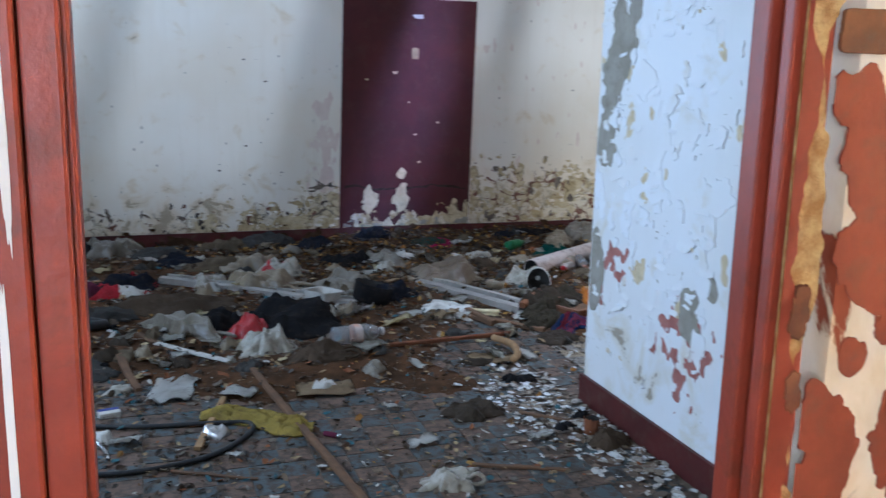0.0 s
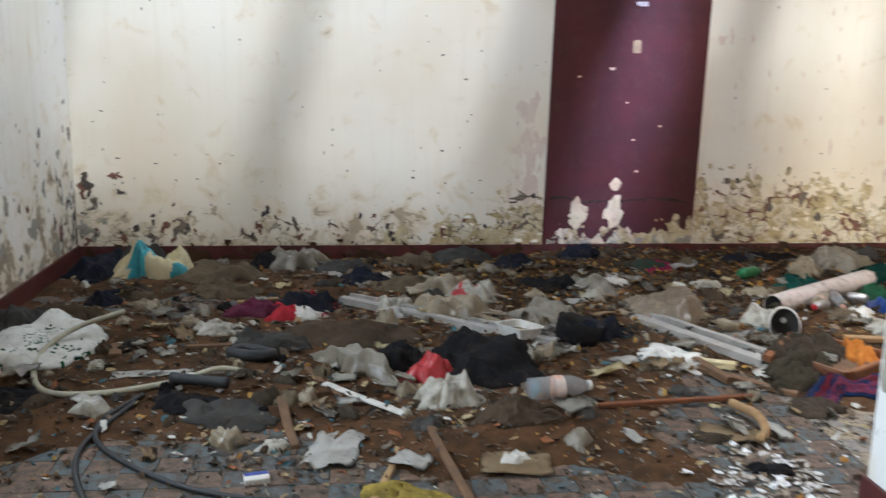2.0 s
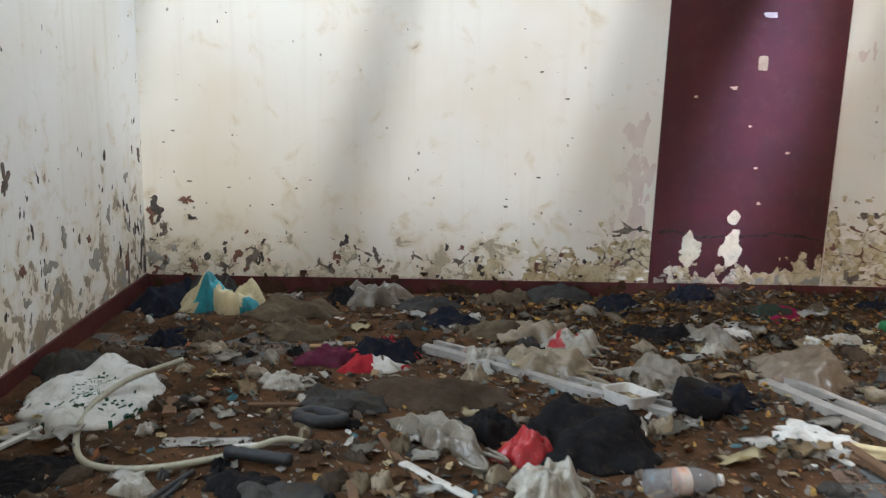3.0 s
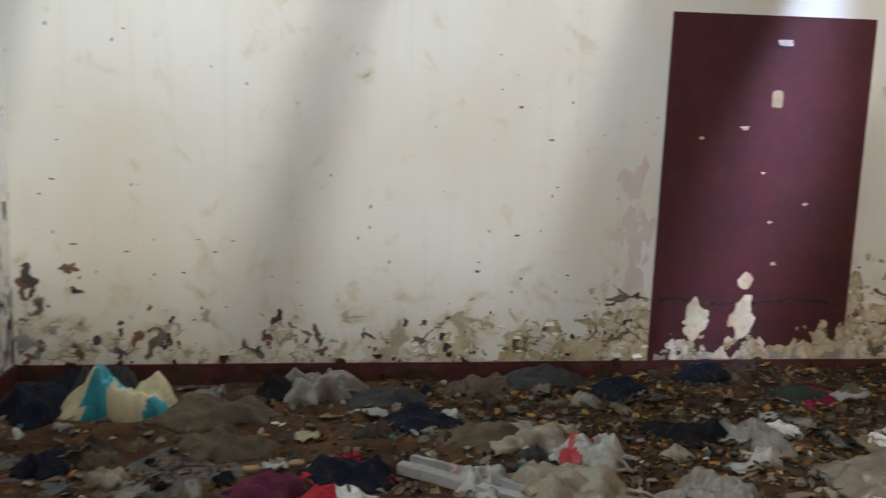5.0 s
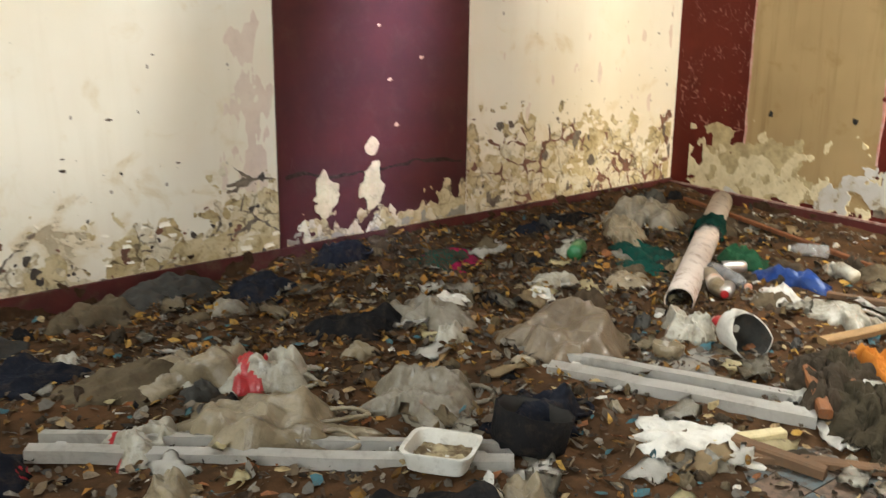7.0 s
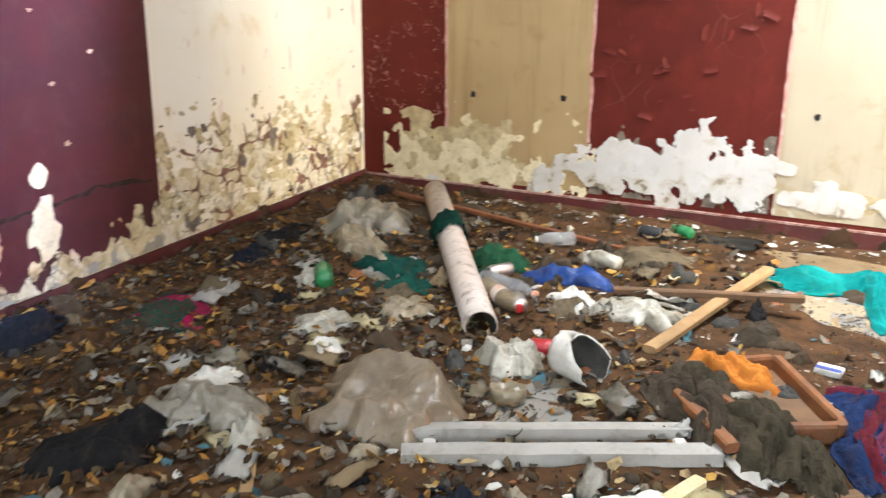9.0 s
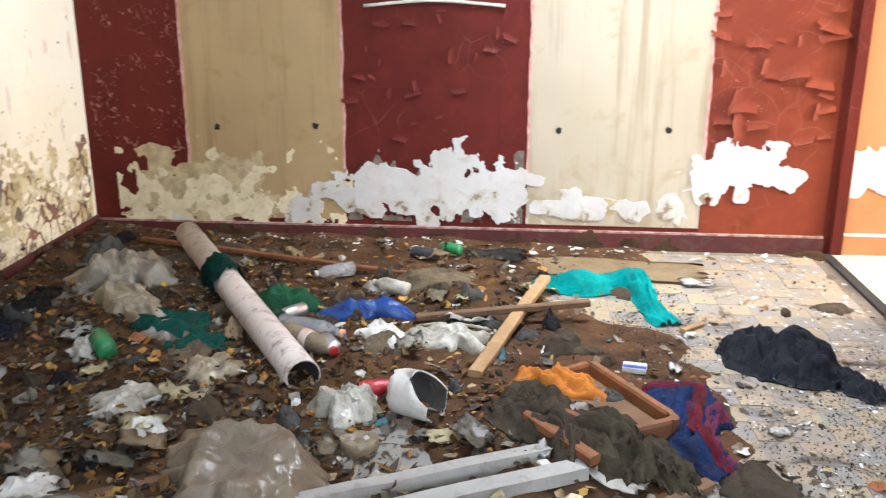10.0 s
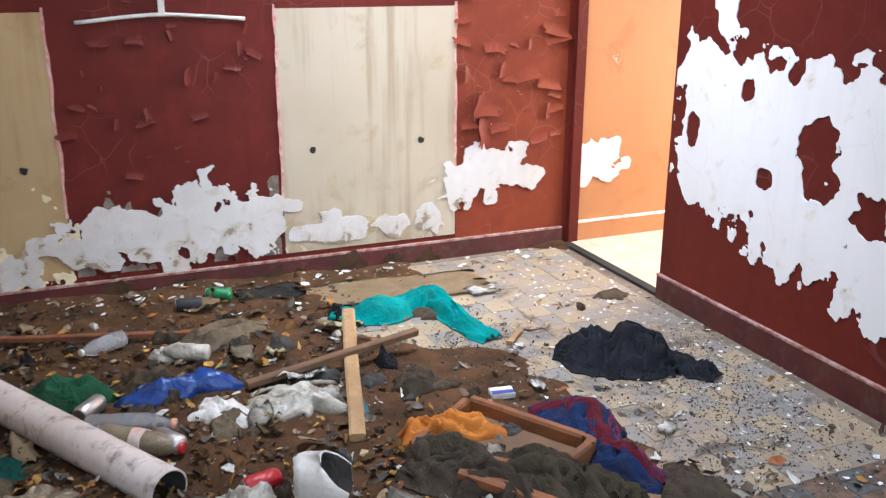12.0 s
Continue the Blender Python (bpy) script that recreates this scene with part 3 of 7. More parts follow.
def heap(name, x, y, w, d, h, turn, seed, mat, label, category="cloth", folds=5.0, flat=False, tall=0.95, mats=None, sink=0.0):
    """A crumpled soft thing lying on the ground: an uneven outline, folds and a closed underside."""
    bm = bmesh.new()
    rings, segs = (22, 72) if w > 0.17 else (9, 30)
    rnd = random.Random(seed)
    ph = rnd.uniform(0, 100)
    lay = rnd.uniform(0, 3.14)
    cl, sl = math.cos(lay), math.sin(lay)
    stiff = "film" in mat.name or "plastic" in mat.name
    ragged = 0.55 if stiff else 0.14 if mat is SACK else 0.40
    top = []
    c, s = math.cos(radians(turn)), math.sin(radians(turn))
    z0 = rest(x, y)
    for i in range(rings + 1):
        r = i / rings
        row = []
        for j in range(segs if i else 1):
            a = 2 * math.pi * j / segs
            edge = 1 + r * r * (ragged * fn(math.cos(a) * 1.5 + ph, math.sin(a) * 1.5, seed * 0.37, 2) + 0.4 * ragged * fn(math.cos(a) * 4 + ph, math.sin(a) * 4, seed * 0.61, 2))
            u, v = math.cos(a) * r * edge, math.sin(a) * r * edge
            warp = 0.20 * fn(u * 1.6 + ph, v * 1.6, 5.0 + seed, 2)
            u2, v2 = u + warp * 0.7, v + 0.14 * fn(u * 1.6, v * 1.6 + ph, 9.0 + seed, 2)
            p, q = u2 * cl - v2 * sl, u2 * sl + v2 * cl
            dist, cell = noise.voronoi(Vector((p * folds * 0.22 + ph + warp, q * folds * 0.48 + warp * 1.5, seed * 1.3)))
            crest = 1 - min(1.0, 1.5 * (dist[1] - dist[0]))
            dist, cell = noise.voronoi(Vector((p * folds * 0.9 + ph, q * folds * 0.55 + warp * 3, seed * 2.3)))
            wrinkle = 1 - min(1.0, 1.5 * (dist[1] - dist[0]))
            lump = max(0.0, 0.45 + 1.3 * fn(u * 1.4 + ph, v * 1.4, seed * 0.7, 2))
            z = h * min(1.0, 2.6 * (1 - r)) ** tall * max(0.05, 0.08 + (0.36 if stiff else 0.22) * crest + (0.14 if stiff else 0.10) * wrinkle + 0.58 * lump) + 0.006 * (1 - r)
            px, py = u2 * w / 2, v2 * d / 2
            gx, gy = x + px * c - py * s, y + px * s + py * c
            floor_z = rest(gx, gy) - z0
            row.append(bm.verts.new((px, py, max(z, 0.0) + floor_z * min(1.0, r * 1.3) + (0.002 if i == rings else 0.006))))
        top.append(row)
    for j in range(segs):
        f = bm.faces.new((top[0][0], top[1][j], top[1][(j + 1) % segs]))
    for i in range(1, rings):
        for j in range(segs):
            bm.faces.new((top[i][j], top[i + 1][j], top[i + 1][(j + 1) % segs], top[i][(j + 1) % segs]))
    under = [bm.verts.new((q.co.x * 0.97, q.co.y * 0.97, q.co.z - 0.02)) for q in top[rings]]
    for j in range(segs):
        bm.faces.new((top[rings][j], under[j], under[(j + 1) % segs], top[rings][(j + 1) % segs]))
    bm.faces.new(under[::-1])
    if mats:
        for f in bm.faces:
            q = f.calc_center_median()
            k = fn(q.x * 7 + ph, q.y * 7, seed * 0.9, 2)
            f.material_index = 0 if k < 0.12 else 1 + int(k * 60) % (len(mats))
    return thing(name, bm, [mat] + list(mats or []), label, category, m=pose(x, y, z0 - sink, 0, 0, turn), smooth=not flat)


def drape(name, path, mat, label, category="cloth", seed=1, high=0.05, mats=None, stripe=0):
    """A length of cloth thrown along a line of (x, y, width), gathered into lengthwise folds."""
    pts = smooth_line([Vector((px, py, w)) for px, py, w in path], 9)
    o = Vector((pts[0].x, pts[0].y, rest(pts[0].x, pts[0].y)))
    bm = bmesh.new()
    rows, n = [], 22
    for i, p in enumerate(pts):
        t = i / (len(pts) - 1)
        ax = pts[min(i + 1, len(pts) - 1)] - pts[max(i - 1, 0)]
        side = Vector((-ax.y, ax.x, 0)).normalized()
        row = []
        for k in range(n):
            q = k / (n - 1) * 2 - 1
            wide = p.z * (0.5 + 0.14 * fn(t * 6 + seed, 2.0 if q > 0 else -2.0, seed, 3))
            fold = 1 - (1 - min(1.0, 2.6 * abs(fn(q * 2.6 + 0.8 * math.sin(t * 6 + seed), t * 6.5, seed * 1.7, 3)))) ** 2
            arch = (1 - abs(q) ** 3) * (0.35 + 0.65 * min(1, 6 * t, 6 * (1 - t)))
            at = Vector((p.x, p.y, 0)) + side * q * wide + Vector((0.012 * fn(q * 3, t * 9, seed), 0.012 * fn(q * 3, t * 9, seed + 4), 0))
            row.append(bm.verts.new((at.x - o.x, at.y - o.y, rest(at.x, at.y) - o.z + 0.006 + high * arch * (0.15 + 0.85 * fold) * (1 + 0.6 * fn(t * 4, 7.0, seed, 2)))))
        rows.append(row)
    for i in range(len(rows) - 1):
        for k in range(n - 1):
            f = bm.faces.new((rows[i][k], rows[i + 1][k], rows[i + 1][k + 1], rows[i][k + 1]))
            if stripe:
                f.material_index = (0, 0, 0, 1, 1, 0, 2, 2)[(k * stripe // 10) % 8]
    under = [[bm.verts.new(v.co - Vector((0, 0, 0.004))) for v in row] for row in rows]
    last = len(rows) - 1
    for i in range(last):
        for k in range(n - 1):
            bm.faces.new((under[i][k + 1], under[i + 1][k + 1], under[i + 1][k], under[i][k]))
        for k in (0, n - 1):
            bm.faces.new((rows[i][k], rows[i + 1][k], under[i + 1][k], under[i][k]))
    for i in (0, last):
        for k in range(n - 1):
            bm.faces.new((rows[i][k], rows[i][k + 1], under[i][k + 1], under[i][k]))
    return thing(name, bm, [mat] + list(mats or []), label, category, m=Matrix.Translation(o), smooth=True)


def sheet(name, x, y, w, d, turn, seed, mat, label, category="paper", wave=0.012, ragged=0.16, lift=0.003, tilt=(0, 0)):
    """A torn flat piece with a waved surface and real thickness."""
    bm = bmesh.new()
    nx, ny = (11, 11) if max(w, d) > 0.17 else (7, 7)
    g = [[None] * ny for _ in range(nx)]
    for i in range(nx):
        for j in range(ny):
            u, v = i / (nx - 1) * 2 - 1, j / (ny - 1) * 2 - 1
            ex = 1 + ragged * fn(v * 1.9 + seed, (1 if u > 0 else -1) * 3.3, seed, 3)
            ey = 1 + ragged * fn(u * 1.9 + seed, (1 if v > 0 else -1) * 5.1, seed + 4, 3)
            z = wave * (1 + fn(u * 1.3 + seed, v * 1.3, 1.0, 3) * 1.6) + wave * 0.8 * (abs(u) ** 3 + abs(v) ** 3) * max(0, fn(u + seed, v, 8.0, 2)) * 2
            g[i][j] = bm.verts.new((u * ex * w / 2, v * ey * d / 2, max(0, z)))
    for i in range(nx - 1):
        for j in range(ny - 1):
            bm.faces.new((g[i][j], g[i + 1][j], g[i + 1][j + 1], g[i][j + 1]))
    bmesh.ops.solidify(bm, geom=bm.faces[:], thickness=-0.002)
    return thing(name, bm, mat, label, category, m=pose(x, y, rest(x, y) + lift, tilt[0], tilt[1], turn), smooth=True)


def bm_bar(bm, a, b, w, h, seed=0, wobble=0.0, taper=0.0):
    """A length of timber between two points, with worn edges; a and b are the middle of its underside."""
    a, b = Vector(a), Vector(b)
    ax = (b - a).normalized()
    side = ax.cross(Vector((0, 0, 1))).normalized()
    up = side.cross(ax)
    n, e = 7, 0.16
    prof = [(-0.5 + e, 0), (0.5 - e, 0), (0.5, e), (0.5, 1 - e), (0.5 - e, 1), (-0.5 + e, 1), (-0.5, 1 - e), (-0.5, e)]
    rows = []
    for i in range(n):
        t = i / (n - 1)
        p = a.lerp(b, t) + side * wobble * fn(t * 3 + seed, 0.5, seed) + up * wobble * 0.4 * abs(fn(t * 3, 4.5, seed))
        k = 1 - taper * t
        end = 0.008 * fn(i * 3.7, seed * 1.1, 2.0)
        rows.append([bm.verts.new(p + side * (u * w * k) + up * (v * h * k) + ax * end * (1 if i in (0, n - 1) else 0)) for u, v in prof])
    for i in range(n - 1):
        for j in range(8):
            bm.faces.new((rows[i][j], rows[i][(j + 1) % 8], rows[i + 1][(j + 1) % 8], rows[i + 1][j]))
    bm.faces.new(rows[0][::-1])
    bm.faces.new(rows[-1])


def bar(name, a, b, w, h, mat, label, category="wood", seed=1, wobble=0.004, taper=0.0, za=None, zb=None):
    za = rest(*a) if za is None else za
    zb = rest(*b) if zb is None else zb
    bm = bmesh.new()
    o = Vector((a[0], a[1], za))
    bm_bar(bm, (0, 0, 0), Vector((b[0], b[1], zb)) - o, w, h, seed, wobble, taper)
    bmesh.ops.recalc_face_normals(bm, faces=bm.faces[:])
    return thing(name, bm, mat, label, category, m=Matrix.Translation(o))


def smooth_line(pts, n=12):
    out = []
    p = [Vector(q) for q in pts]
    p = [p[0] * 2 - p[1]] + p + [p[-1] * 2 - p[-2]]
    for i in range(1, len(p) - 2):
        for k in range(n):
            t = k / n
            a, b, c, d = p[i - 1], p[i], p[i + 1], p[i + 2]
            out.append(0.5 * ((2 * b) + (c - a) * t + (2 * a - 5 * b + 4 * c - d) * t * t + (3 * b - a - 3 * c + d) * t ** 3))
    out.append(p[-2])
    return out


def bm_tube(bm, pts, r, segs=8, ribs=0.0):
    rows = []
    for i, q in enumerate(pts):
        ax = (pts[min(i + 1, len(pts) - 1)] - pts[max(i - 1, 0)]).normalized()
        side = ax.cross(Vector((0, 0, 1)))
        side = side.normalized() if side.length > 1e-4 else Vector((1, 0, 0))
        up = side.cross(ax)
        rr = r * (1 + (ribs if i % 2 else -ribs))
        rows.append([bm.verts.new(q + side * math.cos(2 * math.pi * j / segs) * rr + up * math.sin(2 * math.pi * j / segs) * rr) for j in range(segs)])
    for i in range(len(rows) - 1):
        for j in range(segs):
            bm.faces.new((rows[i][j], rows[i][(j + 1) % segs], rows[i + 1][(j + 1) % segs], rows[i + 1][j]))
    bm.faces.new(rows[0][::-1])
    bm.faces.new(rows[-1])


def cord(name, pts, r, mat, label, category="cable", n=12, ribs=0.0, segs=8):
    o = Vector((pts[0][0], pts[0][1], 0))
    bm = bmesh.new()
    line = smooth_line([Vector((p[0], p[1], (p[2] if len(p) > 2 else 0) + rest(p[0], p[1]) + r)) - o for p in pts], n)
    bm_tube(bm, line, r, segs, ribs)
    bmesh.ops.recalc_face_normals(bm, faces=bm.faces[:])
    return thing(name, bm, mat, label, category, m=Matrix.Translation(o), smooth=True)


def bm_lathe(bm, prof, segs=16, dents=0.0, seed=0):
    """Turns a profile of (radius, length) about x."""
    rows = []
    for r, t in prof:
        rows.append([bm.verts.new((t, math.cos(2 * math.pi * j / segs) * r * (1 + dents * fn(math.cos(2 * math.pi * j / segs) + seed, math.sin(2 * math.pi * j / segs), t * 14)),
                                   math.sin(2 * math.pi * j / segs) * r * (1 + dents * fn(math.cos(2 * math.pi * j / segs), math.sin(2 * math.pi * j / segs) + seed, t * 14)))) for j in range(segs)])
    for i in range(len(rows) - 1):
        for j in range(segs):
            bm.faces.new((rows[i][j], rows[i][(j + 1) % segs], rows[i + 1][(j + 1) % segs], rows[i + 1][j]))
    bm.faces.new(rows[0][::-1])
    bm.faces.new(rows[-1])
    bmesh.ops.recalc_face_normals(bm, faces=bm.faces[:])


def root(name, x, y, turn, label, category, group="", z=None, tilt=0):
    ob = new(name)
    ob.matrix_world = pose(x, y, rest(x, y) if z is None else z, 0, tilt, turn)
    return tagged(ob, label, category, group)


def bottle(x, y, turn, length, r, body, cap, label_mat, seed, label):
    ob = root("plastic_bottle", x, y, turn, label, "bottle", "bottles in the rubbish")
    bm = bmesh.new()
    bm_lathe(bm, [(0.02 * r / 0.033, 0), (r, 0.008), (r * 0.97, length * 0.3), (r * 1.02, length * 0.35), (r * 0.95, length * 0.6), (r, length * 0.66), (r * 0.75, length * 0.8), (r * 0.38, length * 0.92), (r * 0.36, length * 0.95)], 18, 0.14, seed)
    b = part("bottle_body", bm, body, ob, smooth=True)
    b.location.z = r
    bm = bmesh.new()
    bm_lathe(bm, [(r * 0.42, length * 0.95), (r * 0.44, length * 0.96), (r * 0.44, length), (r * 0.38, length * 1.005)], 14)
    c = part("cap", bm, cap, ob, "screw cap", True)
    c.location.z = r
    if label_mat:
        bm = bmesh.new()
        bm_lathe(bm, [(r * 1.03, length * 0.40), (r * 1.04, length * 0.41), (r * 1.04, length * 0.54), (r * 1.03, length * 0.55)], 18, 0.12, seed)
        w = part("label_band", bm, label_mat, ob, "printed wrapper", True)
        w.location.z = r
    return ob


def can(x, y, turn, seed, mat, label):
    ob = root("drinks_can", x, y, turn, label, "can", "cans in the rubbish")
    bm = bmesh.new()
    bm_lathe(bm, [(0.024, 0.0), (0.027, 0.003), (0.032, 0.012), (0.032, 0.10), (0.027, 0.112), (0.026, 0.116)], 18, 0.12, seed)
    b = part("can_body", bm, mat, ob, smooth=True)
    b.location.z = 0.032
    bm = bmesh.new()
    bm_lathe(bm, [(0.022, 0.113), (0.0255, 0.1165), (0.0255, 0.118), (0.02, 0.1175)], 18)
    b = part("can_lid", bm, ALU, ob, "bare metal end", True)
    b.location.z = 0.032
    return ob


def blob_bm(bm, w, h, seed, rough=0.35, power=2.6, segs=110, thick=0.003, shift=(0, 0)):
    """A ragged plate in the x-z plane, facing -y."""
    front, back = [], []
    for j in range(segs):
        a = 2 * math.pi * j / segs
        ca, sa = math.cos(a), math.sin(a)
        k = (abs(ca) ** power + abs(sa) ** power) ** (-1 / power)
        k *= 1 + rough * (0.75 * fn(ca * 1.1 + seed * 3.1, sa * 1.1, seed, 2) + 0.20 * fn(ca * 3 + seed, sa * 3, seed + 2.5, 2) + 0.16 * fn(ca * 9 + seed, sa * 9, seed + 6.5, 3))
        p = (shift[0] + ca * k * w / 2, shift[1] + sa * k * h / 2)
        front.append(bm.verts.new((p[0], -thick, p[1])))
        back.append(bm.verts.new((p[0] * 1.0, 0.0005, p[1])))
    bm.faces.new(front)
    for j in range(segs):
        bm.faces.new((front[j], back[j], back[(j + 1) % segs], front[(j + 1) % segs]))


WALLS = {"back": lambda u, z: pose(u, YB, z), "right": lambda u, z: pose(XR, u, z, 0, 0, -90), "partition": lambda u, z: pose(XP, u, z, 0, 0, -90), "inner": lambda u, z: pose(u, YN, z, 0, 0, 180), "front": lambda u, z: pose(u, YD0, z), "left": lambda u, z: pose(XL, u, z, 0, 0, 90)}
WALL_OBJECT = {"back": wall_back, "right": wall_right, "partition": wall_partition, "inner": wall_inner, "front": wall_entrance, "left": wall_left}


def patch(where, u, z, w, h, seed, mat, name="bare_patch", rough=0.35, thick=0.003, parent=None, power=2.6):
    bm = bmesh.new()
    blob_bm(bm, w, h, seed, rough, power, thick=thick)
    ob = part(name, bm, mat, parent or WALL_OBJECT[where])
    ob.matrix_world = WALLS[where](u, z)
    return ob


SIDE = {"back": 1, "right": -1, "partition": -1, "inner": -1, "front": 1, "left": 1}


def erosion(name, where, u0, u1, z0, z1, field, mat, thick, cell=0.011, parent=None, label=""):
    """A ragged layer on a wall, present where field(u, z) is above zero, with a broken edge of real thickness."""
    nu, nz, side = max(2, int((u1 - u0) / cell)), max(2, int((z1 - z0) / cell)), SIDE[where]
    us = [u0 + (u1 - u0) * i / nu for i in range(nu + 1)]
    zs = [z0 + (z1 - z0) * j / nz for j in range(nz + 1)]
    val = [[field(u, z) for z in zs] for u in us]
    verts, faces, seen = [], [], {}

    def at(key, u, z):
        if key not in seen:
            seen[key] = len(verts)
            verts.append((side * (u - u0), -thick, z - z0))
        return seen[key]

    def wall_foot(k):
        if ("b", k) not in seen:
            seen["b", k] = len(verts)
            verts.append((verts[k][0], 0.0004, verts[k][2]))
        return seen["b", k]

    for i in range(nu):
        for j in range(nz):
            for tri in (((i, j), (i + 1, j), (i + 1, j + 1)), ((i, j), (i + 1, j + 1), (i, j + 1))):
                poly, cut = [], []
                for k in range(3):
                    a, b = tri[k], tri[(k + 1) % 3]
                    fa, fb = val[a[0]][a[1]], val[b[0]][b[1]]
                    if fa > 0:
                        poly.append(at(a, us[a[0]], zs[a[1]]))
                    if (fa > 0) != (fb > 0):
                        t = min(0.95, max(0.05, fa / (fa - fb))) if a < b else 1 - min(0.95, max(0.05, fb / (fb - fa)))
                        q = at((min(a, b), max(a, b)), us[a[0]] + (us[b[0]] - us[a[0]]) * t, zs[a[1]] + (zs[b[1]] - zs[a[1]]) * t)
                        poly.append(q)
                        cut.append(q)
                if len(poly) > 2:
                    faces.append(tuple(poly))
                if len(cut) == 2:
                    faces.append((cut[0], cut[1], wall_foot(cut[1]), wall_foot(cut[0])))
    me = bpy.data.meshes.new(name)
    me.from_pydata(verts, [], faces)
    me.materials.append(mat)
    ob = new(name, me)
    ob.parent = parent or WALL_OBJECT[where]
    tagged(ob, label)
    ob["kind"] = "stuff"
    ob.matrix_world = WALLS[where](u0, z0)
    return ob


def islands(rows, power=3.0):
    """The nearness to a set of rounded spots (u, z, width, height): one in the middle, zero at the rim."""
    def f(u, z):
        best = -1.0
        for cu, cz, w, h in rows:
            d = (abs(2 * (u - cu) / w) ** power + abs(2 * (z - cz) / h) ** power) ** (1 / power)
            best = max(best, 1.0 - d)
        return best
    return f


# ---- entrance frame ----
def door_frame():
    ob = tagged(new("door_frame"), "old red-brown painted wooden door frame, chipped", "door frame", kind="structure")
    ob.location = (DX0, YD0, 0)

    def piece(name, rows, mat=JAMB):
        bm = bmesh.new()
        for r in rows:
            bm_box(bm, r[0] - DX0, r[1] - YD0, r[2], r[3] - DX0, r[4] - YD0, r[5])
        bmesh.ops.bevel(bm, geom=bm.edges[:], offset=0.004, segments=2, affect="EDGES", profile=0.6)
        return part(name, bm, mat, ob)

    piece("jamb", [(DX0 - 0.06, YD0, 0, DX0, YD0 + 0.04, 2.06), (DX0 - 0.06, YD0 + 0.04, 0, DX0 - 0.014, YD1, 2.06)])
    piece("jamb", [(DX1, YD0, 0, DX1 + 0.06, YD0 + 0.022, 2.06), (DX1 + 0.012, YD0 + 0.022, 0, DX1 + 0.06, YD0 + 0.04, 2.06), (DX1 - 0.004, YD0 + 0.04, 0, DX1 + 0.06, YD1, 2.06)])
    piece("head", [(DX0 - 0.06, YD0, 2.06, DX1 + 0.06, YD1, 2.12)])
    piece("casing", [(DX0 - 0.15, YD0 - 0.022, 0, DX0 - 0.045, YD0 - 0.001, 2.16)])
    piece("casing_strip", [(DX0 - 0.043, YD0 - 0.012, 0, DX0 - 0.008, YD0 - 0.001, 2.16)])
    for z in (0.78, 1.62):
        piece("hinge", [(DX1 - 0.006, YD0 + 0.004, z, DX1 + 0.002, YD0 + 0.02, z + 0.09)], RUST)
    return ob


door_frame()
for u, z, w, h, s in ((-1.845, 1.62, 0.05, 0.10, 3), (-1.85, 1.38, 0.03, 0.09, 4), (-1.80, 1.10, 0.008, 0.5, 5), (-1.79, 1.5, 0.008, 0.3, 6)):
    patch("front", u, z, w, h, s, PLASTER, thick=0.0235)
chips = islands([(-0.838, 1.50, 0.07, 0.08), (-0.80, 1.41, 0.12, 0.15), (-0.795, 1.30, 0.11, 0.15), (-0.81, 1.165, 0.05, 0.06), (-0.845, 1.08, 0.09, 0.10), (-0.835, 0.99, 0.09, 0.14), (-0.72, 1.34, 0.10, 0.30), (-0.70, 1.05, 0.10, 0.20), (-0.82, 0.82, 0.10, 0.14), (-0.80, 1.70, 0.10, 0.10)], 2.4)
erosion("old_paint", "front", -0.88, -0.64, 0.7, 1.9, lambda u, z: 1.1 * chips(u, z) + 0.55 * fn(u * 20, z * 12, 3.0, 6), RED_CHIP, 0.003, 0.005)
SPLINTER = plain("torn_yellow_wood", (0.58, 0.40, 0.16), (0.34, 0.17, 0.05), 0.85, 26.0, 0.2, dirt=0.4, dirt_colour=(0.16, 0.06, 0.02), bumps=0.9)
erosion("torn_edge", "front", -0.935, -0.85, 0.5, 2.0, lambda u, z: (-0.888 + 0.022 * fn(z * 5, 1.0, 2.0, 3) + 0.010 * fn(z * 26, 4.0, 2.0, 3) - u) * 30 + 0.3 * fn(u * 40, z * 14, 6.0, 4), SPLINTER, 0.006, 0.005, label="torn yellow wood along the frame")
erosion("worn_paint", "front", -0.935, -0.86, 0.5, 2.0, lambda u, z: (-0.921 + 0.028 * (1.5 - z) + 0.020 * fn(z * 7, 3.0, 5.0, 3) + 0.008 * fn(z * 30, 8.0, 2.0, 3) - u) * 30, JAMB, 0.011, 0.005, label="chipped red paint on the frame edge")
for u, z, w, h, s_ in ((-0.905, 1.235, 0.028, 0.07, 31), (-0.905, 1.13, 0.022, 0.05, 32)):
    patch("front", u, z, w, h, s_, RUST, "hinge_scar", 0.7, 0.0135)
patch("front", -0.838, 1.577, 0.085, 0.052, 33, WOOD_ORANGE, "bare_wood_block", 0.08, 0.006, None, 8)

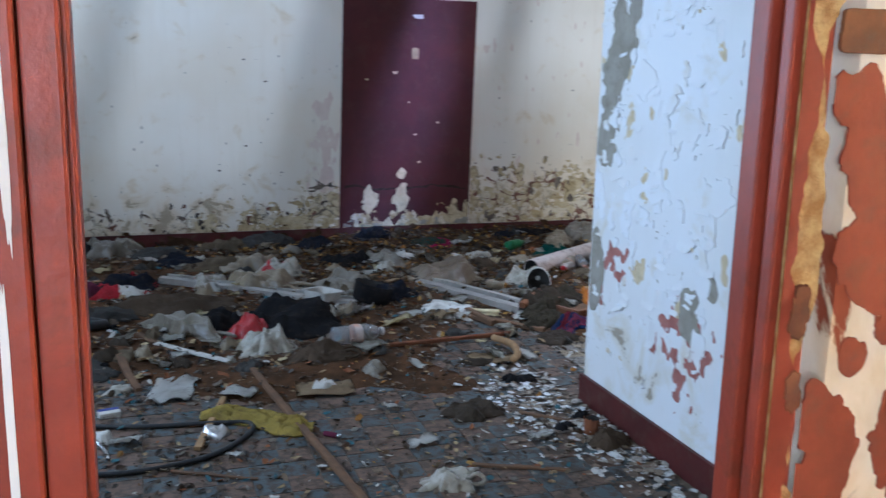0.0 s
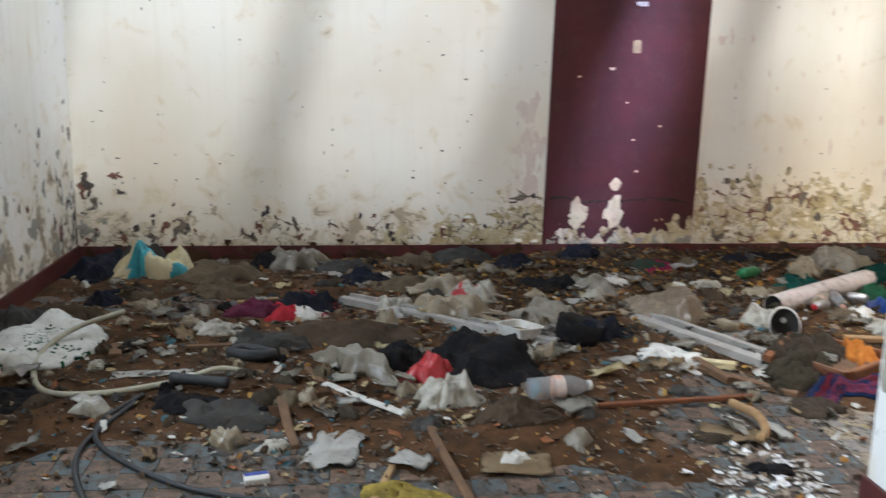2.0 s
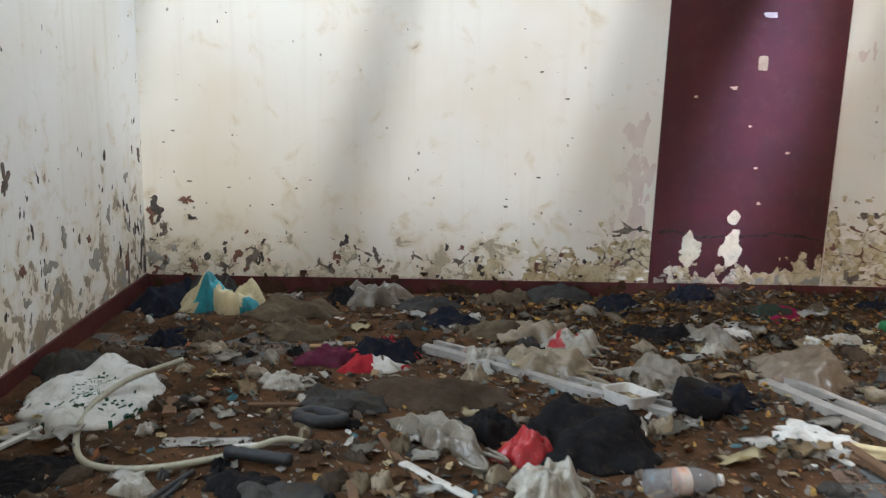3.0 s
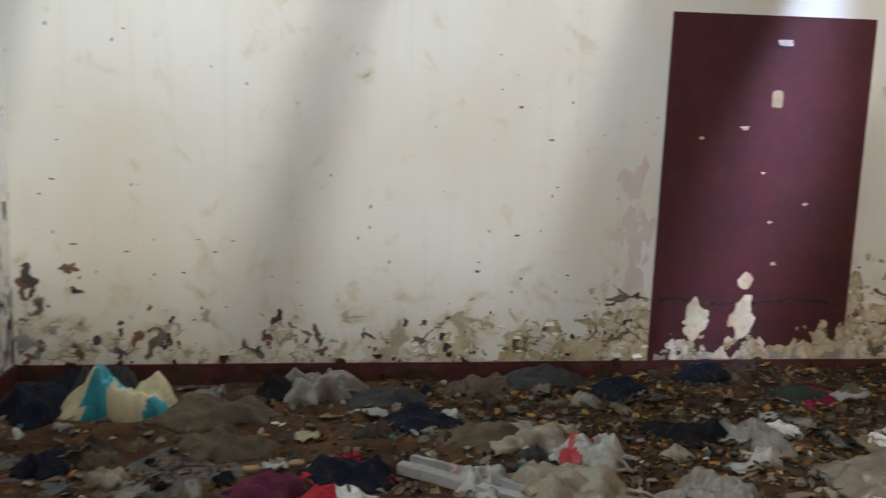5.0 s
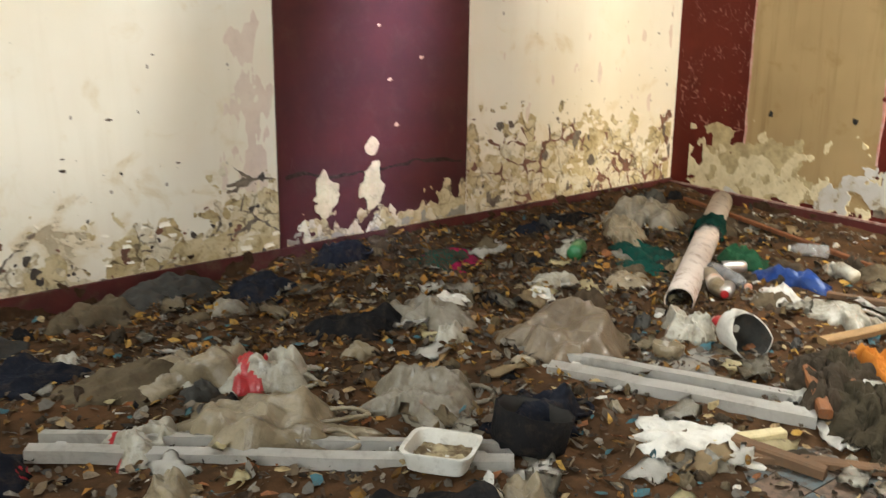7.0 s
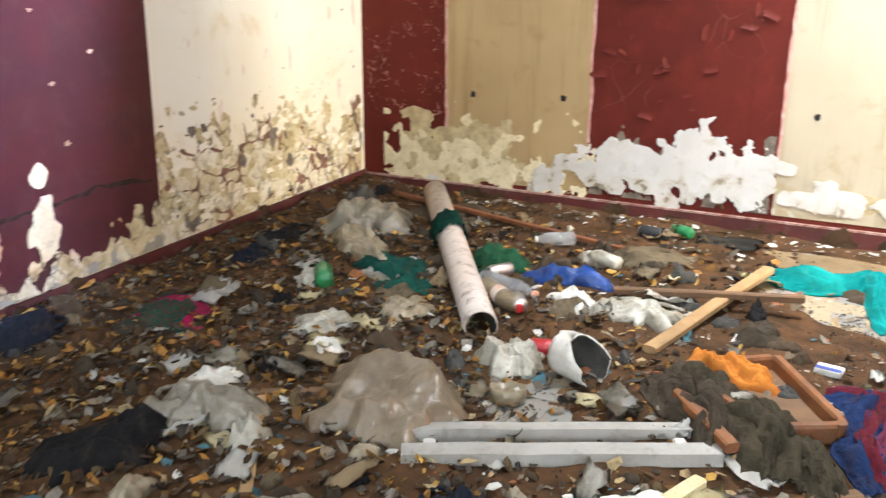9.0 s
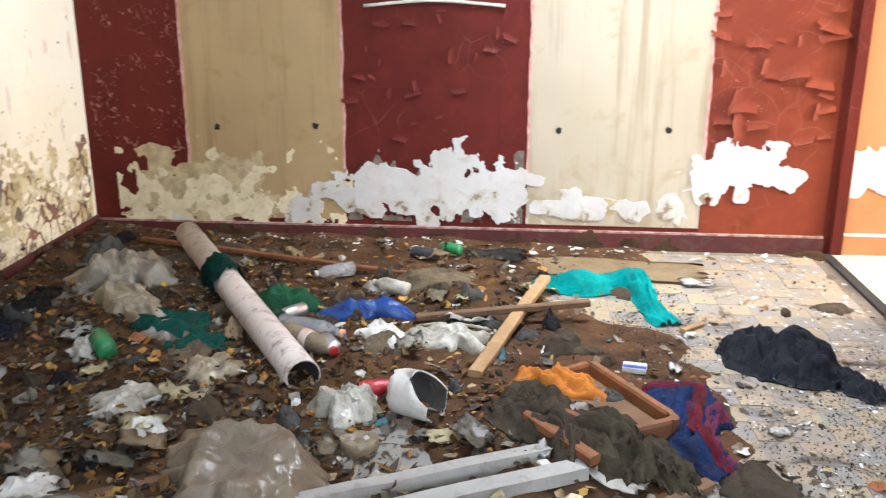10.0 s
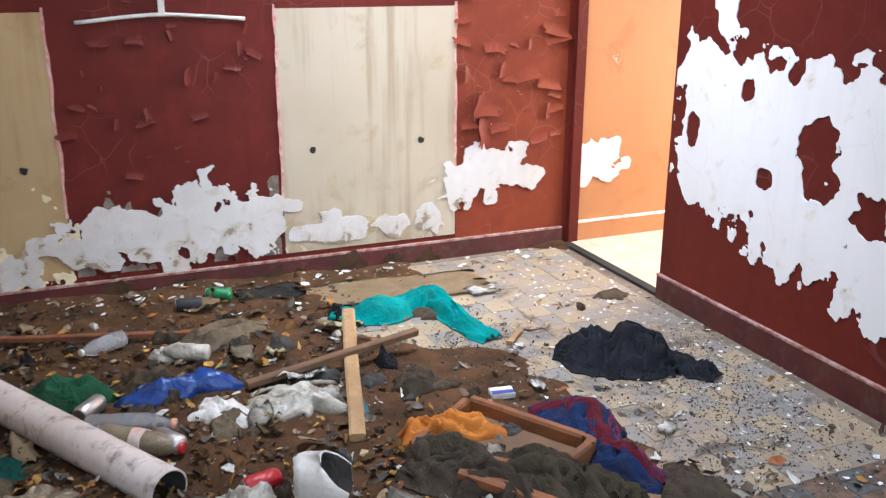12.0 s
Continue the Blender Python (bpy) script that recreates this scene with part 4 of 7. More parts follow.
# ---- bare patches and old paint on the walls ----
spot = islands([(0.235, 0.35, 0.15, 0.22), (0.225, 0.41, 0.08, 0.16), (0.515, 0.36, 0.15, 0.22), (0.53, 0.43, 0.09, 0.20), (0.525, 0.585, 0.09, 0.10)], 1.6)
erosion("bare_patch", "back", 0.1, 1.15, 0.2, 0.66, lambda u, z: 1.2 * spot(u, z) + 0.5 * fn(u * 16, z * 13, 44.0, 5), CREAM_PLASTER, 0.0185, 0.008, door_panel)
erosion("bare_patch", "back", 0.0, 1.15, 0.125, 0.36, lambda u, z: (0.205 + 0.13 * math.exp(-((u - 1.03) / 0.14) ** 2) - z) * 7 + 1.0 * fn(u * 11, z * 9, 2.2, 5) - 0.9 * math.exp(-(u / 0.08) ** 2), FLAKED, 0.0145, 0.009, door_panel)
erosion("bare_patch", "back", 0.0, 1.15, 0.13, 0.34, lambda u, z: (0.20 - z) * 6 + 1.0 * fn(u * 14, z * 11, 7.2, 5) - 0.30, PALE_FLAKED, 0.0165, 0.009, door_panel)
erosion("bare_patch", "back", 0.0, 1.15, 0.13, 0.30, lambda u, z: (0.16 - z) * 6 + 1.0 * fn(u * 12, z * 14, 17.2, 5) - 0.25, GREY_PLASTER, 0.0178, 0.009, door_panel)
erosion("crack", "back", 0.01, 1.12, 0.36, 0.56, lambda u, z: 0.016 - abs(z - 0.47 - 0.05 * fn(u * 3, 1.5, 3.0, 3)) * 2 + 0.02 * fn(u * 9, z * 9, 4.0, 3), CHAR, 0.0128, 0.008, door_panel)
for x, z, w, s in ((0.846, 1.036, 0.028, 41), (0.64, 0.93, 0.026, 42), (0.205, 1.40, 0.03, 43), (0.45, 1.46, 0.04, 44), (0.68, 0.69, 0.03, 45), (0.58, 1.21, 0.02, 46)):
    patch("back", x, z, w, w * 0.55, s, CREAM_PLASTER, "chipped_spot", 1.1, 0.015, door_panel)
rnd = random.Random(21)


def chunks(u, z, su, sz, seed):
    """Broken plates of paint: a random value for the plate at this spot, and the nearness to its edge."""
    w = 0.22 * fn(u * 9, z * 9, seed, 3)
    d, p = noise.voronoi(Vector((u * su + w, z * sz - w, seed)))
    return 0.5 + 0.5 * noise.cell(p[0] * 17.3), d[1] - d[0]


def plates(reach, su, sz, seed, share, rough=0.5):
    """Plates that have come off: more of them the lower they lie under reach(u)."""
    def f(u, z):
        r, e = chunks(u, z, su, sz, seed)
        return share + min(0.35, (reach(u) - z) * 2.4) - r + rough * fn(u * 16, z * 16, seed + 3, 4) + 0.15 * min(e, 0.3)
    return f


def cracked(reach, su, sz, seed, width, gate):
    """Dark joints between the plates, broken up and thinning out above reach(u)."""
    def f(u, z):
        r, e = chunks(u, z, su, sz, seed)
        return width - e + 0.55 * min(0.0, reach(u) - z) + 0.16 * (fn(u * 5, z * 5, seed + 8, 4) - gate) + 0.05 * fn(u * 24, z * 24, seed, 3)
    return f


def reach_right(u):
    return 0.50 + 0.10 * fn(u * 2.4, 0.5, 1.0, 3)


def reach_left(u):
    return 0.17 + 0.24 * math.exp(-((u + 0.15) / 0.55) ** 2) + 0.16 * math.exp(-((u + 3.45) / 0.3) ** 2) + 0.10 * math.exp(-((u + 2.05) / 0.25) ** 2) + 0.06 * fn(u * 2.2, 0.5, 9.0, 3)


erosion("flaked_patch", "back", 1.17, 2.95, 0.122, 0.75, plates(reach_right, 9.0, 8.0, 3.3, 0.42), FLAKED, 0.0012, 0.009)
erosion("flaked_patch", "back", 1.17, 2.95, 0.122, 0.70, plates(reach_right, 13.0, 11.0, 13.3, 0.12), PALE_FLAKED, 0.0022, 0.009)
erosion("crack", "back", 1.17, 2.95, 0.122, 0.72, cracked(reach_right, 9.0, 8.0, 3.3, 0.055, 0.22), RUST_STAIN, 0.0032, 0.007)
erosion("mould_rim", "back", 1.17, 2.95, 0.122, 0.64, lambda u, z: 0.9 * fn(u * 13, z * 6.5, 23.3, 5) - 0.50 + 0.8 * min(0.0, reach_right(u) - z), DARK_STAIN, 0.0038, 0.008)
erosion("flaked_patch", "back", -3.48, -0.03, 0.122, 0.60, plates(reach_left, 8.0, 8.0, 31.3, 0.34), PALE_FLAKED, 0.0012, 0.010)
erosion("flaked_patch", "back", -1.25, -0.03, 0.122, 0.55, plates(lambda u: reach_left(u) - 0.03, 11.0, 10.0, 36.3, 0.40), FLAKED, 0.0022, 0.009)
erosion("rust_spot", "back", -3.48, -0.03, 0.122, 0.45, lambda u, z: 0.95 * fn(u * 13, z * 13, 41.3, 5) - 0.52 + 1.6 * min(0.0, reach_left(u) - 0.02 - z), RUST_STAIN, 0.0032, 0.009)
erosion("crack", "back", -3.48, -0.03, 0.122, 0.62, cracked(lambda u: reach_left(u) + 0.05, 5.0, 8.0, 31.3, 0.028, 0.25), DARK_STAIN, 0.0036, 0.0075)
erosion("mould_rim", "back", -3.48, -0.03, 0.122, 0.62, lambda u, z: 0.95 * fn(u * 12, z * 10, 53.3, 5) - 0.56 + 0.9 * min(0.0, reach_left(u) + 0.05 - z) + 0.16 * math.exp(-((u + 0.12) / 0.16) ** 2), MOULD, 0.0042, 0.008)
erosion("mould_rim", "back", -3.48, -2.95, 0.25, 0.72, lambda u, z: 0.9 * fn(u * 9, z * 9, 58.3, 6) - 0.14 - 1.5 * max(0.0, u + 3.44) - 2.2 * abs(z - 0.52), MOULD, 0.0046, 0.008)
erosion("mould_rim", "left", -3.2, -0.02, 0.14, 1.9, lambda u, z: 0.95 * fn(u * 15, z * 5.5, 63.3, 5) - 0.60 - 0.16 * max(0.0, z - 0.45) + 0.30 * math.exp(u * 2.6) * (1.0 if z < 0.75 else 0.55), MOULD, 0.0016, 0.010)
erosion("flaked_patch", "left", -3.2, -0.03, 0.14, 1.1, lambda u, z: 0.95 * fn(u * 7, z * 6, 73.3, 6) - 0.50 - 0.5 * max(0.0, z - 0.3), GREY_PLASTER, 0.0024, 0.010)
erosion("crack", "back", -0.30, -0.01, 0.38, 0.60, lambda u, z: 0.012 - abs(z - 0.475 - 0.03 * fn(u * 4, 1.5, 5.0, 3)) * 2 + 0.012 * fn(u * 9, z * 9, 4.0, 3), DARK_STAIN, 0.0040, 0.007)


smear = islands([(-0.16, 0.78, 0.20, 0.56), (-0.20, 1.14, 0.18, 0.22), (-0.10, 0.55, 0.12, 0.3)], 2.2)
erosion("smear", "back", -0.42, -0.01, 0.35, 1.3, lambda u, z: 0.7 * smear(u + 0.25 * (0.8 - z) * 0.4, z) + 0.9 * fn(u * 11, z * 3.4, 61.0, 6) - 0.12, SMEAR, 0.0011, 0.010)
bm = bmesh.new()
for i in range(170):
    w = 0.006 + 0.03 * rnd.random() ** 3
    tall = rnd.random() < 0.35
    blob_bm(bm, w * (0.35 if tall else 1.0), w * (1.0 if tall else 0.4), 900 + i, 1.2, 2.0, 12, 0.0009, (rnd.uniform(-3.4, 2.9), 0.35 + 2.0 * rnd.random() ** 1.4))
scuffs = part("scuffs", bm, DARK_STAIN, wall_back, "small dark dents and scuffs in the paint")
scuffs["kind"] = "stuff"
erosion("scuff", "back", 1.25, 2.9, 0.6, 2.4, lambda u, z: 0.95 * fn(u * 15, z * 5, 77.0, 5) - 0.60, SMEAR, 0.0010, 0.010)
for i in range(26):
    z = 0.16 + 0.5 * rnd.random() ** 1.4
    w = rnd.uniform(0.02, 0.07)
    patch("back" if i % 2 else "left", (-3.46 + 0.3 * rnd.random() ** 2) if i % 2 else -0.03 - 2.6 * rnd.random() ** 1.5, z if i % 2 else z * 1.7, w, w * rnd.uniform(0.6, 1.8), 410 + i, rnd.choice((DARK_STAIN, DARK_STAIN, GREY_PLASTER, RUST_STAIN)), "mould_spot", 1.5, 0.0022 + 0.0001 * i, power=2.0)


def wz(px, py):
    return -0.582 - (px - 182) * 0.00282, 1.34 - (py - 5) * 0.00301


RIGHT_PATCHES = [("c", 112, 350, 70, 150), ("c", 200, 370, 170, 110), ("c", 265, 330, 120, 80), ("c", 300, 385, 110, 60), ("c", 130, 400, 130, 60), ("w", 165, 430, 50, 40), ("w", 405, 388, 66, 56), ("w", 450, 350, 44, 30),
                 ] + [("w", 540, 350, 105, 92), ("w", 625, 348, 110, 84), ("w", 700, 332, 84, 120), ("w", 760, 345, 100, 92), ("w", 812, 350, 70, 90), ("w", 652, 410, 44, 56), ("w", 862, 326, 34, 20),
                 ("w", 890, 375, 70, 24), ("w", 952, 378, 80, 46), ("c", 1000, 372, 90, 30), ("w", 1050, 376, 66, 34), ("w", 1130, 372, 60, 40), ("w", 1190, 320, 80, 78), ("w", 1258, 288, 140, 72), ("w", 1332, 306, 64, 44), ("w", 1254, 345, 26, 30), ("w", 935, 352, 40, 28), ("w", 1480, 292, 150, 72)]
for kind_, mat, thick in (("c", TAN_PLASTER, 0.0062), ("w", SHADED_PLASTER, 0.0095)):
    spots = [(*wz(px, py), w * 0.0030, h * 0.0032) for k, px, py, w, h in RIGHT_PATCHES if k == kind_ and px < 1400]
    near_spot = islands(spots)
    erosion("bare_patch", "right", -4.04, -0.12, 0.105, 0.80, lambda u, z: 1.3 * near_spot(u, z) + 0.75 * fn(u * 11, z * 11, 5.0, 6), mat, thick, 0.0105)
erosion("bare_patch", "right", -1.5, -0.15, 0.105, 0.62, lambda u, z: min(0.3, (0.36 - z) * 2.0) + 0.95 * fn(u * 9, z * 8, 15.0, 6) - 0.15 - 0.5 * max(0.0, -u - 1.0), CREAM_PLASTER, 0.0078, 0.0105)
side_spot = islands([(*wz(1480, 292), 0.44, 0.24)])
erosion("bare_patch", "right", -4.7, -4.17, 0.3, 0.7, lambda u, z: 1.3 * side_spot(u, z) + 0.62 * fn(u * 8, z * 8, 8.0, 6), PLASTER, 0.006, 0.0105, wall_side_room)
bare = islands([(1.25, 0.86, 1.4, 0.70), (1.76, 0.80, 0.44, 0.62), (0.75, 0.78, 0.8, 0.76), (1.24, 0.55, 0.44, 0.36), (0.80, 0.50, 0.36, 0.44), (1.70, 1.42, 0.14, 0.30), (1.82, 1.06, 0.26, 0.40), (0.5, 0.7, 0.4, 0.7)])
left_on = islands([(1.12, 0.86, 0.22, 0.34), (1.39, 0.73, 0.10, 0.10), (1.53, 1.06, 0.08, 0.12), (1.28, 1.16, 0.08, 0.10), (0.85, 0.70, 0.17, 0.18), (1.86, 0.85, 0.09, 0.17), (0.72, 0.98, 0.18, 0.26)], 2.2)
erosion("bare_patch", "inner", 0.28, 2.0, 0.2, 1.62, lambda u, z: min(1.4 * bare(u, z) + 0.62 * fn(u * 10, z * 9, 2.0, 6), 0.1 - 1.2 * left_on(u, z) + 0.6 * fn(u * 12, z * 12, 9.0, 5)), PLASTER, 0.005, 0.0105)
grey = islands([(-4.32, 1.95, 0.14, 0.55), (-4.22, 1.62, 0.17, 0.40), (-4.15, 1.36, 0.15, 0.50), (-4.86, 0.62, 0.13, 0.22), (-4.12, 0.68, 0.13, 0.32), (-4.96, 0.77, 0.10, 0.09), (-4.10, 0.52, 0.08, 0.14)], 2.4)
erosion("bare_patch", "partition", -5.1, -4.07, 0.3, 2.1, lambda u, z: 1.1 * grey(u, z) + 0.6 * fn(u * 9, z * 9, 3.0, 6), GREY_PLASTER, 0.003, 0.0105)
red = islands([(-4.92, 0.53, 0.22, 0.16), (-4.78, 0.57, 0.20, 0.22), (-4.84, 0.42, 0.18, 0.24), (-4.29, 0.70, 0.26, 0.14), (-4.12, 0.60, 0.12, 0.2), (-4.66, 0.46, 0.14, 0.10)], 2.2)
erosion("old_paint", "partition", -5.1, -4.07, 0.2, 1.0, lambda u, z: min(0.25, 0.8 * red(u, z)) + 1.0 * fn(u * 19, z * 15, 4.0, 6) - 0.24, RED_UNDER, 0.0022, 0.009)
erosion("bare_patch", "partition", -5.1, -4.07, 0.3, 2.0, lambda u, z: 0.95 * fn(u * 7, z * 5, 26.0, 6) - 0.50 - 0.25 * abs(z - 1.0), CREAM_PLASTER, 0.0018, 0.0105)
erosion("lifted_paint", "partition", -5.1, -4.07, 0.5, 1.9, lambda u, z: 0.9 * fn(u * 6, z * 5, 36.0, 5) - 0.27 - 0.35 * abs(z - 1.05), PART_WALL, 0.0042, 0.010, label="flakes of paint standing off the wall")
erosion("lifted_paint", "partition", -5.1, -4.07, 0.5, 1.7, lambda u, z: 0.9 * fn(u * 10, z * 8, 46.0, 5) - 0.34 - 0.35 * abs(z - 1.0), PART_WALL, 0.0068, 0.009, label="flakes of paint standing off the wall")
erosion("crack", "partition", -5.1, -4.07, 0.25, 2.0, lambda u, z: 0.010 - abs(fn(u * 4.5, z * 3.6, 83.0, 4)) - 0.06 * max(0.0, fn(u * 2.5, z * 2.5, 7.7, 3) + 0.05), GREY_PLASTER, 0.0014, 0.008)


CRACK_RED = plain("cracked_red_paint", (0.30, 0.13, 0.10), (0.20, 0.06, 0.045), 0.7, 18.0, 0.2, dirt=0.4)
PINK_EDGE = plain("pale_pink_edge", (0.60, 0.40, 0.36), (0.50, 0.20, 0.17), 0.7, 18.0, 0.2, dirt=0.3)
for k, (u, lean) in enumerate(((-0.575, 0.004), (-1.455, 0.0), (-2.46, 0.0), (-3.395, 0.004))):
    erosion("paint_edge", "right", u - 0.03, u + 0.03, 0.42, 1.36, lambda a, z: 0.0065 - abs(a - u - lean * (z - 0.8) - 0.006 * fn(z * 5, k, 2.0, 3)) + 0.006 * fn(a * 30, z * 12, 3.0 + k, 4), PINK_EDGE, 0.0052, 0.006, label="ragged pale edge of the painted rectangle")


DIRT = plain("caked_dirt", (0.075, 0.042, 0.022), (0.038, 0.022, 0.013), 0.95, 9.0, 0.1, dirt=0.4, bumps=0.8)
erosion("caked_dirt", "right", -3.3, -0.03, 0.0, 0.19, lambda u, z: (0.085 - z) * 6 + 0.9 * fn(u * 7, z * 9, 8.0, 6) - 0.40, DIRT, 0.0235, 0.009)
erosion("caked_dirt", "back", -3.45, 2.94, 0.0, 0.17, lambda u, z: (0.075 - z) * 6 + 0.9 * fn(u * 7, z * 9, 18.0, 6) - 0.12, DIRT, 0.0175, 0.009)
erosion("dirty_spot", "right", -2.44, -1.47, 0.13, 0.66, lambda u, z: (0.50 - z) * 1.2 + 0.95 * fn(u * 8, z * 4, 28.0, 6) - 0.35, DARK_STAIN, 0.0014, 0.0105)


def curls(name, where, n, u0, u1, z0, z1, size, mats, seed, parent):
    """Flakes of paint that curl off the wall."""
    rnd = random.Random(seed)
    bm = bmesh.new()
    for k in range(n):
        u, z, s = rnd.uniform(u0, u1), rnd.uniform(z0, z1), size * rnd.uniform(0.4, 1.5)
        a = rnd.gauss(0, 0.22) + (math.pi / 2 if rnd.random() < 0.2 else 0)
        base = WALLS[where](u, z) @ Matrix.Rotation(a, 4, "Y")
        rows = []
        for i in range(5):
            t = i / 4
            y = -0.002 - 0.16 * s * t * t
            rows.append([bm.verts.new(base @ Vector((s * (q - 0.5) * (1 + 0.5 * fn(t * 3, q * 3, k)), y, -s * 0.42 * t + 0.12 * s * fn(q * 4, k, 1.5)))) for q in (0, 0.33, 0.66, 1)])
        for i in range(4):
            for q in range(3):
                bm.faces.new((rows[i][q], rows[i][q + 1], rows[i + 1][q + 1], rows[i + 1][q]))
    ob = part(name, bm, mats, parent, "curling flakes of paint", True)
    ob["kind"] = "stuff"
    return ob


erosion("crackle", "right", -0.56, -0.03, 0.5, 2.2, lambda u, z: 0.014 - min(abs(fn(u * 4, z * 4, 83.0, 4)), abs(fn(u * 5, z * 4, 93.0, 4))), CRACK_RED, 0.0012, 0.008)
erosion("crackle", "right", -4.04, -3.42, 0.5, 2.2, lambda u, z: 0.010 - abs(fn(u * 4, z * 6, 63.0, 4)) - 0.05 * max(0.0, fn(u * 2, z * 2, 3.0, 2)), EDGE_PAINT, 0.0026, 0.008)
curls("paint_curls", "right", 46, -4.0, -3.42, 0.6, 1.9, 0.11, LIT_RED, 5, wall_right)
curls("paint_curls", "right", 34, -2.44, -1.48, 0.6, 1.5, 0.06, RED_WALL, 6, wall_right)
curls("paint_curls", "back", 60, 1.24, 2.9, 0.2, 0.62, 0.045, WHITE_WALL, 7, wall_back)
curls("paint_curls", "back", 26, -1.4, -0.05, 0.16, 0.42, 0.04, WHITE_WALL, 8, wall_back)
curls("paint_curls", "back", 12, 0.05, 1.15, 0.3, 0.6, 0.06, MAROON, 9, door_panel)
curls("paint_curls", "partition", 90, -5.0, -4.08, 0.35, 1.9, 0.055, PART_WALL, 10, wall_partition)

bm = bmesh.new()
bm_tube(bm, smooth_line([(0, 0.37, -0.012), (0, 0.12, 0.012), (0, -0.05, 0.016), (0, -0.37, -0.008)], 5), 0.009, 8)
trunking = tagged(new("cable_trunking"), "thin white plastic cable trunking on the red wall", "cable trunking")
trunking.location = (XR - 0.010, -1.95, 1.305)
part("horizontal_strip", bm, PAPER, trunking, smooth=True)
bm = bmesh.new()
bm_box(bm, -0.008, -0.014, 0.018, 0.009, 0.014, 0.5)
part("vertical_strip", bm, PAPER, trunking)
patch("back", 0.632, 1.625, 0.062, 0.095, 3, CARD, "paper_label", 0.12, 0.0145, door_panel, 6)
patch("back", 0.655, 1.935, 0.085, 0.032, 4, PAPER, "paper_label", 0.3, 0.0145, door_panel, 6)
for u, z in ((-1.30, 0.655), (-2.62, 0.655), (-3.2, 0.665), (-0.75, 0.64)):
    patch("right", u, z, 0.034, 0.032, int(u * -100), DARK_IN, "nail_hole", 0.6, 0.0065)
boxes("threshold", [(OX, YN - 0.045, 0, XR - 0.04, YN + 0.005, 0.016)], DARK_IN, "dark worn threshold strip at the opening", "threshold")
boxes("floor_side_room", [(XP + 0.2, YS, 0, XR, YN - 0.05, 0.008)], PALE_FLOOR, "pale dusty cement floor beyond the opening", "floor")


# ---- fixtures, pipe and timber ----
def trough(x0, y0, x1, y1, z0, z1, label, w=0.15):
    """A fluorescent fitting without tubes: a shallow tray with turned-up edges and two lampholders."""
    a, b = Vector((x0, y0, z0)), Vector((x1, y1, z1))
    length = (b - a).length
    ob = new("light_fitting")
    turn = math.degrees(math.atan2(b.y - a.y, b.x - a.x))
    ob.matrix_world = pose(x0, y0, z0, 0, -math.degrees(math.asin((b.z - a.z) / length)), turn)
    tagged(ob, label, "light fitting", "old fluorescent fittings")
    h = w / 2
    bm = bmesh.new()
    e = 0.34 * w
    prof = [(-h, 0.012), (-h + 0.006, 0.05), (-h + e - 0.006, 0.056), (-h + e, 0.012), (h - e, 0.012), (h - e + 0.006, 0.056), (h - 0.006, 0.05), (h, 0.012)]
    rows = []
    for i in range(9):
        t = i / 8
        dent = 0.004 * fn(i * 1.7, x0 * 5, 1.0)
        rows.append([bm.verts.new((t * length, v + dent, q + dent)) for v, q in prof])
    for i in range(8):
        for j in range(len(prof) - 1):
            f = bm.faces.new((rows[i][j], rows[i + 1][j], rows[i + 1][j + 1], rows[i][j + 1]))
            f.material_index = 1 if j == 3 else 0
    bmesh.ops.solidify(bm, geom=bm.faces[:], thickness=0.003)
    part("tray", bm, [STEEL, SOIL], ob)
    for t in (0.06, length - 0.12):
        bm = bmesh.new()
        bm_box(bm, t, -0.02, 0.013, t + 0.04, 0.02, 0.04)
        bmesh.ops.bevel(bm, geom=bm.edges[:], offset=0.005, segments=2, affect="EDGES")
        part("lampholder", bm, STEEL, ob, "off-white plastic lampholder")
    return ob


trough(-1.53, -1.31, -0.39, -2.22, 0.02, 0.01, "long grey steel light fitting lying across rubbish")
trough(0.20, -1.78, 0.62, -2.60, 0.015, 0.01, "long grey steel light fitting lying on soil", 0.20)


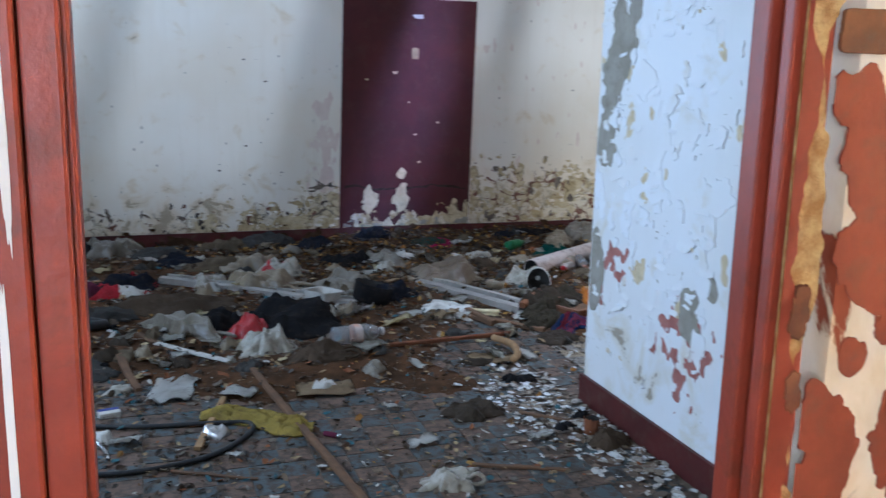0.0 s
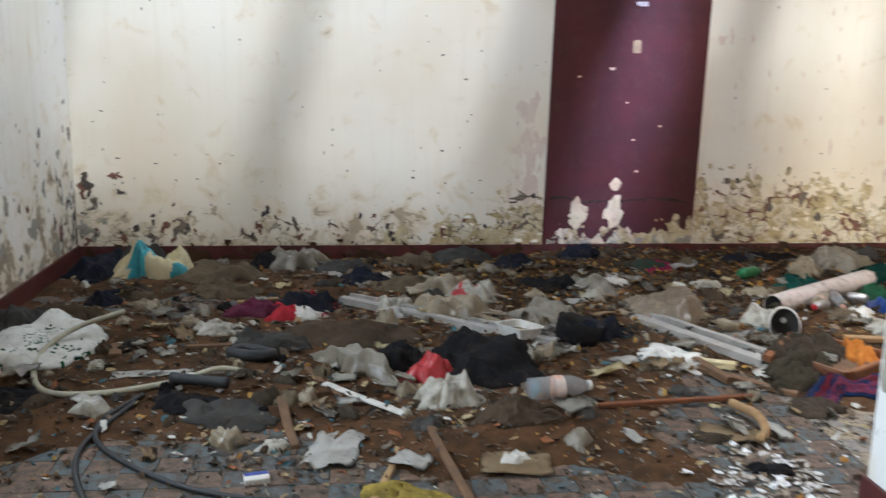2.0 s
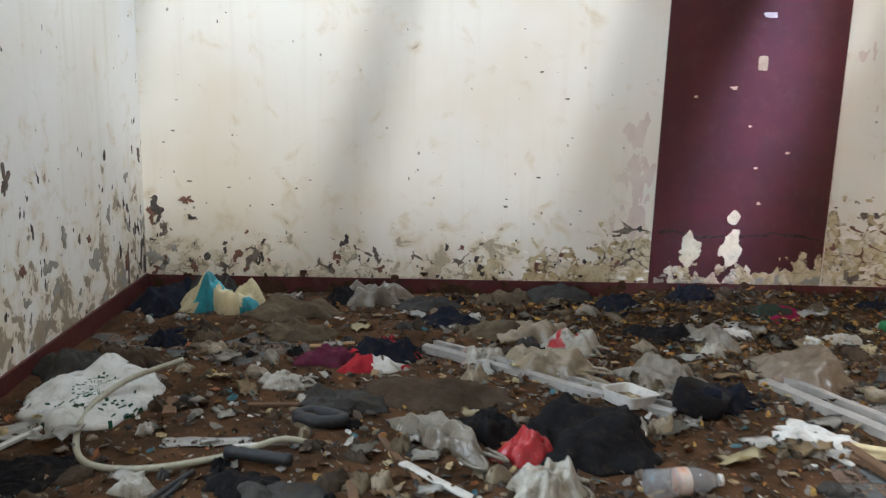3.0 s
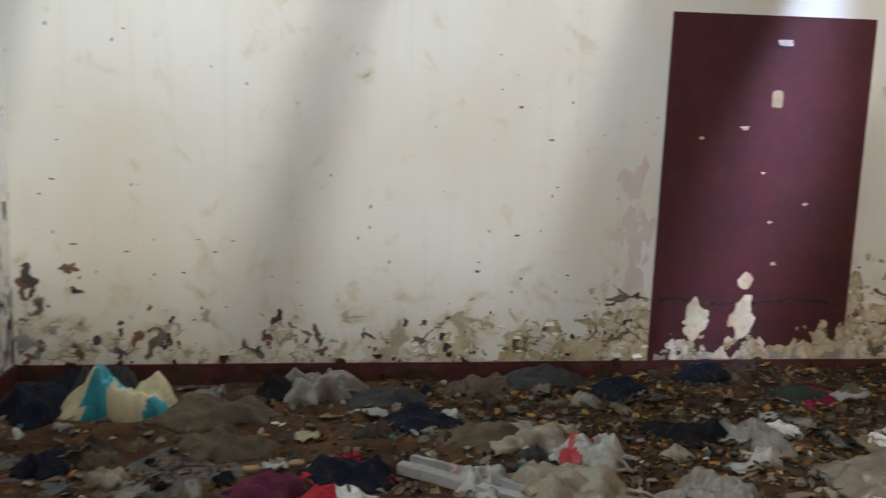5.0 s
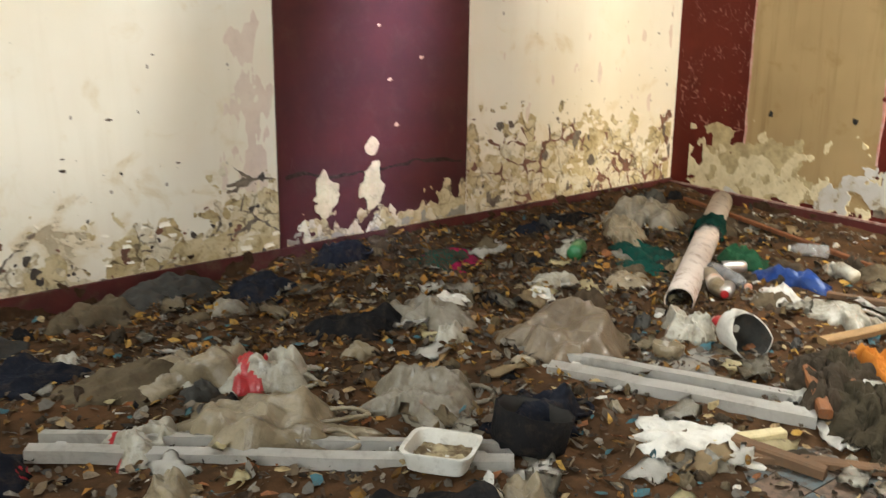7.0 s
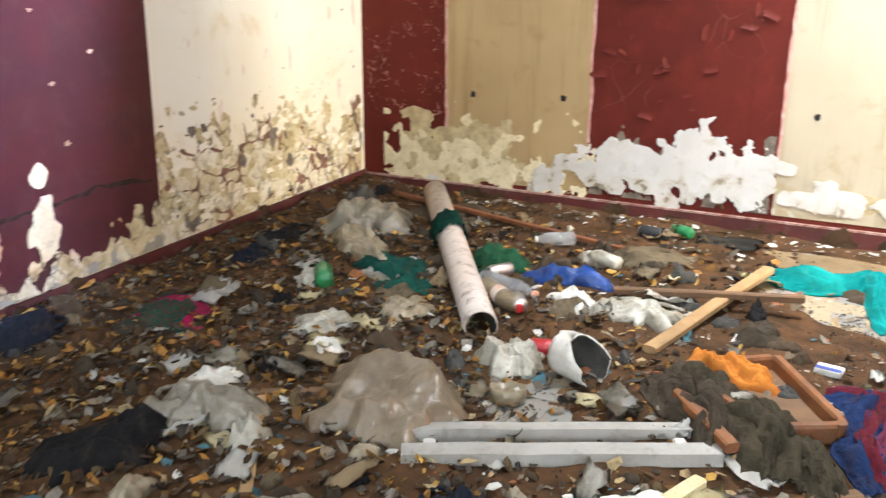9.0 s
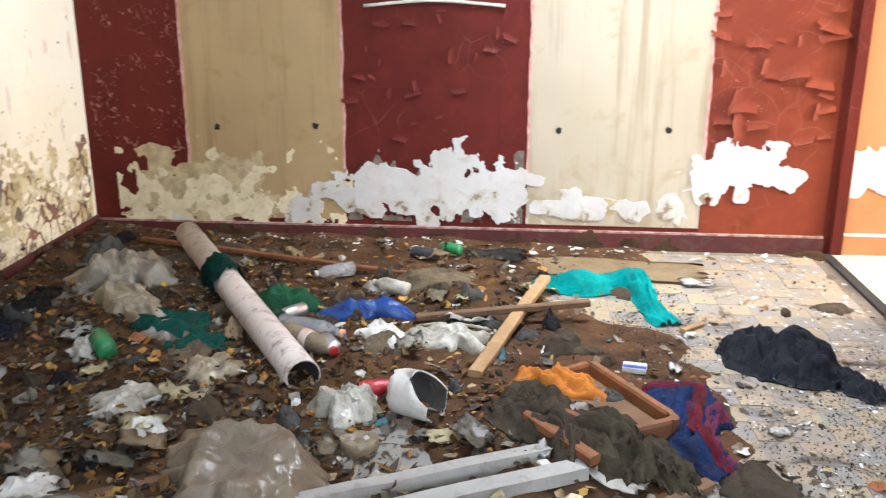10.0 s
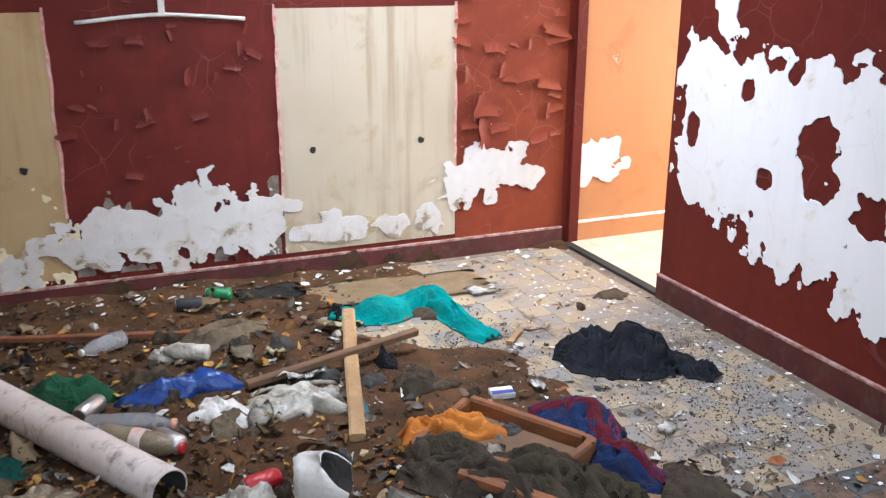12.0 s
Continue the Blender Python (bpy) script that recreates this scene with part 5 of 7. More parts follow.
def drain_pipe():
    a, b, r = Vector((1.06, -1.655, 0.07)), Vector((2.72, -0.63, 0.10)), 0.066
    ob = new("drain_pipe")
    ob.matrix_world = Matrix.Translation(a) @ (b - a).to_track_quat("X", "Z").to_matrix().to_4x4()
    tagged(ob, "long pale plastic drain pipe, dirty, lying on soil", "pipe")
    ln = (b - a).length
    bm = bmesh.new()
    segs = 28
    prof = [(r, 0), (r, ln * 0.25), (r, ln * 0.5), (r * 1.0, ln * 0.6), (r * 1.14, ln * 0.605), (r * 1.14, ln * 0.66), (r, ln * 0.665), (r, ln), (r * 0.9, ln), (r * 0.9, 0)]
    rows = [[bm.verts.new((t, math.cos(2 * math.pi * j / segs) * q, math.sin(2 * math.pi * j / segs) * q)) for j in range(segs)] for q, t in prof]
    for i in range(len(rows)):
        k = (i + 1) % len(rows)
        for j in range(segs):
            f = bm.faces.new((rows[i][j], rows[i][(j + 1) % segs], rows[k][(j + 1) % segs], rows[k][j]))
            # Inner wall near-black: shade inside the pipe put into its colour.
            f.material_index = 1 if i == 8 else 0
    bmesh.ops.recalc_face_normals(bm, faces=bm.faces[:])
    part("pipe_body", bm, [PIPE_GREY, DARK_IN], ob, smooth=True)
    bm = bmesh.new()
    rows = []
    for i in range(12):
        t = ln * 0.54 + 0.25 * i / 11
        row = []
        for j in range(26):
            g = radians(-30 + 240 * j / 25)
            q = r * 1.2 + 0.014 * abs(fn(i * 0.5, j * 0.35, 2.0)) + 0.012 * fn(i * 0.9, j * 0.8, 6.0)
            row.append(bm.verts.new((t + 0.06 * fn(j * 0.2, 3.0, 1.0) + 0.1 * (j / 25 - 0.5), math.cos(g) * q, math.sin(g) * q)))
        rows.append(row)
    for i in range(11):
        for j in range(25):
            bm.faces.new((rows[i][j], rows[i + 1][j], rows[i + 1][j + 1], rows[i][j + 1]))
    bmesh.ops.solidify(bm, geom=bm.faces[:], thickness=0.006)
    part("wrapped_cloth", bm, GREEN_CLOTH, ob, "dark green cloth wrapped round the pipe", True)
    return ob


drain_pipe()
bar("rusty_bar", (2.66, -0.40), (2.26, -1.90), 0.03, 0.025, RUST, "long rusty steel bar lying on soil", "metal bar", 2, 0.01, za=0.07, zb=0.05)
bar("rusty_bar", (-0.44, -3.17), (0.36, -3.0), 0.026, 0.022, RUST, "thin rusty bar lying on dirty tiles", "metal bar", 3, 0.006)
bar("timber_batten", (1.18, -2.27), (2.2, -2.55), 0.055, 0.03, WOOD, "raw pale timber batten lying on the ground", "wood", 4, 0.004, zb=0.07)
bar("timber_strip", (1.66, -2.0), (1.84, -2.73), 0.035, 0.03, WOOD_DARK, "brown timber strip lying across a batten", "wood", 5, 0.004, za=0.06, zb=0.085)
bar("timber_strip", (-1.18, -3.32), (-0.95, -4.9), 0.032, 0.02, WOOD_DARK, "long reddish brown timber strip on tiles", "wood", 6, 0.006)
STICKS = [((-1.81, -2.98), (-1.72, -3.43), 0.04, 0.02, WOOD_DARK), ((-1.50, -4.18), (-1.35, -3.62), 0.03, 0.018, WOOD), ((-1.72, -2.53), (-1.51, -3.07), 0.03, 0.02, WOOD_DARK), ((-1.62, -2.80), (-1.28, -3.14), 0.045, 0.012, PAPER),
          ((0.12, -2.48), (0.42, -2.60), 0.05, 0.035, CREAM_PAPER), ((0.23, -2.55), (0.30, -2.82), 0.05, 0.045, WOOD_DARK), ((-0.19, -1.51), (0.24, -1.25), 0.035, 0.012, WOOD), ((0.16, -1.10), (0.50, -1.52), 0.04, 0.02, WOOD_DARK), ((0.88, -1.34), (0.71, -1.50), 0.035, 0.012, WOOD_DARK),
          ] + [((1.76, -3.12), (1.86, -3.22), 0.03, 0.02, WOOD), ((0.22, -2.63), (0.55, -3.0), 0.05, 0.03, WOOD_DARK), ((-2.66, -2.38), (-2.72, -2.12), 0.06, 0.02, WOOD_DARK), ((-3.25, -2.75), (-3.12, -2.45), 0.03, 0.02, STEEL), ((-2.35, -2.2), (-2.05, -2.18), 0.03, 0.02, WOOD_DARK), ((-2.2, -1.25), (-1.95, -1.22), 0.05, 0.02, WOOD), ((-2.3, -2.75), (-2.05, -2.62), 0.02, 0.015, STEEL), ((-1.6, -4.35), (-1.3, -4.5), 0.015, 0.01, WOOD_DARK), ((-0.1, -4.15), (0.18, -4.42), 0.02, 0.014, WOOD_DARK), ((-0.5, -4.6), (-0.15, -4.75), 0.02, 0.014, WOOD_DARK)]
for i, (a, b, w, h, m) in enumerate(STICKS):
    bar("wood_scrap" if m in (WOOD, WOOD_DARK) else "strip_scrap", a, b, w, h, m, {PAPER: "whitish flat strip lying in the rubbish", CREAM_PAPER: "pale yellow foam strip on the floor", STEEL: "thin grey metal strip in the rubbish", WOOD: "pale wood scrap lying in the rubbish"}.get(m, "dark brown wood scrap lying in the rubbish"), "scrap", 20 + i, 0.006, 0.15)
sheet("board", -0.88, -3.64, 0.27, 0.19, -6, 5, CARD, "small brown fibre board lying on tiles", "board", 0.006, 0.03, 0.012)
heap("crumpled_paper", -0.88, -3.62, 0.15, 0.08, 0.05, 5, 61, PAPER, "crumpled white paper lying on a board", "paper", 7, True)


# ---- drawer frame ----
def drawer():
    o = Vector((1.22, -2.70, rest(1.22, -2.70) + 0.006))
    ob = new("drawer_frame")
    ob.matrix_world = Matrix.Translation(o)
    tagged(ob, "broken orange-brown wooden drawer frame under rags", "drawer")
    a, b, c, d = (0, 0, 0), (-0.40, -0.24, 0), (-0.52, -0.05, 0), (-0.21, 0.30, 0)

    def rail(name, p, q, w, h, seed):
        bm = bmesh.new()
        bm_bar(bm, p, q, w, h, seed, 0.002)
        bmesh.ops.recalc_face_normals(bm, faces=bm.faces[:])
        part(name, bm, WOOD_ORANGE, ob)

    rail("side_rail", a, (-0.375, -0.225, 0), 0.032, 0.065, 3)
    rail("end_rail", (-0.43, -0.215, 0), c, 0.032, 0.065, 5)
    rail("side_rail", (-0.52, -0.03, 0), d, 0.03, 0.06, 7)
    rail("end_rail", d, (0.0, 0.02, 0), 0.032, 0.06, 9)
    bm = bmesh.new()
    pts = [Vector((-0.375, -0.225, 0.0325)).lerp(Vector((-0.43, -0.215, 0.0325)), t / 5) + Vector((-0.55, -0.83, 0)) * 0.018 * math.sin(math.pi * t / 5) for t in range(6)]
    rows = []
    for p in pts:
        rows.append([bm.verts.new(p + Vector((0.33, 0.50, 0)).normalized() * u + Vector((0, 0, v))) for u, v in ((-0.016, -0.032), (0.016, -0.032), (0.016, 0.032), (-0.016, 0.032))])
    for i in range(5):
        for k in range(4):
            bm.faces.new((rows[i][k], rows[i][(k + 1) % 4], rows[i + 1][(k + 1) % 4], rows[i + 1][k]))
    bm.faces.new(rows[0][::-1])
    bm.faces.new(rows[-1])
    bmesh.ops.recalc_face_normals(bm, faces=bm.faces[:])
    part("rounded_corner", bm, WOOD_ORANGE, ob, smooth=False)
    bm = bmesh.new()
    lo = [bm.verts.new((p[0] * 0.96 - 0.01, p[1] * 0.96, 0.008)) for p in (a, b, c, d)]
    hi = [bm.verts.new((p[0] * 0.96 - 0.01, p[1] * 0.96, 0.014)) for p in (a, b, c, d)]
    bm.faces.new(hi)
    bm.faces.new(lo[::-1])
    for k in range(4):
        bm.faces.new((lo[k], lo[(k + 1) % 4], hi[(k + 1) % 4], hi[k]))
    bmesh.ops.recalc_face_normals(bm, faces=bm.faces[:])
    part("drawer_bottom", bm, WOOD_DARK, ob, "dirty brown fibreboard bottom")


drawer()
bar("wood_scrap", (0.77, -2.46), (0.55, -2.66), 0.045, 0.035, WOOD_ORANGE, "orange-brown wood scrap sticking out of rags", "scrap", 71, 0.003, za=0.09, zb=0.06)
drape("teal_cloth", [(2.36, -2.52, 0.10), (2.26, -2.70, 0.20), (2.33, -2.87, 0.18), (2.28, -2.99, 0.13), (2.03, -3.02, 0.11), (1.83, -3.08, 0.12)], TEAL_CLOTH, "bright teal scarf lying twisted over cardboard", "scarf", 11, 0.09)
drape("striped_cloth", [(1.12, -2.88, 0.10), (1.05, -3.03, 0.22), (0.90, -3.02, 0.20), (0.74, -2.99, 0.13), (0.60, -3.08, 0.15)], STRIPE_BLUE, "blue woven cloth with red and purple stripes", "cloth", 12, 0.07, [STRIPE_RED, PURPLE_CLOTH], 4)
for k, rag in enumerate(([(1.02, -2.40, 0.12), (0.90, -2.52, 0.18), (0.78, -2.66, 0.19), (0.66, -2.78, 0.16), (0.50, -2.80, 0.12)], [(0.94, -2.34, 0.10), (0.82, -2.44, 0.16), (0.70, -2.58, 0.15), (0.56, -2.62, 0.12)], [(0.84, -2.70, 0.12), (0.72, -2.80, 0.16), (0.58, -2.90, 0.12), (0.46, -2.94, 0.09)])):
    drape("dark_rag", rag, RAG_OLIVE if k != 1 else DARK_RAG, "torn olive-brown rag trailing over a drawer frame", "rag", 31 + k, (0.10, 0.09, 0.07)[k])
drape("yellow_cloth", [(-1.46, -3.82, 0.10), (-1.31, -3.87, 0.13), (-1.18, -3.98, 0.16), (-1.10, -4.05, 0.20), (-1.02, -4.08, 0.12)], YELLOW_CLOTH, "mustard yellow cloth lying on tiles", "cloth", 15, 0.045)
jacket = drape("jacket", [(1.60, -3.26, 0.10), (1.51, -3.34, 0.25), (1.42, -3.44, 0.28), (1.34, -3.54, 0.22), (1.28, -3.62, 0.12)], JACKET, "black-blue jacket lying crumpled on the floor", "jacket", 17, 0.15)
sleeve = drape("sleeve", [(1.38, -3.56, 0.10), (1.31, -3.64, 0.12), (1.23, -3.69, 0.12), (1.16, -3.73, 0.09)], JACKET, "limp trailing sleeve", "", 14, 0.06)
sleeve.parent = jacket
sleeve.matrix_parent_inverse = jacket.matrix_world.inverted()

# ---- cloth, bags and rags: x, y, width, depth, height, turn, seed, material, name, label, category, folds ----
SOFT = [
    (0.90, -2.50, 0.34, 0.30, 0.15, 20, 1, DARK_RAG, "dark_rag", "heap of dark brown crumpled rags over a drawer frame", "rag", 12),
    (0.68, -2.70, 0.30, 0.24, 0.10, 40, 2, RAG_OLIVE, "dark_rag", "heap of olive-brown torn rags on the floor", "rag", 12),
    (1.09, -2.55, 0.28, 0.15, 0.17, 75, 4, ORANGE_FOAM, "orange_foam", "torn orange foam lying on a drawer frame", "foam", 8),
    (0.58, -3.14, 0.24, 0.20, 0.06, 40, 9, DARK_RAG, "rag", "dark rag lying on flaked paint", "rag", 8),
    (2.34, -2.55, 0.12, 0.10, 0.07, 0, 12, BLACK_CLOTH, "rag", "small black rag beside teal cloth", "rag", 6),
    (2.22, -2.98, 0.14, 0.20, 0.05, 0, 13, BROWN_CLOTH, "rag", "small brown rag on the floor", "rag", 7),
    (2.11, -3.85, 0.10, 0.17, 0.03, 0, 14, BROWN_CLOTH, "rag", "small brown rag on worn tiles", "rag", 7),
    (1.73, -1.78, 0.12, 0.34, 0.10, -3, 15, BLUE_FILM, "blue_bag", "bright blue plastic bag, crumpled", "bag", 6),
    (1.88, -1.40, 0.20, 0.24, 0.13, 0, 16, GREEN_BRIGHT, "green_cloth", "dark green cloth bundle beside a pipe", "cloth", 4),
    (1.60, -0.98, 0.26, 0.30, 0.09, 10, 17, GREEN_CLOTH, "green_cloth", "dark green cloth lying beside a pipe", "cloth", 7),
    (1.42, -1.14, 0.20, 0.22, 0.07, 40, 18, GREEN_CLOTH, "green_cloth", "dark green cloth lying beside a pipe", "cloth", 7),
    (2.08, -0.56, 0.42, 0.36, 0.19, 10, 19, GREY_FILM, "plastic_bag", "dirty grey plastic bag, crumpled", "bag", 6),
] + [
    (1.72, -0.72, 0.34, 0.20, 0.12, 60, 20, BEIGE_FILM, "plastic_bag", "dirty beige plastic bag, crumpled", "bag", 6),
    (2.52, -0.85, 0.34, 0.42, 0.06, 0, 21, BROWN_CLOTH, "brown_sack", "flat brown sack near the red wall", "sack", 5),
    (2.24, -2.02, 0.18, 0.30, 0.08, 20, 22, KHAKI_CLOTH, "cloth", "beige crumpled cloth lying on soil", "cloth", 6),
    (2.12, -1.80, 0.09, 0.17, 0.05, 0, 23, WHITE_FILM, "crumpled_paper", "white crumpled paper lying on soil", "paper", 5),
    (1.48, -1.88, 0.20, 0.14, 0.06, 45, 24, PAPER, "crumpled_paper", "white crumpled paper among bottles", "paper", 6),
    (1.50, -2.16, 0.18, 0.36, 0.09, -5, 25, WHITE_FILM, "plastic_bag", "clear-white plastic bag, crumpled", "bag", 6),
    (0.90, -1.84, 0.17, 0.20, 0.13, 0, 26, WHITE_FILM, "plastic_bag", "white plastic bag, crumpled", "bag", 6),
    (1.88, -1.66, 0.16, 0.22, 0.10, 0, 27, BROWN_CLOTH, "rag", "brown crumpled rag on soil", "rag", 6),
    (1.52, -2.60, 0.16, 0.18, 0.08, 30, 28, DARK_RAG, "old_shoe", "dark worn shoe lying on soil", "shoe", 4),
    (0.86, -1.07, 0.22, 0.20, 0.06, -40, 29, WHITE_FILM, "white_cloth", "small white cloth lying on leaves", "cloth", 6),
    (1.14, -1.28, 0.20, 0.20, 0.06, 0, 30, BEIGE_FILM, "crumpled_paper", "off-white crumpled paper on leaves", "paper", 6),
    (1.34, -1.12, 0.16, 0.16, 0.05, 0, 31, KHAKI_CLOTH, "rag", "small beige rag on leaves", "rag", 6),
] + [
    (0.39, -1.65, 0.40, 0.50, 0.15, -25, 32, KHAKI_FILM, "brown_sheet", "large stiff grey-brown plastic sheet, crumpled", "sheet", 3.0),
    (0.24, -1.04, 0.20, 0.13, 0.07, -30, 33, PAPER, "foam_block", "off-white foam block lying on leaves", "foam", 3),
    (0.62, -1.25, 0.12, 0.12, 0.08, 10, 34, PAPER, "paper_cup", "crushed off-white paper cup on leaves", "cup", 3),
    (0.68, -0.48, 0.34, 0.26, 0.06, 0, 35, PINK_CLOTH, "magenta_cloth", "magenta and green cloth, half buried in leaves", "cloth", 8),
    (-0.18, -1.0, 0.40, 0.28, 0.13, -25, 36, BLACK_CLOTH, "dark_cloth", "dark grey-brown cloth lying on leaves", "cloth", 5),
    (0.06, -1.12, 0.22, 0.34, 0.11, 20, 37, GREY_FILM, "plastic_bag", "thin grey plastic bag, crumpled", "bag", 6),
    (-0.66, -0.14, 0.42, 0.20, 0.12, 0, 38, GREY_CLOTH, "grey_cloth", "blue-grey cloth lying by the baseboard", "cloth", 5),
    (-0.30, -0.32, 0.30, 0.24, 0.10, 20, 39, NAVY_CLOTH, "dark_cloth", "dark cloth lying by the baseboard", "cloth", 6),
    (0.20, -0.20, 0.24, 0.18, 0.12, 0, 40, NAVY_CLOTH, "dark_bag", "dark blue-grey bag by the baseboard", "bag", 5),
    (-1.00, -0.22, 0.28, 0.18, 0.10, -10, 41, KHAKI_CLOTH, "cardboard_scrap", "soft brown cardboard by the baseboard", "cardboard", 4),
    (-0.74, -1.26, 0.30, 0.20, 0.15, -35, 42, WHITE_FILM, "red_white_bag", "white plastic bag with red print, crumpled", "bag", 4),
    (-0.94, -1.12, 0.40, 0.26, 0.14, -20, 43, BEIGE_FILM, "plastic_bag", "beige plastic bag, crumpled", "bag", 5),
] + [
    (-0.92, -1.62, 0.50, 0.34, 0.17, -40, 44, BEIGE_FILM, "plastic_bag", "large thin beige plastic bag, crumpled", "bag", 3.5),
    (-1.26, -1.49, 0.24, 0.18, 0.12, -10, 45, WHITE_FILM, "red_white_bag", "white plastic bag with red print, crumpled", "bag", 5),
    (-0.36, -1.72, 0.36, 0.28, 0.15, 0, 46, GREY_FILM, "plastic_bag", "grey plastic bag, crumpled", "bag", 5),
    (0.16, -2.48, 0.34, 0.20, 0.06, -55, 47, PAPER, "torn_paper", "torn white-cream paper lying on soil", "paper", 4),
    (-0.88, -2.52, 0.58, 0.52, 0.22, -10, 48, BLACK_CLOTH, "black_bag", "black coat heap lying among rubbish", "cloth", 4),
    (-1.12, -2.64, 0.24, 0.17, 0.15, 20, 49, RED_FILM, "red_bag", "shiny red plastic bag beside a black coat", "bag", 3.5),
    (-1.07, -2.98, 0.24, 0.20, 0.17, 0, 50, WHITE_FILM, "plastic_bag", "whitish plastic bag, crumpled", "bag", 5),
    (-0.82, -3.26, 0.28, 0.18, 0.09, 0, 51, BROWN_CLOTH, "rag", "brown crumpled bag on tiles", "bag", 7),
    (-1.46, -2.56, 0.50, 0.18, 0.14, -50, 52, GREY_FILM, "plastic_bag", "stiff grey plastic bag, folded", "bag", 3.0),
    (-1.26, -2.42, 0.24, 0.24, 0.13, 0, 53, BLACK_CLOTH, "dark_cloth", "black cloth among plastic bags", "cloth", 5),
    (-1.52, -2.06, 0.66, 0.28, 0.12, -12, 54, BROWN_CLOTH, "brown_cloth", "long brown cloth bundle on the floor", "cloth", 3.5),
    (-1.94, -2.14, 0.36, 0.24, 0.14, -5, 55, GREY_CLOTH, "grey_cloth", "grey cloth heap on the floor", "cloth", 5),
] + [
    (-1.82, -1.64, 0.28, 0.16, 0.10, -5, 56, RED_CLOTH, "red_white_cloth", "red and white cloth lying in rubbish", "cloth", 6),
    (-1.76, -1.36, 0.34, 0.22, 0.15, -5, 57, NAVY_CLOTH, "plaid_cloth", "dark blue and red plaid cloth heap", "cloth", 4),
    (-2.08, -1.48, 0.28, 0.20, 0.09, 0, 58, PURPLE_CLOTH, "wine_cloth", "dark wine-red cloth lying in rubbish", "cloth", 5),
    (-2.40, -0.66, 0.46, 0.26, 0.15, -5, 59, KHAKI_CLOTH, "sack", "beige sack lying by the wall", "sack", 4),
    (-2.32, -1.0, 0.42, 0.22, 0.12, -15, 60, KHAKI_CLOTH, "sack", "beige sack lying on the floor", "sack", 4),
    (-3.22, -0.36, 0.46, 0.56, 0.18, 0, 61, NAVY_CLOTH, "navy_cloth", "navy blue cloth heap in the corner", "cloth", 5),
    (-2.98, -0.22, 0.32, 0.22, 0.20, 0, 62, GREY_CLOTH, "grey_bag", "grey bag standing in the corner", "bag", 4),
    (-3.0, -1.16, 0.24, 0.20, 0.10, 30, 63, NAVY_CLOTH, "green_rag", "dark green and tan rag on the floor", "rag", 6),
    (-2.84, -1.10, 0.20, 0.22, 0.11, 0, 64, KHAKI_CLOTH, "tan_rag", "tan patterned rag on the floor", "rag", 7),
    (-1.90, -0.26, 0.34, 0.24, 0.15, 0, 65, GREY_FILM, "plastic_bag", "grey plastic bag by the baseboard", "bag", 5),
    (-2.08, -0.30, 0.24, 0.20, 0.15, 0, 66, BLACK_CLOTH, "black_cloth", "black cloth by the baseboard", "cloth", 5),
    (-1.56, -0.36, 0.36, 0.22, 0.11, 10, 67, GREY_CLOTH, "grey_cloth", "grey cloth by the baseboard", "cloth", 6),
] + [
    (-1.42, -0.72, 0.32, 0.24, 0.11, 0, 68, NAVY_CLOTH, "dark_cloth", "dark cloth lying in rubbish", "cloth", 6),
    (-1.16, -1.02, 0.46, 0.24, 0.14, -10, 69, KHAKI_CLOTH, "brown_cloth", "dull brown cloth lying in rubbish", "cloth", 5),
    (-0.16, -2.06, 0.30, 0.22, 0.13, 0, 70, NAVY_CLOTH, "dark_bag", "dark blue-black bag, open", "bag", 4),
    (-2.05, -3.12, 0.40, 0.20, 0.06, -20, 71, GREY_CLOTH, "dark_cloth", "dark grey cloth lying on tiles", "cloth", 6),
    (-2.22, -3.02, 0.26, 0.16, 0.06, 0, 72, BLACK_CLOTH, "dark_cloth", "blackish cloth lying on tiles", "cloth", 7),
    (-3.30, -1.78, 0.28, 0.30, 0.17, 0, 75, GREY_CLOTH, "grey_cloth", "grey-beige cloth bundle beside the wall", "cloth", 4),
    (-3.06, -1.66, 0.28, 0.26, 0.15, 0, 76, BROWN_CLOTH, "grey_cloth", "brown-grey cloth bundle beside the wall", "cloth", 4),
    (-2.24, -1.86, 0.24, 0.14, 0.07, 0, 77, WHITE_FILM, "plastic_bag", "dirty white plastic bag, crumpled", "bag", 6),
    (-3.05, -2.94, 0.34, 0.24, 0.06, 0, 78, BLACK_CLOTH, "dark_cloth", "blackish cloth lying on tiles", "cloth", 7),
    (-3.2, -3.2, 0.22, 0.20, 0.06, 0, 79, TEAL_FILM, "turquoise_bag", "turquoise plastic scrap on tiles", "bag", 6),
    (-0.32, -4.09, 0.24, 0.18, 0.07, 0, 80, DARK_RAG, "dirt_clump", "dark brown clump of earth on tiles", "clump", 10),
    (0.08, -3.74, 0.16, 0.07, 0.04, -10, 81, BLACK_CLOTH, "charred_scrap", "black charred scrap on tiles", "scrap", 5),
] + [
    (-0.02, -3.44, 0.18, 0.08, 0.04, -10, 82, DARK_RAG, "charred_scrap", "dark charred scrap on tiles", "scrap", 5),
    (0.14, -4.28, 0.08, 0.06, 0.05, 0, 83, BLACK_CLOTH, "charred_scrap", "black charred scrap among paint chips", "scrap", 5),
    (0.02, -4.36, 0.09, 0.06, 0.03, 0, 84, BLACK_CLOTH, "charred_scrap", "black charred scrap among paint chips", "scrap", 5),
    (0.12, -4.55, 0.16, 0.12, 0.06, 0, 85, BROWN_CLOTH, "rag", "brown scrap among paint chips", "rag", 6),
    (-0.62, -4.72, 0.18, 0.14, 0.06, 0, 86, WHITE_FILM, "plastic_bag", "clear-white plastic scrap on tiles", "bag", 5),
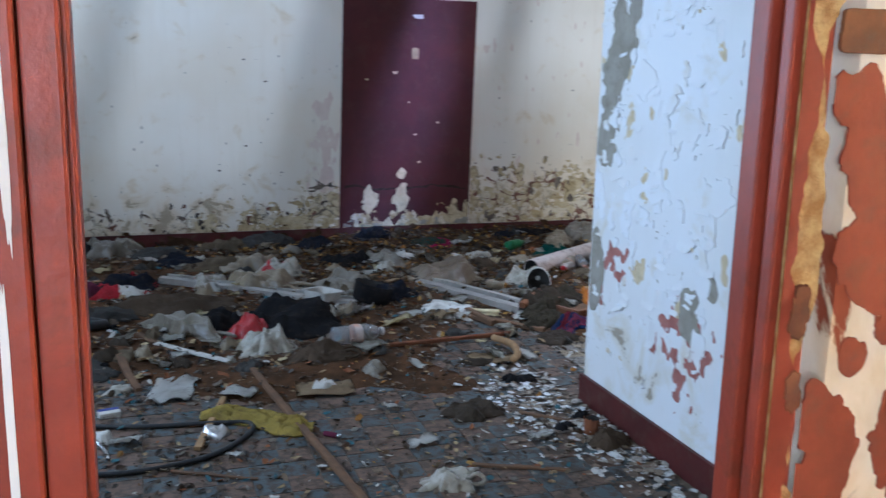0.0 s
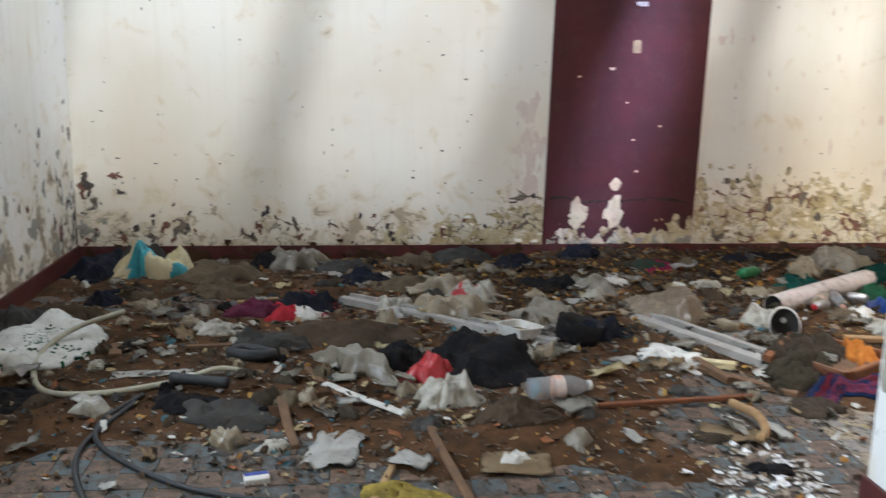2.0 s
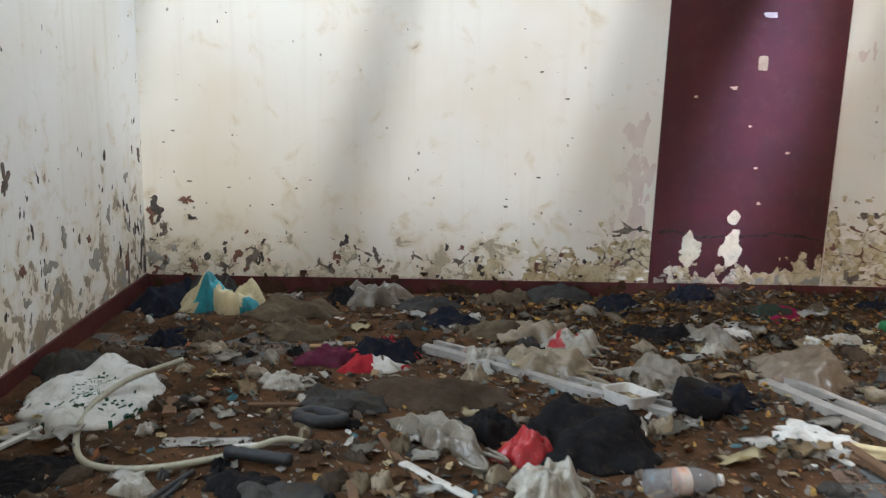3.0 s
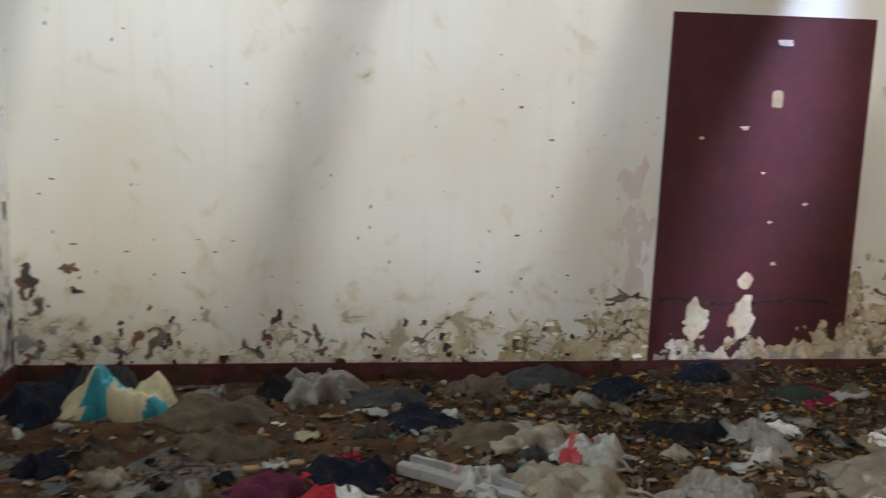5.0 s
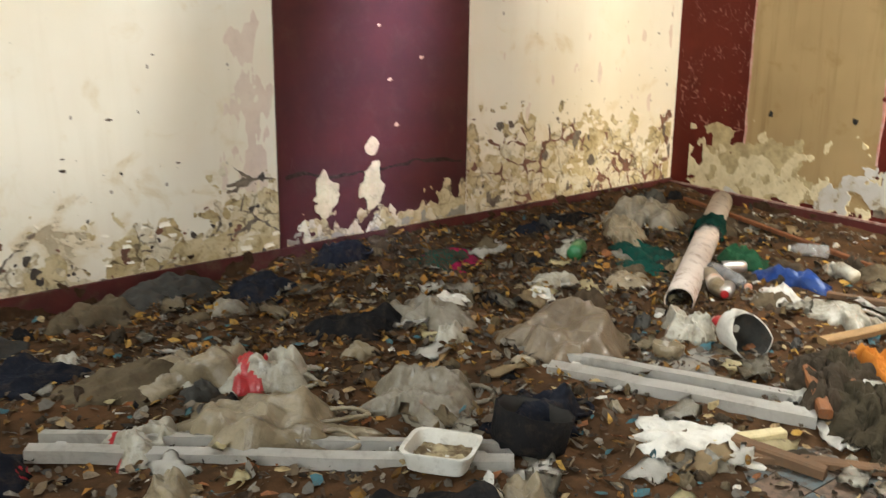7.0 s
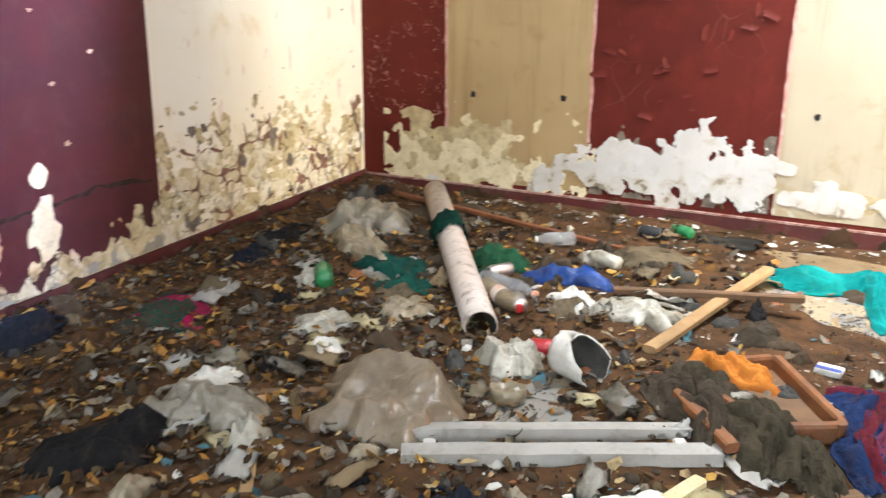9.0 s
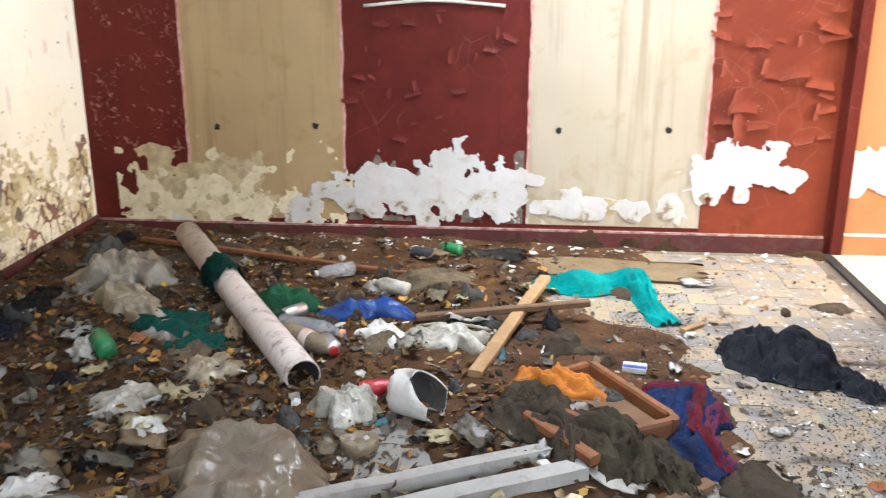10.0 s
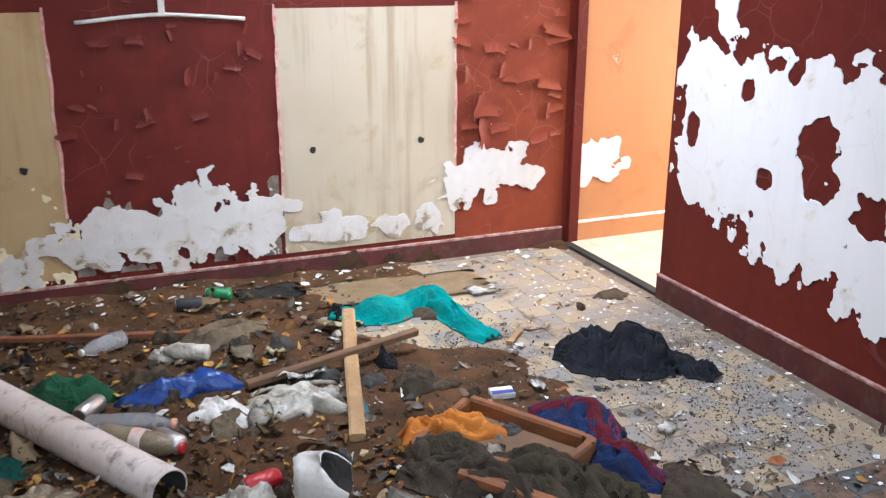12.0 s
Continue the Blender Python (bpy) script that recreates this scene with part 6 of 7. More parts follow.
    (-1.80, -3.42, 0.12, 0.08, 0.04, 0, 87, WHITE_FILM, "crumpled_paper", "white crumpled tissue on tiles", "paper", 6),
    (-1.86, -3.96, 0.09, 0.10, 0.05, 0, 88, PAPER, "crumpled_paper", "white crumpled tissue on tiles", "paper", 7),
    (-1.42, -4.02, 0.10, 0.10, 0.06, 0, 89, ALU, "crumpled_foil", "crumpled silver foil on tiles", "foil", 8),
    (1.36, -0.34, 0.16, 0.14, 0.08, 0, 90, NAVY_CLOTH, "dark_bag", "black plastic scrap by the baseboard", "bag", 6),
    (1.62, -0.30, 0.36, 0.14, 0.08, 0, 91, BLACK_CLOTH, "dark_bag", "black plastic bag by the baseboard", "bag", 6),
    (1.30, -0.72, 0.16, 0.12, 0.05, 20, 92, WHITE_FILM, "crumpled_paper", "white crumpled paper on leaves", "paper", 6),
    (2.42, -0.30, 0.22, 0.16, 0.11, 0, 93, GREY_CLOTH, "grey_cloth", "grey-green cloth in the corner", "cloth", 6),
]
for x, y, w, d, h, turn, seed, m, name, label, cat, folds in SOFT:
    two = {"red_white_bag": [RED_FILM], "red_white_cloth": [PAPER], "plaid_cloth": [RED_CLOTH, BLACK_CLOTH], "striped_cloth": [PURPLE_CLOTH, BLUE_FILM], "magenta_cloth": [GREEN_CLOTH, DARK_RAG, DARK_RAG], "tan_rag": [DARK_RAG], "green_rag": [YELLOW_CLOTH, GREEN_CLOTH]}.get(name)
    ob = heap(name, x, y, w * 1.15, d * 1.15, h * 0.72, turn, seed, m, label, cat, folds, m is PAPER, mats=two)
    if cat == "bag":
        for side in (-1, 1):
            bm = bmesh.new()
            k = 0.5 * w
            bm_tube(bm, smooth_line([(k * 0.7, side * 0.1 * d, 0.02), (k * 1.05, side * 0.12 * d, 0.035), (k * 1.3, side * 0.30 * d, 0.02), (k * 1.05, side * 0.45 * d, 0.016), (k * 0.7, side * 0.42 * d, 0.015)], 5), 0.008, 6, 0.2)
            part("bag_handle", bm, m, ob, "limp twisted handle", True)

# ---- scraps: crumpled paper, plastic and rag pieces ----
rnd = random.Random(99)
SCRAPS = [(PAPER, "paper_scrap", "crumpled dirty white paper scrap", "paper"), (WHITE_FILM, "plastic_scrap", "crumpled whitish plastic scrap", "plastic"), (BEIGE_FILM, "plastic_scrap", "crumpled beige plastic scrap", "plastic"), (DARK_RAG, "rag_scrap", "small dark brown rag scrap", "rag"), (BROWN_CLOTH, "rag_scrap", "small brown rag scrap", "rag"),
          (CREAM_PAPER, "paper_scrap", "crumpled cream paper scrap", "paper"), (GREY_FILM, "plastic_scrap", "crumpled grey plastic scrap", "plastic"), (BLACK_CLOTH, "rag_scrap", "small black rag scrap", "rag"), (CARD, "card_scrap", "crushed brown card scrap", "card"), (GREY_CLOTH, "rag_scrap", "small grey rag scrap", "rag"), (DARK_RAG, "rag_scrap", "small dark brown rag scrap", "rag"), (KHAKI_CLOTH, "rag_scrap", "small khaki rag scrap", "rag")]
k = 0
while k < 520:
    x, y = rnd.uniform(-3.3, 2.7), rnd.uniform(-4.5 if k % 5 == 0 else -3.5, -0.12)
    if not inside(x, y) or (x > 1.6 and y < -2.6) or (x > 0.4 and y < -3.0):
        continue
    m, name, label, cat = SCRAPS[min(len(SCRAPS) - 1, int(rnd.random() ** 1.15 * len(SCRAPS)))]
    w = 0.035 + 0.13 * rnd.random() ** 1.8
    if m in (PAPER, CARD, CREAM_PAPER) or (m in (WHITE_FILM, BEIGE_FILM, GREY_FILM) and k % 2):
        sheet(name, x, y, w * 1.1, w * rnd.uniform(0.45, 0.9), rnd.uniform(0, 360), 600 + k, m, label.replace("crumpled", "torn") + " in the rubbish", cat, 0.12 * w, 0.5, 0.01, (rnd.uniform(-16, 16), rnd.uniform(-16, 16)))
    else:
        heap(name, x, y, w, w * rnd.uniform(0.5, 0.9), w * rnd.uniform(0.2, 0.45), rnd.uniform(0, 360), 600 + k, m, label + " in the rubbish", cat, rnd.uniform(3, 7), m in (PAPER, CARD))
    k += 1

# ---- printed bag and sack ----
heap("printed_bag", -2.83, -0.54, 0.56, 0.32, 0.26, -4, 201, CREAM_PAPER, "pale plastic bag with turquoise print, standing", "bag", 3, mats=[TEAL_FILM])
heap("woven_sack", -3.07, -2.12, 0.60, 0.92, 0.10, 4, 207, SACK, "white woven sack with faded green print, spread out", "sack", 3.4, mats=[SACK, SACK, GREEN_BRIGHT, SACK], tall=0.7)

# ---- flat pieces: x, y, width, depth, turn, material, name, label ----
FLAT = [(-1.57, -3.46, 0.20, 0.34, -12, PAPER, "paper_sheet", "white torn paper sheet lying on tiles"), (-2.42, -2.68, 0.36, 0.10, 4, PAPER, "paper_strip", "white torn paper strip in the rubbish"), (2.58, -2.92, 0.34, 0.90, -4, CARD, "cardboard_sheet", "flat tan cardboard sheet on the floor"),
        (0.94, -1.25, 0.13, 0.20, -4, CREAM_PAPER, "yellow_paper", "cream-yellow paper lying on leaves"), (0.56, -2.72, 0.13, 0.22, -50, PAPER, "white_paper", "stiff white paper at the end of a fitting"), (0.32, -2.62, 0.16, 0.16, 20, CREAM_PAPER, "yellow_paper", "cream torn paper on soil"),
        (0.75, -2.19, 0.09, 0.12, 20, CREAM_PAPER, "snack_wrapper", "yellow printed snack wrapper on soil"), (2.66, -2.3, 0.2, 0.3, 0, GREY_CLOTH, "slate_piece", "broken grey slate piece by the wall"), (0.06, -3.42, 0.26, 0.16, -20, CARD, "board_scrap", "thin brown board scrap on tiles"),
        ] + [(1.42, -0.62, 0.16, 0.10, 0, PAPER, "paper_scrap", "white paper scrap on leaves"), (-0.12, -2.52, 0.14, 0.10, 10, PAPER, "paper_scrap", "white paper scrap among wood pieces"), (-0.62, -4.35, 0.13, 0.07, 10, PAPER, "paper_scrap", "pale blue-white scrap on tiles"), (-3.3, -2.55, 0.3, 0.2, 15, PAPER, "paper_sheet", "white torn paper beside the wall"), (-2.62, -3.02, 0.12, 0.08, 0, PAPER, "paper_scrap", "white paper scrap on tiles"), (-1.28, -3.6, 0.12, 0.16, 60, PAPER, "paper_scrap", "grey-white paper scrap on tiles"), (2.4, -3.3, 0.10, 0.16, 10, PAPER, "paper_scrap", "white paper scrap on worn tiles"), (1.32, -3.02, 0.08, 0.05, 0, PAPER, "paper_scrap", "white paper scrap on worn tiles"), (0.9, -3.3, 0.06, 0.08, 30, PAPER, "paper_scrap", "white paper scrap on worn tiles"), (0.30, -0.86, 0.12, 0.10, 0, PAPER, "paper_scrap", "white paper scrap on leaves"), (-0.1, -1.42, 0.16, 0.10, 20, PAPER, "paper_scrap", "white paper scrap on leaves"), (0.02, -1.3, 0.14, 0.12, -20, CREAM_PAPER, "paper_scrap", "cream paper scrap on leaves"), (1.12, -0.84, 0.10, 0.08, 0, CREAM_PAPER, "paper_scrap", "cream paper scrap on leaves"), (-0.4, -2.34, 0.16, 0.10, 0, PAPER, "paper_scrap", "white paper scrap in rubbish"), (-0.12, -4.42, 0.12, 0.06, 20, PAPER, "paper_scrap", "white paper scrap among paint chips")]
for i, (x, y, w, d, turn, m, name, label) in enumerate(FLAT):
    sheet(name, x, y, w, d, turn, 300 + i, m, label, "paper" if m in (PAPER, CREAM_PAPER) else "board", 0.012 if w < 0.3 else 0.006, 0.3 if w < 0.3 else 0.08)


# ---- cigarette box, cup, bowl, bottles and cans ----
def pack(x, y, turn):
    ob = root("cigarette_box", x, y, turn, "small blue and white printed cardboard box on tiles", "box")
    bm = bmesh.new()
    bm_box(bm, -0.045, -0.03, 0, 0.045, 0.03, 0.024)
    bmesh.ops.bevel(bm, geom=bm.edges[:], offset=0.003, segments=1, affect="EDGES")
    part("carton", bm, PAPER, ob)
    bm = bmesh.new()
    bm_box(bm, -0.043, 0.004, 0.0245, 0.043, 0.028, 0.0258)
    part("print_band", bm, BLUE_INK, ob, "blue printed band")


pack(-1.84, -3.70, 12)
pack(1.32, -2.87, 80)


def pocket_lighter(x, y, turn):
    ob = root("pocket_lighter", x, y, turn, "purple plastic pocket lighter lying on tiles", "lighter")
    bm = bmesh.new()
    bm_lathe(bm, [(0.004, 0), (0.011, 0.002), (0.0115, 0.06), (0.010, 0.062)], 12)
    o = part("lighter_body", bm, PURPLE_CLOTH, ob, smooth=True)
    o.location.z = 0.012
    bm = bmesh.new()
    bm_lathe(bm, [(0.009, 0.062), (0.010, 0.064), (0.010, 0.078), (0.006, 0.08)], 10)
    o = part("lighter_cap", bm, CHROME, ob, "dull metal cap", True)
    o.location.z = 0.012


pocket_lighter(-0.99, -4.16, -40)


def vessel(name, x, y, turn, r, ln, mat, label, cat, tilt=0, cut=0.0):
    ob = root(name, x, y, turn, label, cat, z=rest(x, y) + (r if tilt < 45 else 0.0), tilt=-tilt)
    bm = bmesh.new()
    segs = 24
    prof = [(r * 0.2, 0.004), (r * 0.9, 0), (r, 0.02), (r * 1.02, ln * 0.5), (r * 1.05, ln), (r * 0.98, ln), (r * 0.95, ln * 0.5), (r * 0.86, 0.03), (r * 0.2, 0.028)]
    rows = []
    for q, t in prof:
        rows.append([bm.verts.new((t - (cut * ln * max(0, math.sin(2 * math.pi * j / segs)) if t > ln * 0.9 else 0) + 0.01 * fn(j * 0.9, t * 9, r * 50), math.cos(2 * math.pi * j / segs) * q, math.sin(2 * math.pi * j / segs) * q)) for j in range(segs)])
    for i in range(len(rows) - 1):
        for j in range(segs):
            f = bm.faces.new((rows[i][j], rows[i][(j + 1) % segs], rows[i + 1][(j + 1) % segs], rows[i + 1][j]))
            f.material_index = 1 if i >= 5 else 0
    bm.faces.new(rows[0][::-1])
    bm.faces.new(rows[-1])
    bmesh.ops.recalc_face_normals(bm, faces=bm.faces[:])
    part("shell", bm, mat, ob, smooth=True)
    return ob


vessel("torn_tub", 0.95, -2.01, -112, 0.08, 0.16, [PAPER, GREY_CLOTH], "torn white plastic tub lying on its side", "tub", 0, 0.6)
def food_box(x, y, turn, w, h):
    """A square plastic food box with rounded corners and a rim, caked with old food."""
    ob = root("food_box", x, y, turn, "square white plastic food box, caked with brown dirt", "box", tilt=6)
    bm = bmesh.new()
    rows = []
    for k, z in ((0.40, 0.0), (0.44, 0.004), (0.50, h), (0.545, h + 0.002), (0.545, h + 0.007), (0.48, h + 0.006), (0.42, 0.02), (0.2, 0.018)):
        rows.append([bm.verts.new((w * k * math.copysign(abs(math.cos(a)) ** 0.35, math.cos(a)), w * k * math.copysign(abs(math.sin(a)) ** 0.35, math.sin(a)), z + 0.004 * fn(a, k * 4, 2.0))) for a in [2 * math.pi * (q + 0.5) / 32 for q in range(32)]])
    for i in range(len(rows) - 1):
        for q in range(32):
            bm.faces.new((rows[i][q], rows[i][(q + 1) % 32], rows[i + 1][(q + 1) % 32], rows[i + 1][q]))
    bm.faces.new(rows[0][::-1])
    bm.faces.new(rows[-1])
    bmesh.ops.recalc_face_normals(bm, faces=bm.faces[:])
    part("box_shell", bm, PAPER, ob)
    bm = bmesh.new()
    grid = [[bm.verts.new((w * 0.40 * (i / 6 - 1), w * 0.40 * (j / 6 - 1), 0.026 + 0.016 * fn(i * 0.5, j * 0.5, 6.0))) for j in range(13)] for i in range(13)]
    for i in range(12):
        for j in range(12):
            bm.faces.new((grid[i][j], grid[i + 1][j], grid[i + 1][j + 1], grid[i][j + 1]))
    part("caked_food", bm, STALE, ob, "brown and cream mouldy crust", True)


STALE = plain("mouldy_crust", (0.46, 0.38, 0.23), (0.10, 0.065, 0.035), 0.9, 14.0, 0.2, dirt=0.3, bumps=0.7)
food_box(-0.60, -2.14, 38, 0.20, 0.055)
vessel("dark_bowl", -0.30, -2.18, 0, 0.12, 0.12, [BLACK_CLOTH, DARK_IN], "blackened plastic bowl standing in rubbish", "bowl", 75)
vessel("plastic_tray", 0.66, -1.93, 20, 0.06, 0.05, [BEIGE_FILM, BEIGE_FILM], "clear beige plastic tray on soil", "tray", 80)
vessel("plastic_tray", 0.60, -1.72, 20, 0.055, 0.03, [BEIGE_FILM, KHAKI_CLOTH], "flat beige plastic lid on soil", "tray", 85)
vessel("rusty_tin", 0.10, -4.45, 40, 0.032, 0.07, [RUST, DARK_IN], "rusty tin among paint chips", "tin", 90)
bottle(-0.72, -3.02, 8, 0.30, 0.052, CLEAR, PAPER, ORANGE_LABEL, 1, "crushed clear plastic bottle with orange label")
bottle(1.56, -1.44, -108, 0.30, 0.042, CLEAR, ORANGE_LABEL, None, 2, "dirty clear plastic bottle, crushed, on soil")
bottle(1.47, -1.49, -128, 0.30, 0.042, BEIGE_FILM, RED_FILM, ORANGE_LABEL, 3, "dirty plastic bottle with orange label on soil")
bottle(1.20, -0.86, 35, 0.24, 0.04, GREEN_PLASTIC, GREEN_PLASTIC, None, 4, "green plastic bottle lying on leaves")
bottle(2.30, -1.62, 120, 0.20, 0.035, CLEAR, PAPER, None, 5, "clear plastic bottle lying on soil")
bottle(2.02, -1.92, 60, 0.20, 0.035, WHITE_FILM, PAPER, None, 6, "white plastic bottle lying on soil")
can(1.30, -1.72, 30, 1, ALU, "crushed silver drinks can on soil")
can(1.76, -1.50, 140, 2, ALU, "silver drinks can lying on soil")
can(2.60, -1.98, 80, 3, BLACK_RUBBER, "dark drinks can lying by the wall")
can(2.66, -2.12, 60, 4, GREEN_PLASTIC, "green drinks can lying by the wall")
can(1.05, -1.98, 100, 5, RED_FILM, "red drinks can beside a torn tub")

# ---- cables and hoses ----
cord("black_cable", [(-2.40, -2.95), (-2.52, -3.2), (-2.44, -3.42), (-2.10, -3.74), (-1.74, -3.88), (-1.40, -3.93), (-1.27, -3.97), (-1.30, -4.10), (-1.5, -4.28), (-1.85, -4.32), (-2.2, -4.12), (-2.42, -3.8), (-2.54, -3.4), (-2.42, -3.0)], 0.011, BLACK_RUBBER, "black electric cable lying in loops on tiles")
cord("cream_hose", [(-2.72, -1.92, 0.12), (-2.92, -2.15, 0.10), (-3.0, -2.45, 0.02), (-2.86, -2.85), (-2.60, -2.97), (-2.30, -2.84), (-2.12, -2.70, 0.02), (-2.0, -2.66)], 0.014, HOSE, "pale cream garden hose lying on rubbish", "hose")
cord("hose_handle", [(-2.30, -2.86, 0.02), (-2.16, -2.88, 0.02), (-2.04, -2.90, 0.02)], 0.026, BLACK_RUBBER, "black rubber grip lying beside a hose", "grip", 6, 0.06)
cord("steel_hose", [(-1.92, -3.84), (-1.92, -3.94), (-1.96, -4.06), (-2.0, -4.15), (-2.09, -4.17), (-2.17, -4.08), (-2.15, -3.98), (-2.05, -3.91), (-1.93, -3.96, 0.018), (-1.86, -4.06), (-1.83, -4.18)], 0.0085, CHROME, "ribbed chrome shower hose lying in a loop on tiles", "hose", 16, 0.12)
cord("curved_moulding", [(0.18, -3.12, 0.01), (0.22, -3.28, 0.02), (0.20, -3.42, 0.01), (0.14, -3.50)], 0.02, WOOD, "short curved piece of pale moulding on tiles", "scrap", 6)
cord("sandal", [(-2.10, -2.40), (-2.0, -2.46), (-1.9, -2.42), (-1.92, -2.36), (-2.04, -2.33), (-2.10, -2.40)], 0.03, BLACK_RUBBER, "black rubber sandal lying in rubbish", "shoe", 6)


# ---- loose small stuff ----
def scatter(name, n, region, size, mat, label, seed, curl=0.3, tilt=0.5, aspect=(0.4, 1.0), lift=0.004):
    rnd = random.Random(seed)
    verts, faces = [], []
    k = 0
    tries = 0
    while k < n and tries < n * 30:
        tries += 1
        x, y, w = region(rnd)
        if x is None or rnd.random() > w:
            continue
        k += 1
        s = size[0] + (size[1] - size[0]) * rnd.random() ** 2.2
        asp = rnd.uniform(*aspect)
        rot = Euler((rnd.gauss(0, tilt), rnd.gauss(0, tilt), rnd.uniform(0, 6.28))).to_matrix()
        m = rnd.randint(5, 7)
        base = len(verts)
        z = rest(x, y) + lift + abs(rnd.gauss(0, 0.4)) * s * tilt
        o = Vector((x, y, z))
        verts.append(tuple(o + rot @ Vector((0, 0, curl * s * rnd.uniform(-0.4, 0.6)))))
        for j in range(m):
            a = 2 * math.pi * j / m
            q = rnd.uniform(0.6, 1.15)
            verts.append(tuple(o + rot @ Vector((math.cos(a) * s * q * 0.5, math.sin(a) * s * q * asp * 0.5, curl * s * rnd.uniform(-0.15, 0.35)))))
        for j in range(m):
            faces.append((base, base + 1 + j, base + 1 + (j + 1) % m))
    me = bpy.data.meshes.new(name)
    me.from_pydata(verts, [], faces)
    me.materials.append(mat)
    return tagged(new(name, me), label, name.replace("_", " "), kind="stuff")


def box_region(x0, y0, x1, y1, weight):
    def pick(rnd):
        x, y = rnd.uniform(x0, x1), rnd.uniform(y0, y1)
        return (x, y, weight(x, y)) if inside(x, y) else (None, None, 0)
    return pick


def near(x, y, spots):
    return min(1.0, sum(k * math.exp(-((x - cx) / rx) ** 2 - ((y - cy) / ry) ** 2) for cx, cy, rx, ry, k in spots))


scatter("dead_leaves", 8500, box_region(-1.6, -2.6, 2.9, -0.03, lambda x, y: min(1, 0.12 + near(x, y, [(1.0, -0.8, 1.3, 0.8, 1), (0.2, -0.5, 1.6, 0.6, 0.8), (0.4, -1.6, 0.8, 0.7, 0.5)]))), (0.015, 0.075), LEAVES, "brown dead leaves and litter over the soil", 11, 0.55, 0.4, (0.25, 0.75))
scatter("dead_leaves", 2200, box_region(-3.4, -4.6, 2.9, -0.1, lambda x, y: 0.06 if x > 0.7 and y < -2.6 else 0.5), (0.015, 0.06), LEAVES, "brown dead leaves and litter on the floor", 12, 0.4, 0.35, (0.4, 0.9))
scatter("paint_chips", 1100, box_region(-0.3, -5.2, 0.24, -3.4, lambda x, y: near(x, y, [(0.12, -4.1, 0.25, 0.45, 1), (0.2, -4.7, 0.2, 0.8, 0.6)])), (0.015, 0.07), CHIPS, "white flakes of paint fallen from the wall", 13, 0.12, 0.16)
scatter("paint_chips", 1900, box_region(0.3, -4.03, 2.9, -2.6, lambda x, y: near(x, y, [(1.2, -3.95, 1.1, 0.35, 1), (2.2, -3.9, 0.6, 0.3, 0.8), (1.0, -3.4, 0.8, 0.4, 0.35), (2.4, -3.3, 0.6, 0.6, 0.15)])), (0.004, 0.030), CHIPS, "white flakes of paint fallen from the wall", 14, 0.12, 0.16)
scatter("paint_chips", 300, box_region(2.0, -4.0, 2.93, -0.2, lambda x, y: 1.0 if x > 2.75 else 0.1), (0.012, 0.07), CHIPS, "white flakes of paint along the wall", 15, 0.12, 0.2)
scatter("small_litter", 5200, box_region(-3.4, -3.6, 2.2, -0.05, lambda x, y: 0.25 + near(x, y, [(-1.2, -2.3, 1.6, 1.0, 0.8), (0.9, -1.9, 0.8, 0.6, 0.5), (-0.5, -1.0, 1.5, 0.6, 0.6)])), (0.012, 0.075), LITTER, "small scraps of paper, plastic and card", 16, 0.35, 0.35, (0.25, 0.9))
scatter("small_litter", 4200, box_region(-3.2, -5.4, 0.2, -3.0, lambda x, y: 0.25 + 0.75 * max(0, fn(x * 2, y * 2, 4.4, 3) + 0.3)), (0.006, 0.05), LITTER, "small scraps of paper, plastic and card", 17, 0.3, 0.25, (0.25, 0.9))
scatter("dirt_crumbs", 9000, box_region(-3.4, -5.4, 2.9, -0.05, lambda x, y: 0.1 if x > 0.7 and y < -2.7 else 0.8), (0.006, 0.035), RUBBLE, "crumbs of earth and rubble on the floor", 18, 0.6, 0.5, (0.6, 1.0))
scatter("charred_crumbs", 9000, box_region(0.3, -4.02, 2.5, -2.6, lambda x, y: near(x, y, [(0.85, -3.66, 0.35, 0.24, 1), (1.18, -3.62, 0.22, 0.14, 1), (1.6, -2.95, 0.45, 0.14, 0.8), (1.35, -3.86, 0.3, 0.10, 0.7), (2.15, -3.12, 0.2, 0.08, 0.5), (0.6, -3.3, 0.2, 0.2, 0.5), (1.2, -3.25, 0.5, 0.3, 0.25)])), (0.002, 0.013), CHAR, "dark charred crumbs on the floor", 19, 0.5, 0.4, (0.4, 1.0))

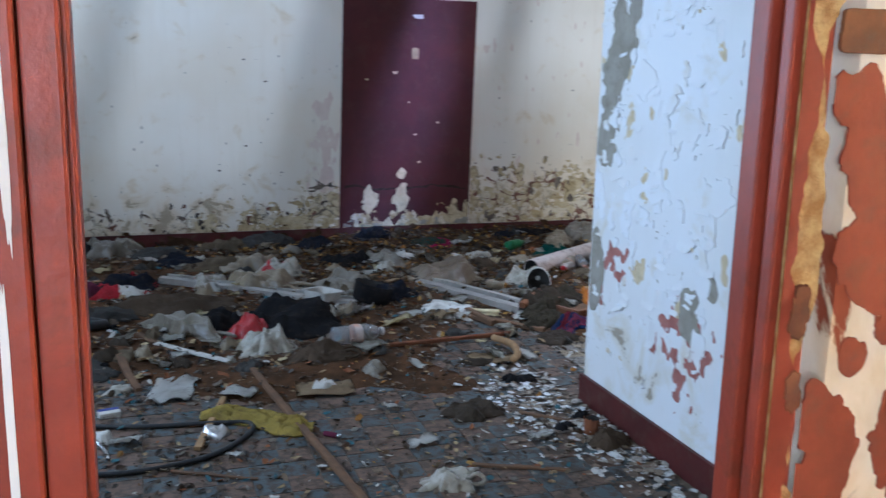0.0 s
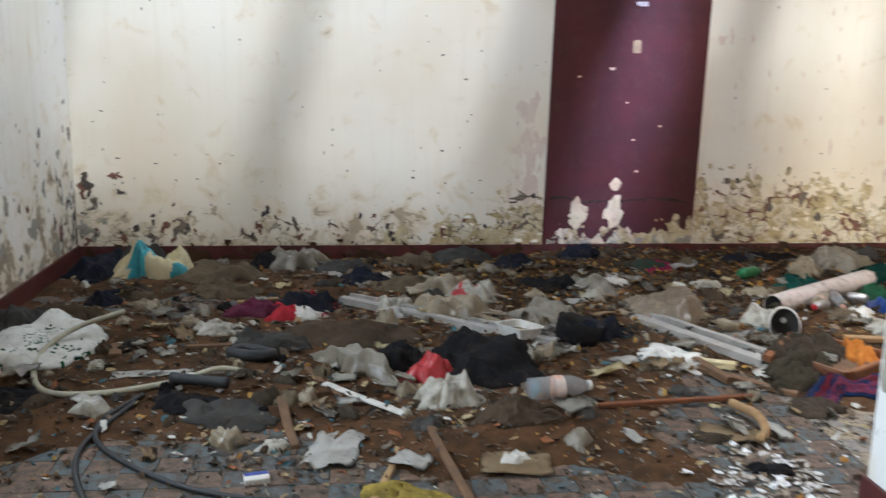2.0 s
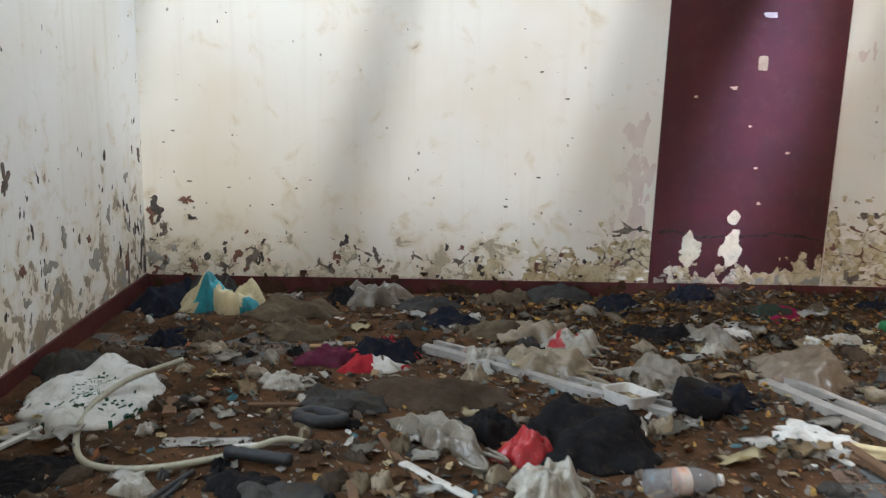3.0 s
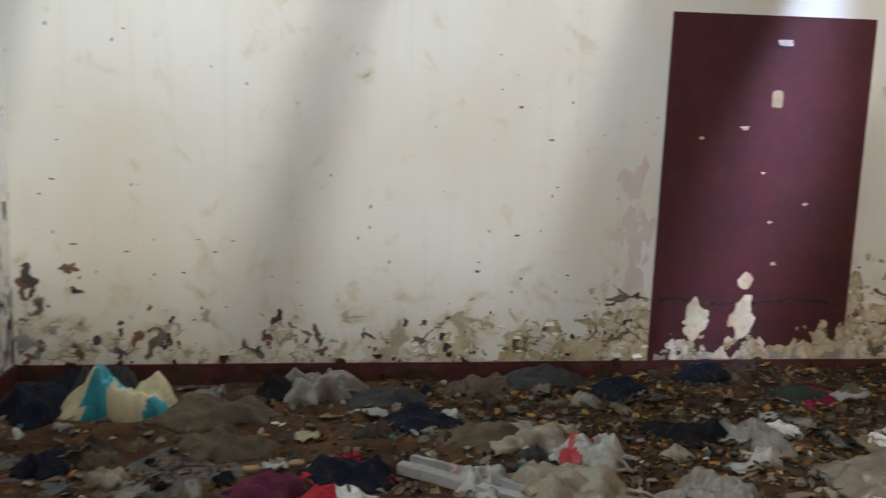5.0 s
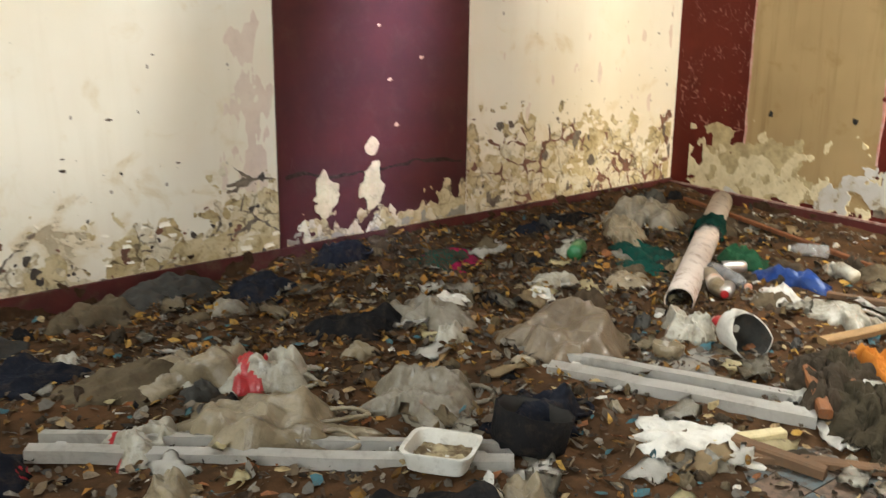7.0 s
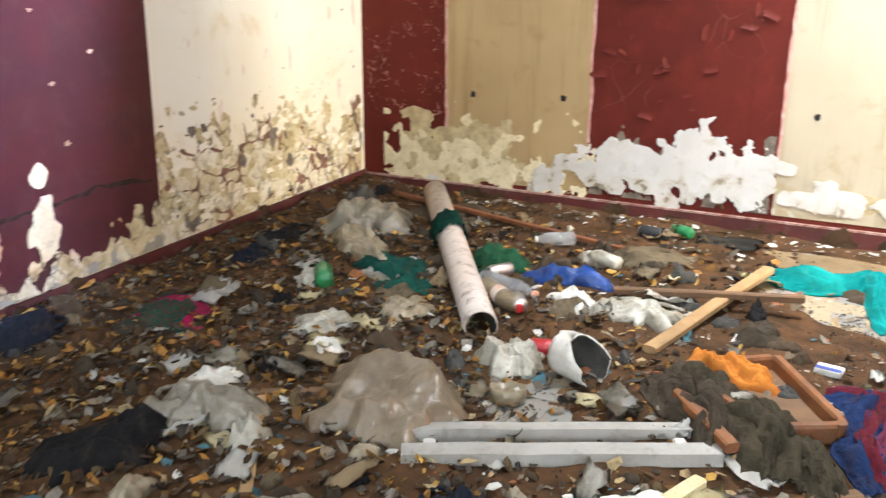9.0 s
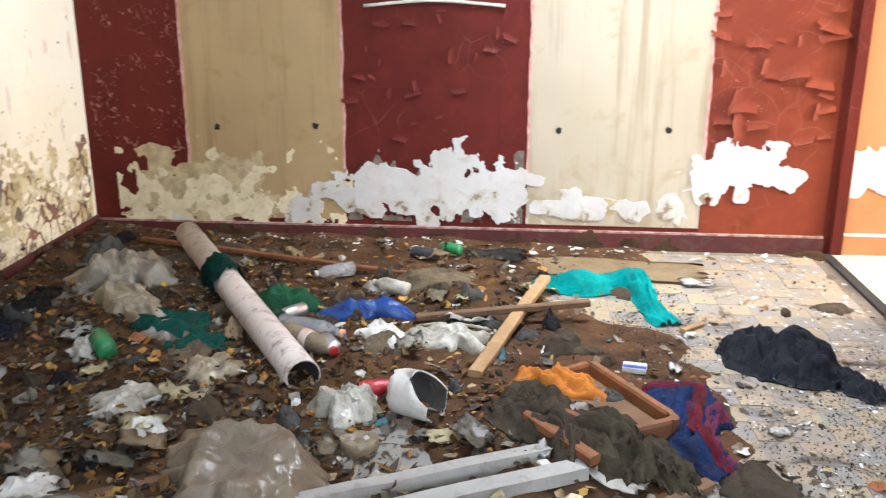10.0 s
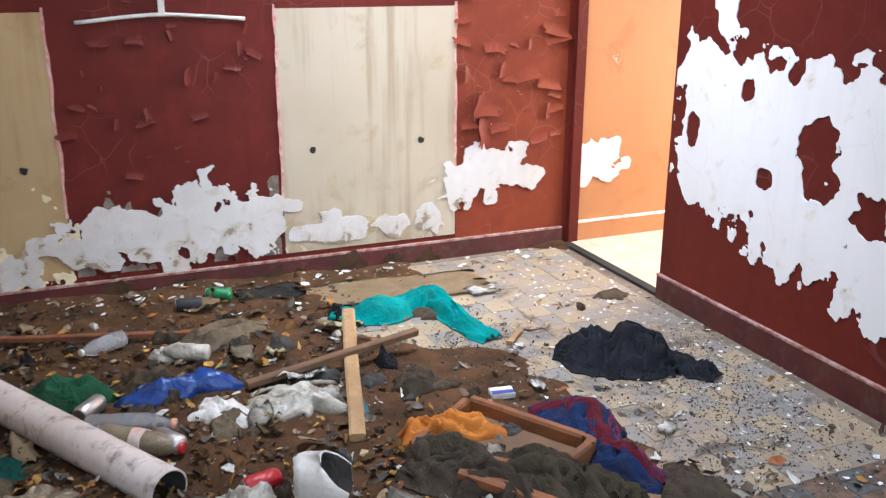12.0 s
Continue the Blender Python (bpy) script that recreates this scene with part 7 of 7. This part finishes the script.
# ---- soil sheet ----
bm = bmesh.new()
step = 0.035
nx, ny = int((XR - XL) / step), int(5.9 / step)
grid = [[bm.verts.new((XL + 0.01 + i * step, -5.9 + j * step - 0.01, ground(XL + 0.01 + i * step, -5.9 + j * step - 0.01))) for j in range(ny + 1)] for i in range(nx + 1)]
for i in range(nx):
    for j in range(ny):
        x, y = XL + (i + 0.5) * step, -5.9 + (j + 0.5) * step
        if y < YN + 0.02 and x > XP - 0.04:
            continue
        q = (grid[i][j], grid[i + 1][j], grid[i + 1][j + 1], grid[i][j + 1])
        if max(v.co.z for v in q) > -0.004:
            bm.faces.new(q)
bmesh.ops.delete(bm, geom=[v for v in bm.verts if not v.link_faces], context="VERTS")
thing("soil", bm, SOIL, "brown soil and dust spread over the floor", "soil", kind="stuff", smooth=True)

# ---- floor tiles ----
PITCH = 0.128


def tile_mesh(mat):
    bm = bmesh.new()
    h = PITCH / 2 - 0.0015
    bm_box(bm, -h, -h, -0.004, h, h, 0.0)
    for v in bm.verts:
        if v.co.z > -0.001:
            v.co.x *= 0.985
            v.co.y *= 0.985
    return mesh_of("tile", bm, mat)


TILES = [tile_mesh(TILE_BLUE), tile_mesh(TILE_PINK)]
floor_ob = bpy.data.objects["floor"]
rnd = random.Random(77)
rest_bm = [bmesh.new() for _ in range(4)]
for i in range(int((XR - XL) / PITCH)):
    for j in range(int(6.6 / PITCH)):
        x, y = XL + (i + 0.5) * PITCH, -0.02 - (j + 0.5) * PITCH
        if (y < YN + PITCH / 2 and x > XP - PITCH / 2) or ground(x, y) > 0.03:
            continue
        k = (i + j) % 2 if rnd.random() > 0.06 else rnd.randint(0, 1)
        z = 0.004 + rnd.uniform(-0.0015, 0.0015)
        if (-1.1 < x < 0.2 and -4.7 < y < -3.3) or (-2.3 < x < -1.1 and -4.5 < y < -3.5):
            ob = new("tile", TILES[k])
            ob.parent = floor_ob
            ob.matrix_world = pose(x, y, z, rnd.uniform(-0.4, 0.4), rnd.uniform(-0.4, 0.4), rnd.uniform(-0.6, 0.6))
        else:
            h = PITCH / 2 - (0.0006 if x > 0.5 else 0.0015)
            bm_box(rest_bm[k + (2 if x > 0.5 else 0)], x - h, y - h, 0, x + h, y + h, z)
for b, m in zip(rest_bm, (TILE_BLUE, TILE_PINK, TILE_GREY, TILE_YELLOW)):
    o = part("floor_tiles", b, m, floor_ob, "worn square cement tiles")
    o["kind"] = "stuff"
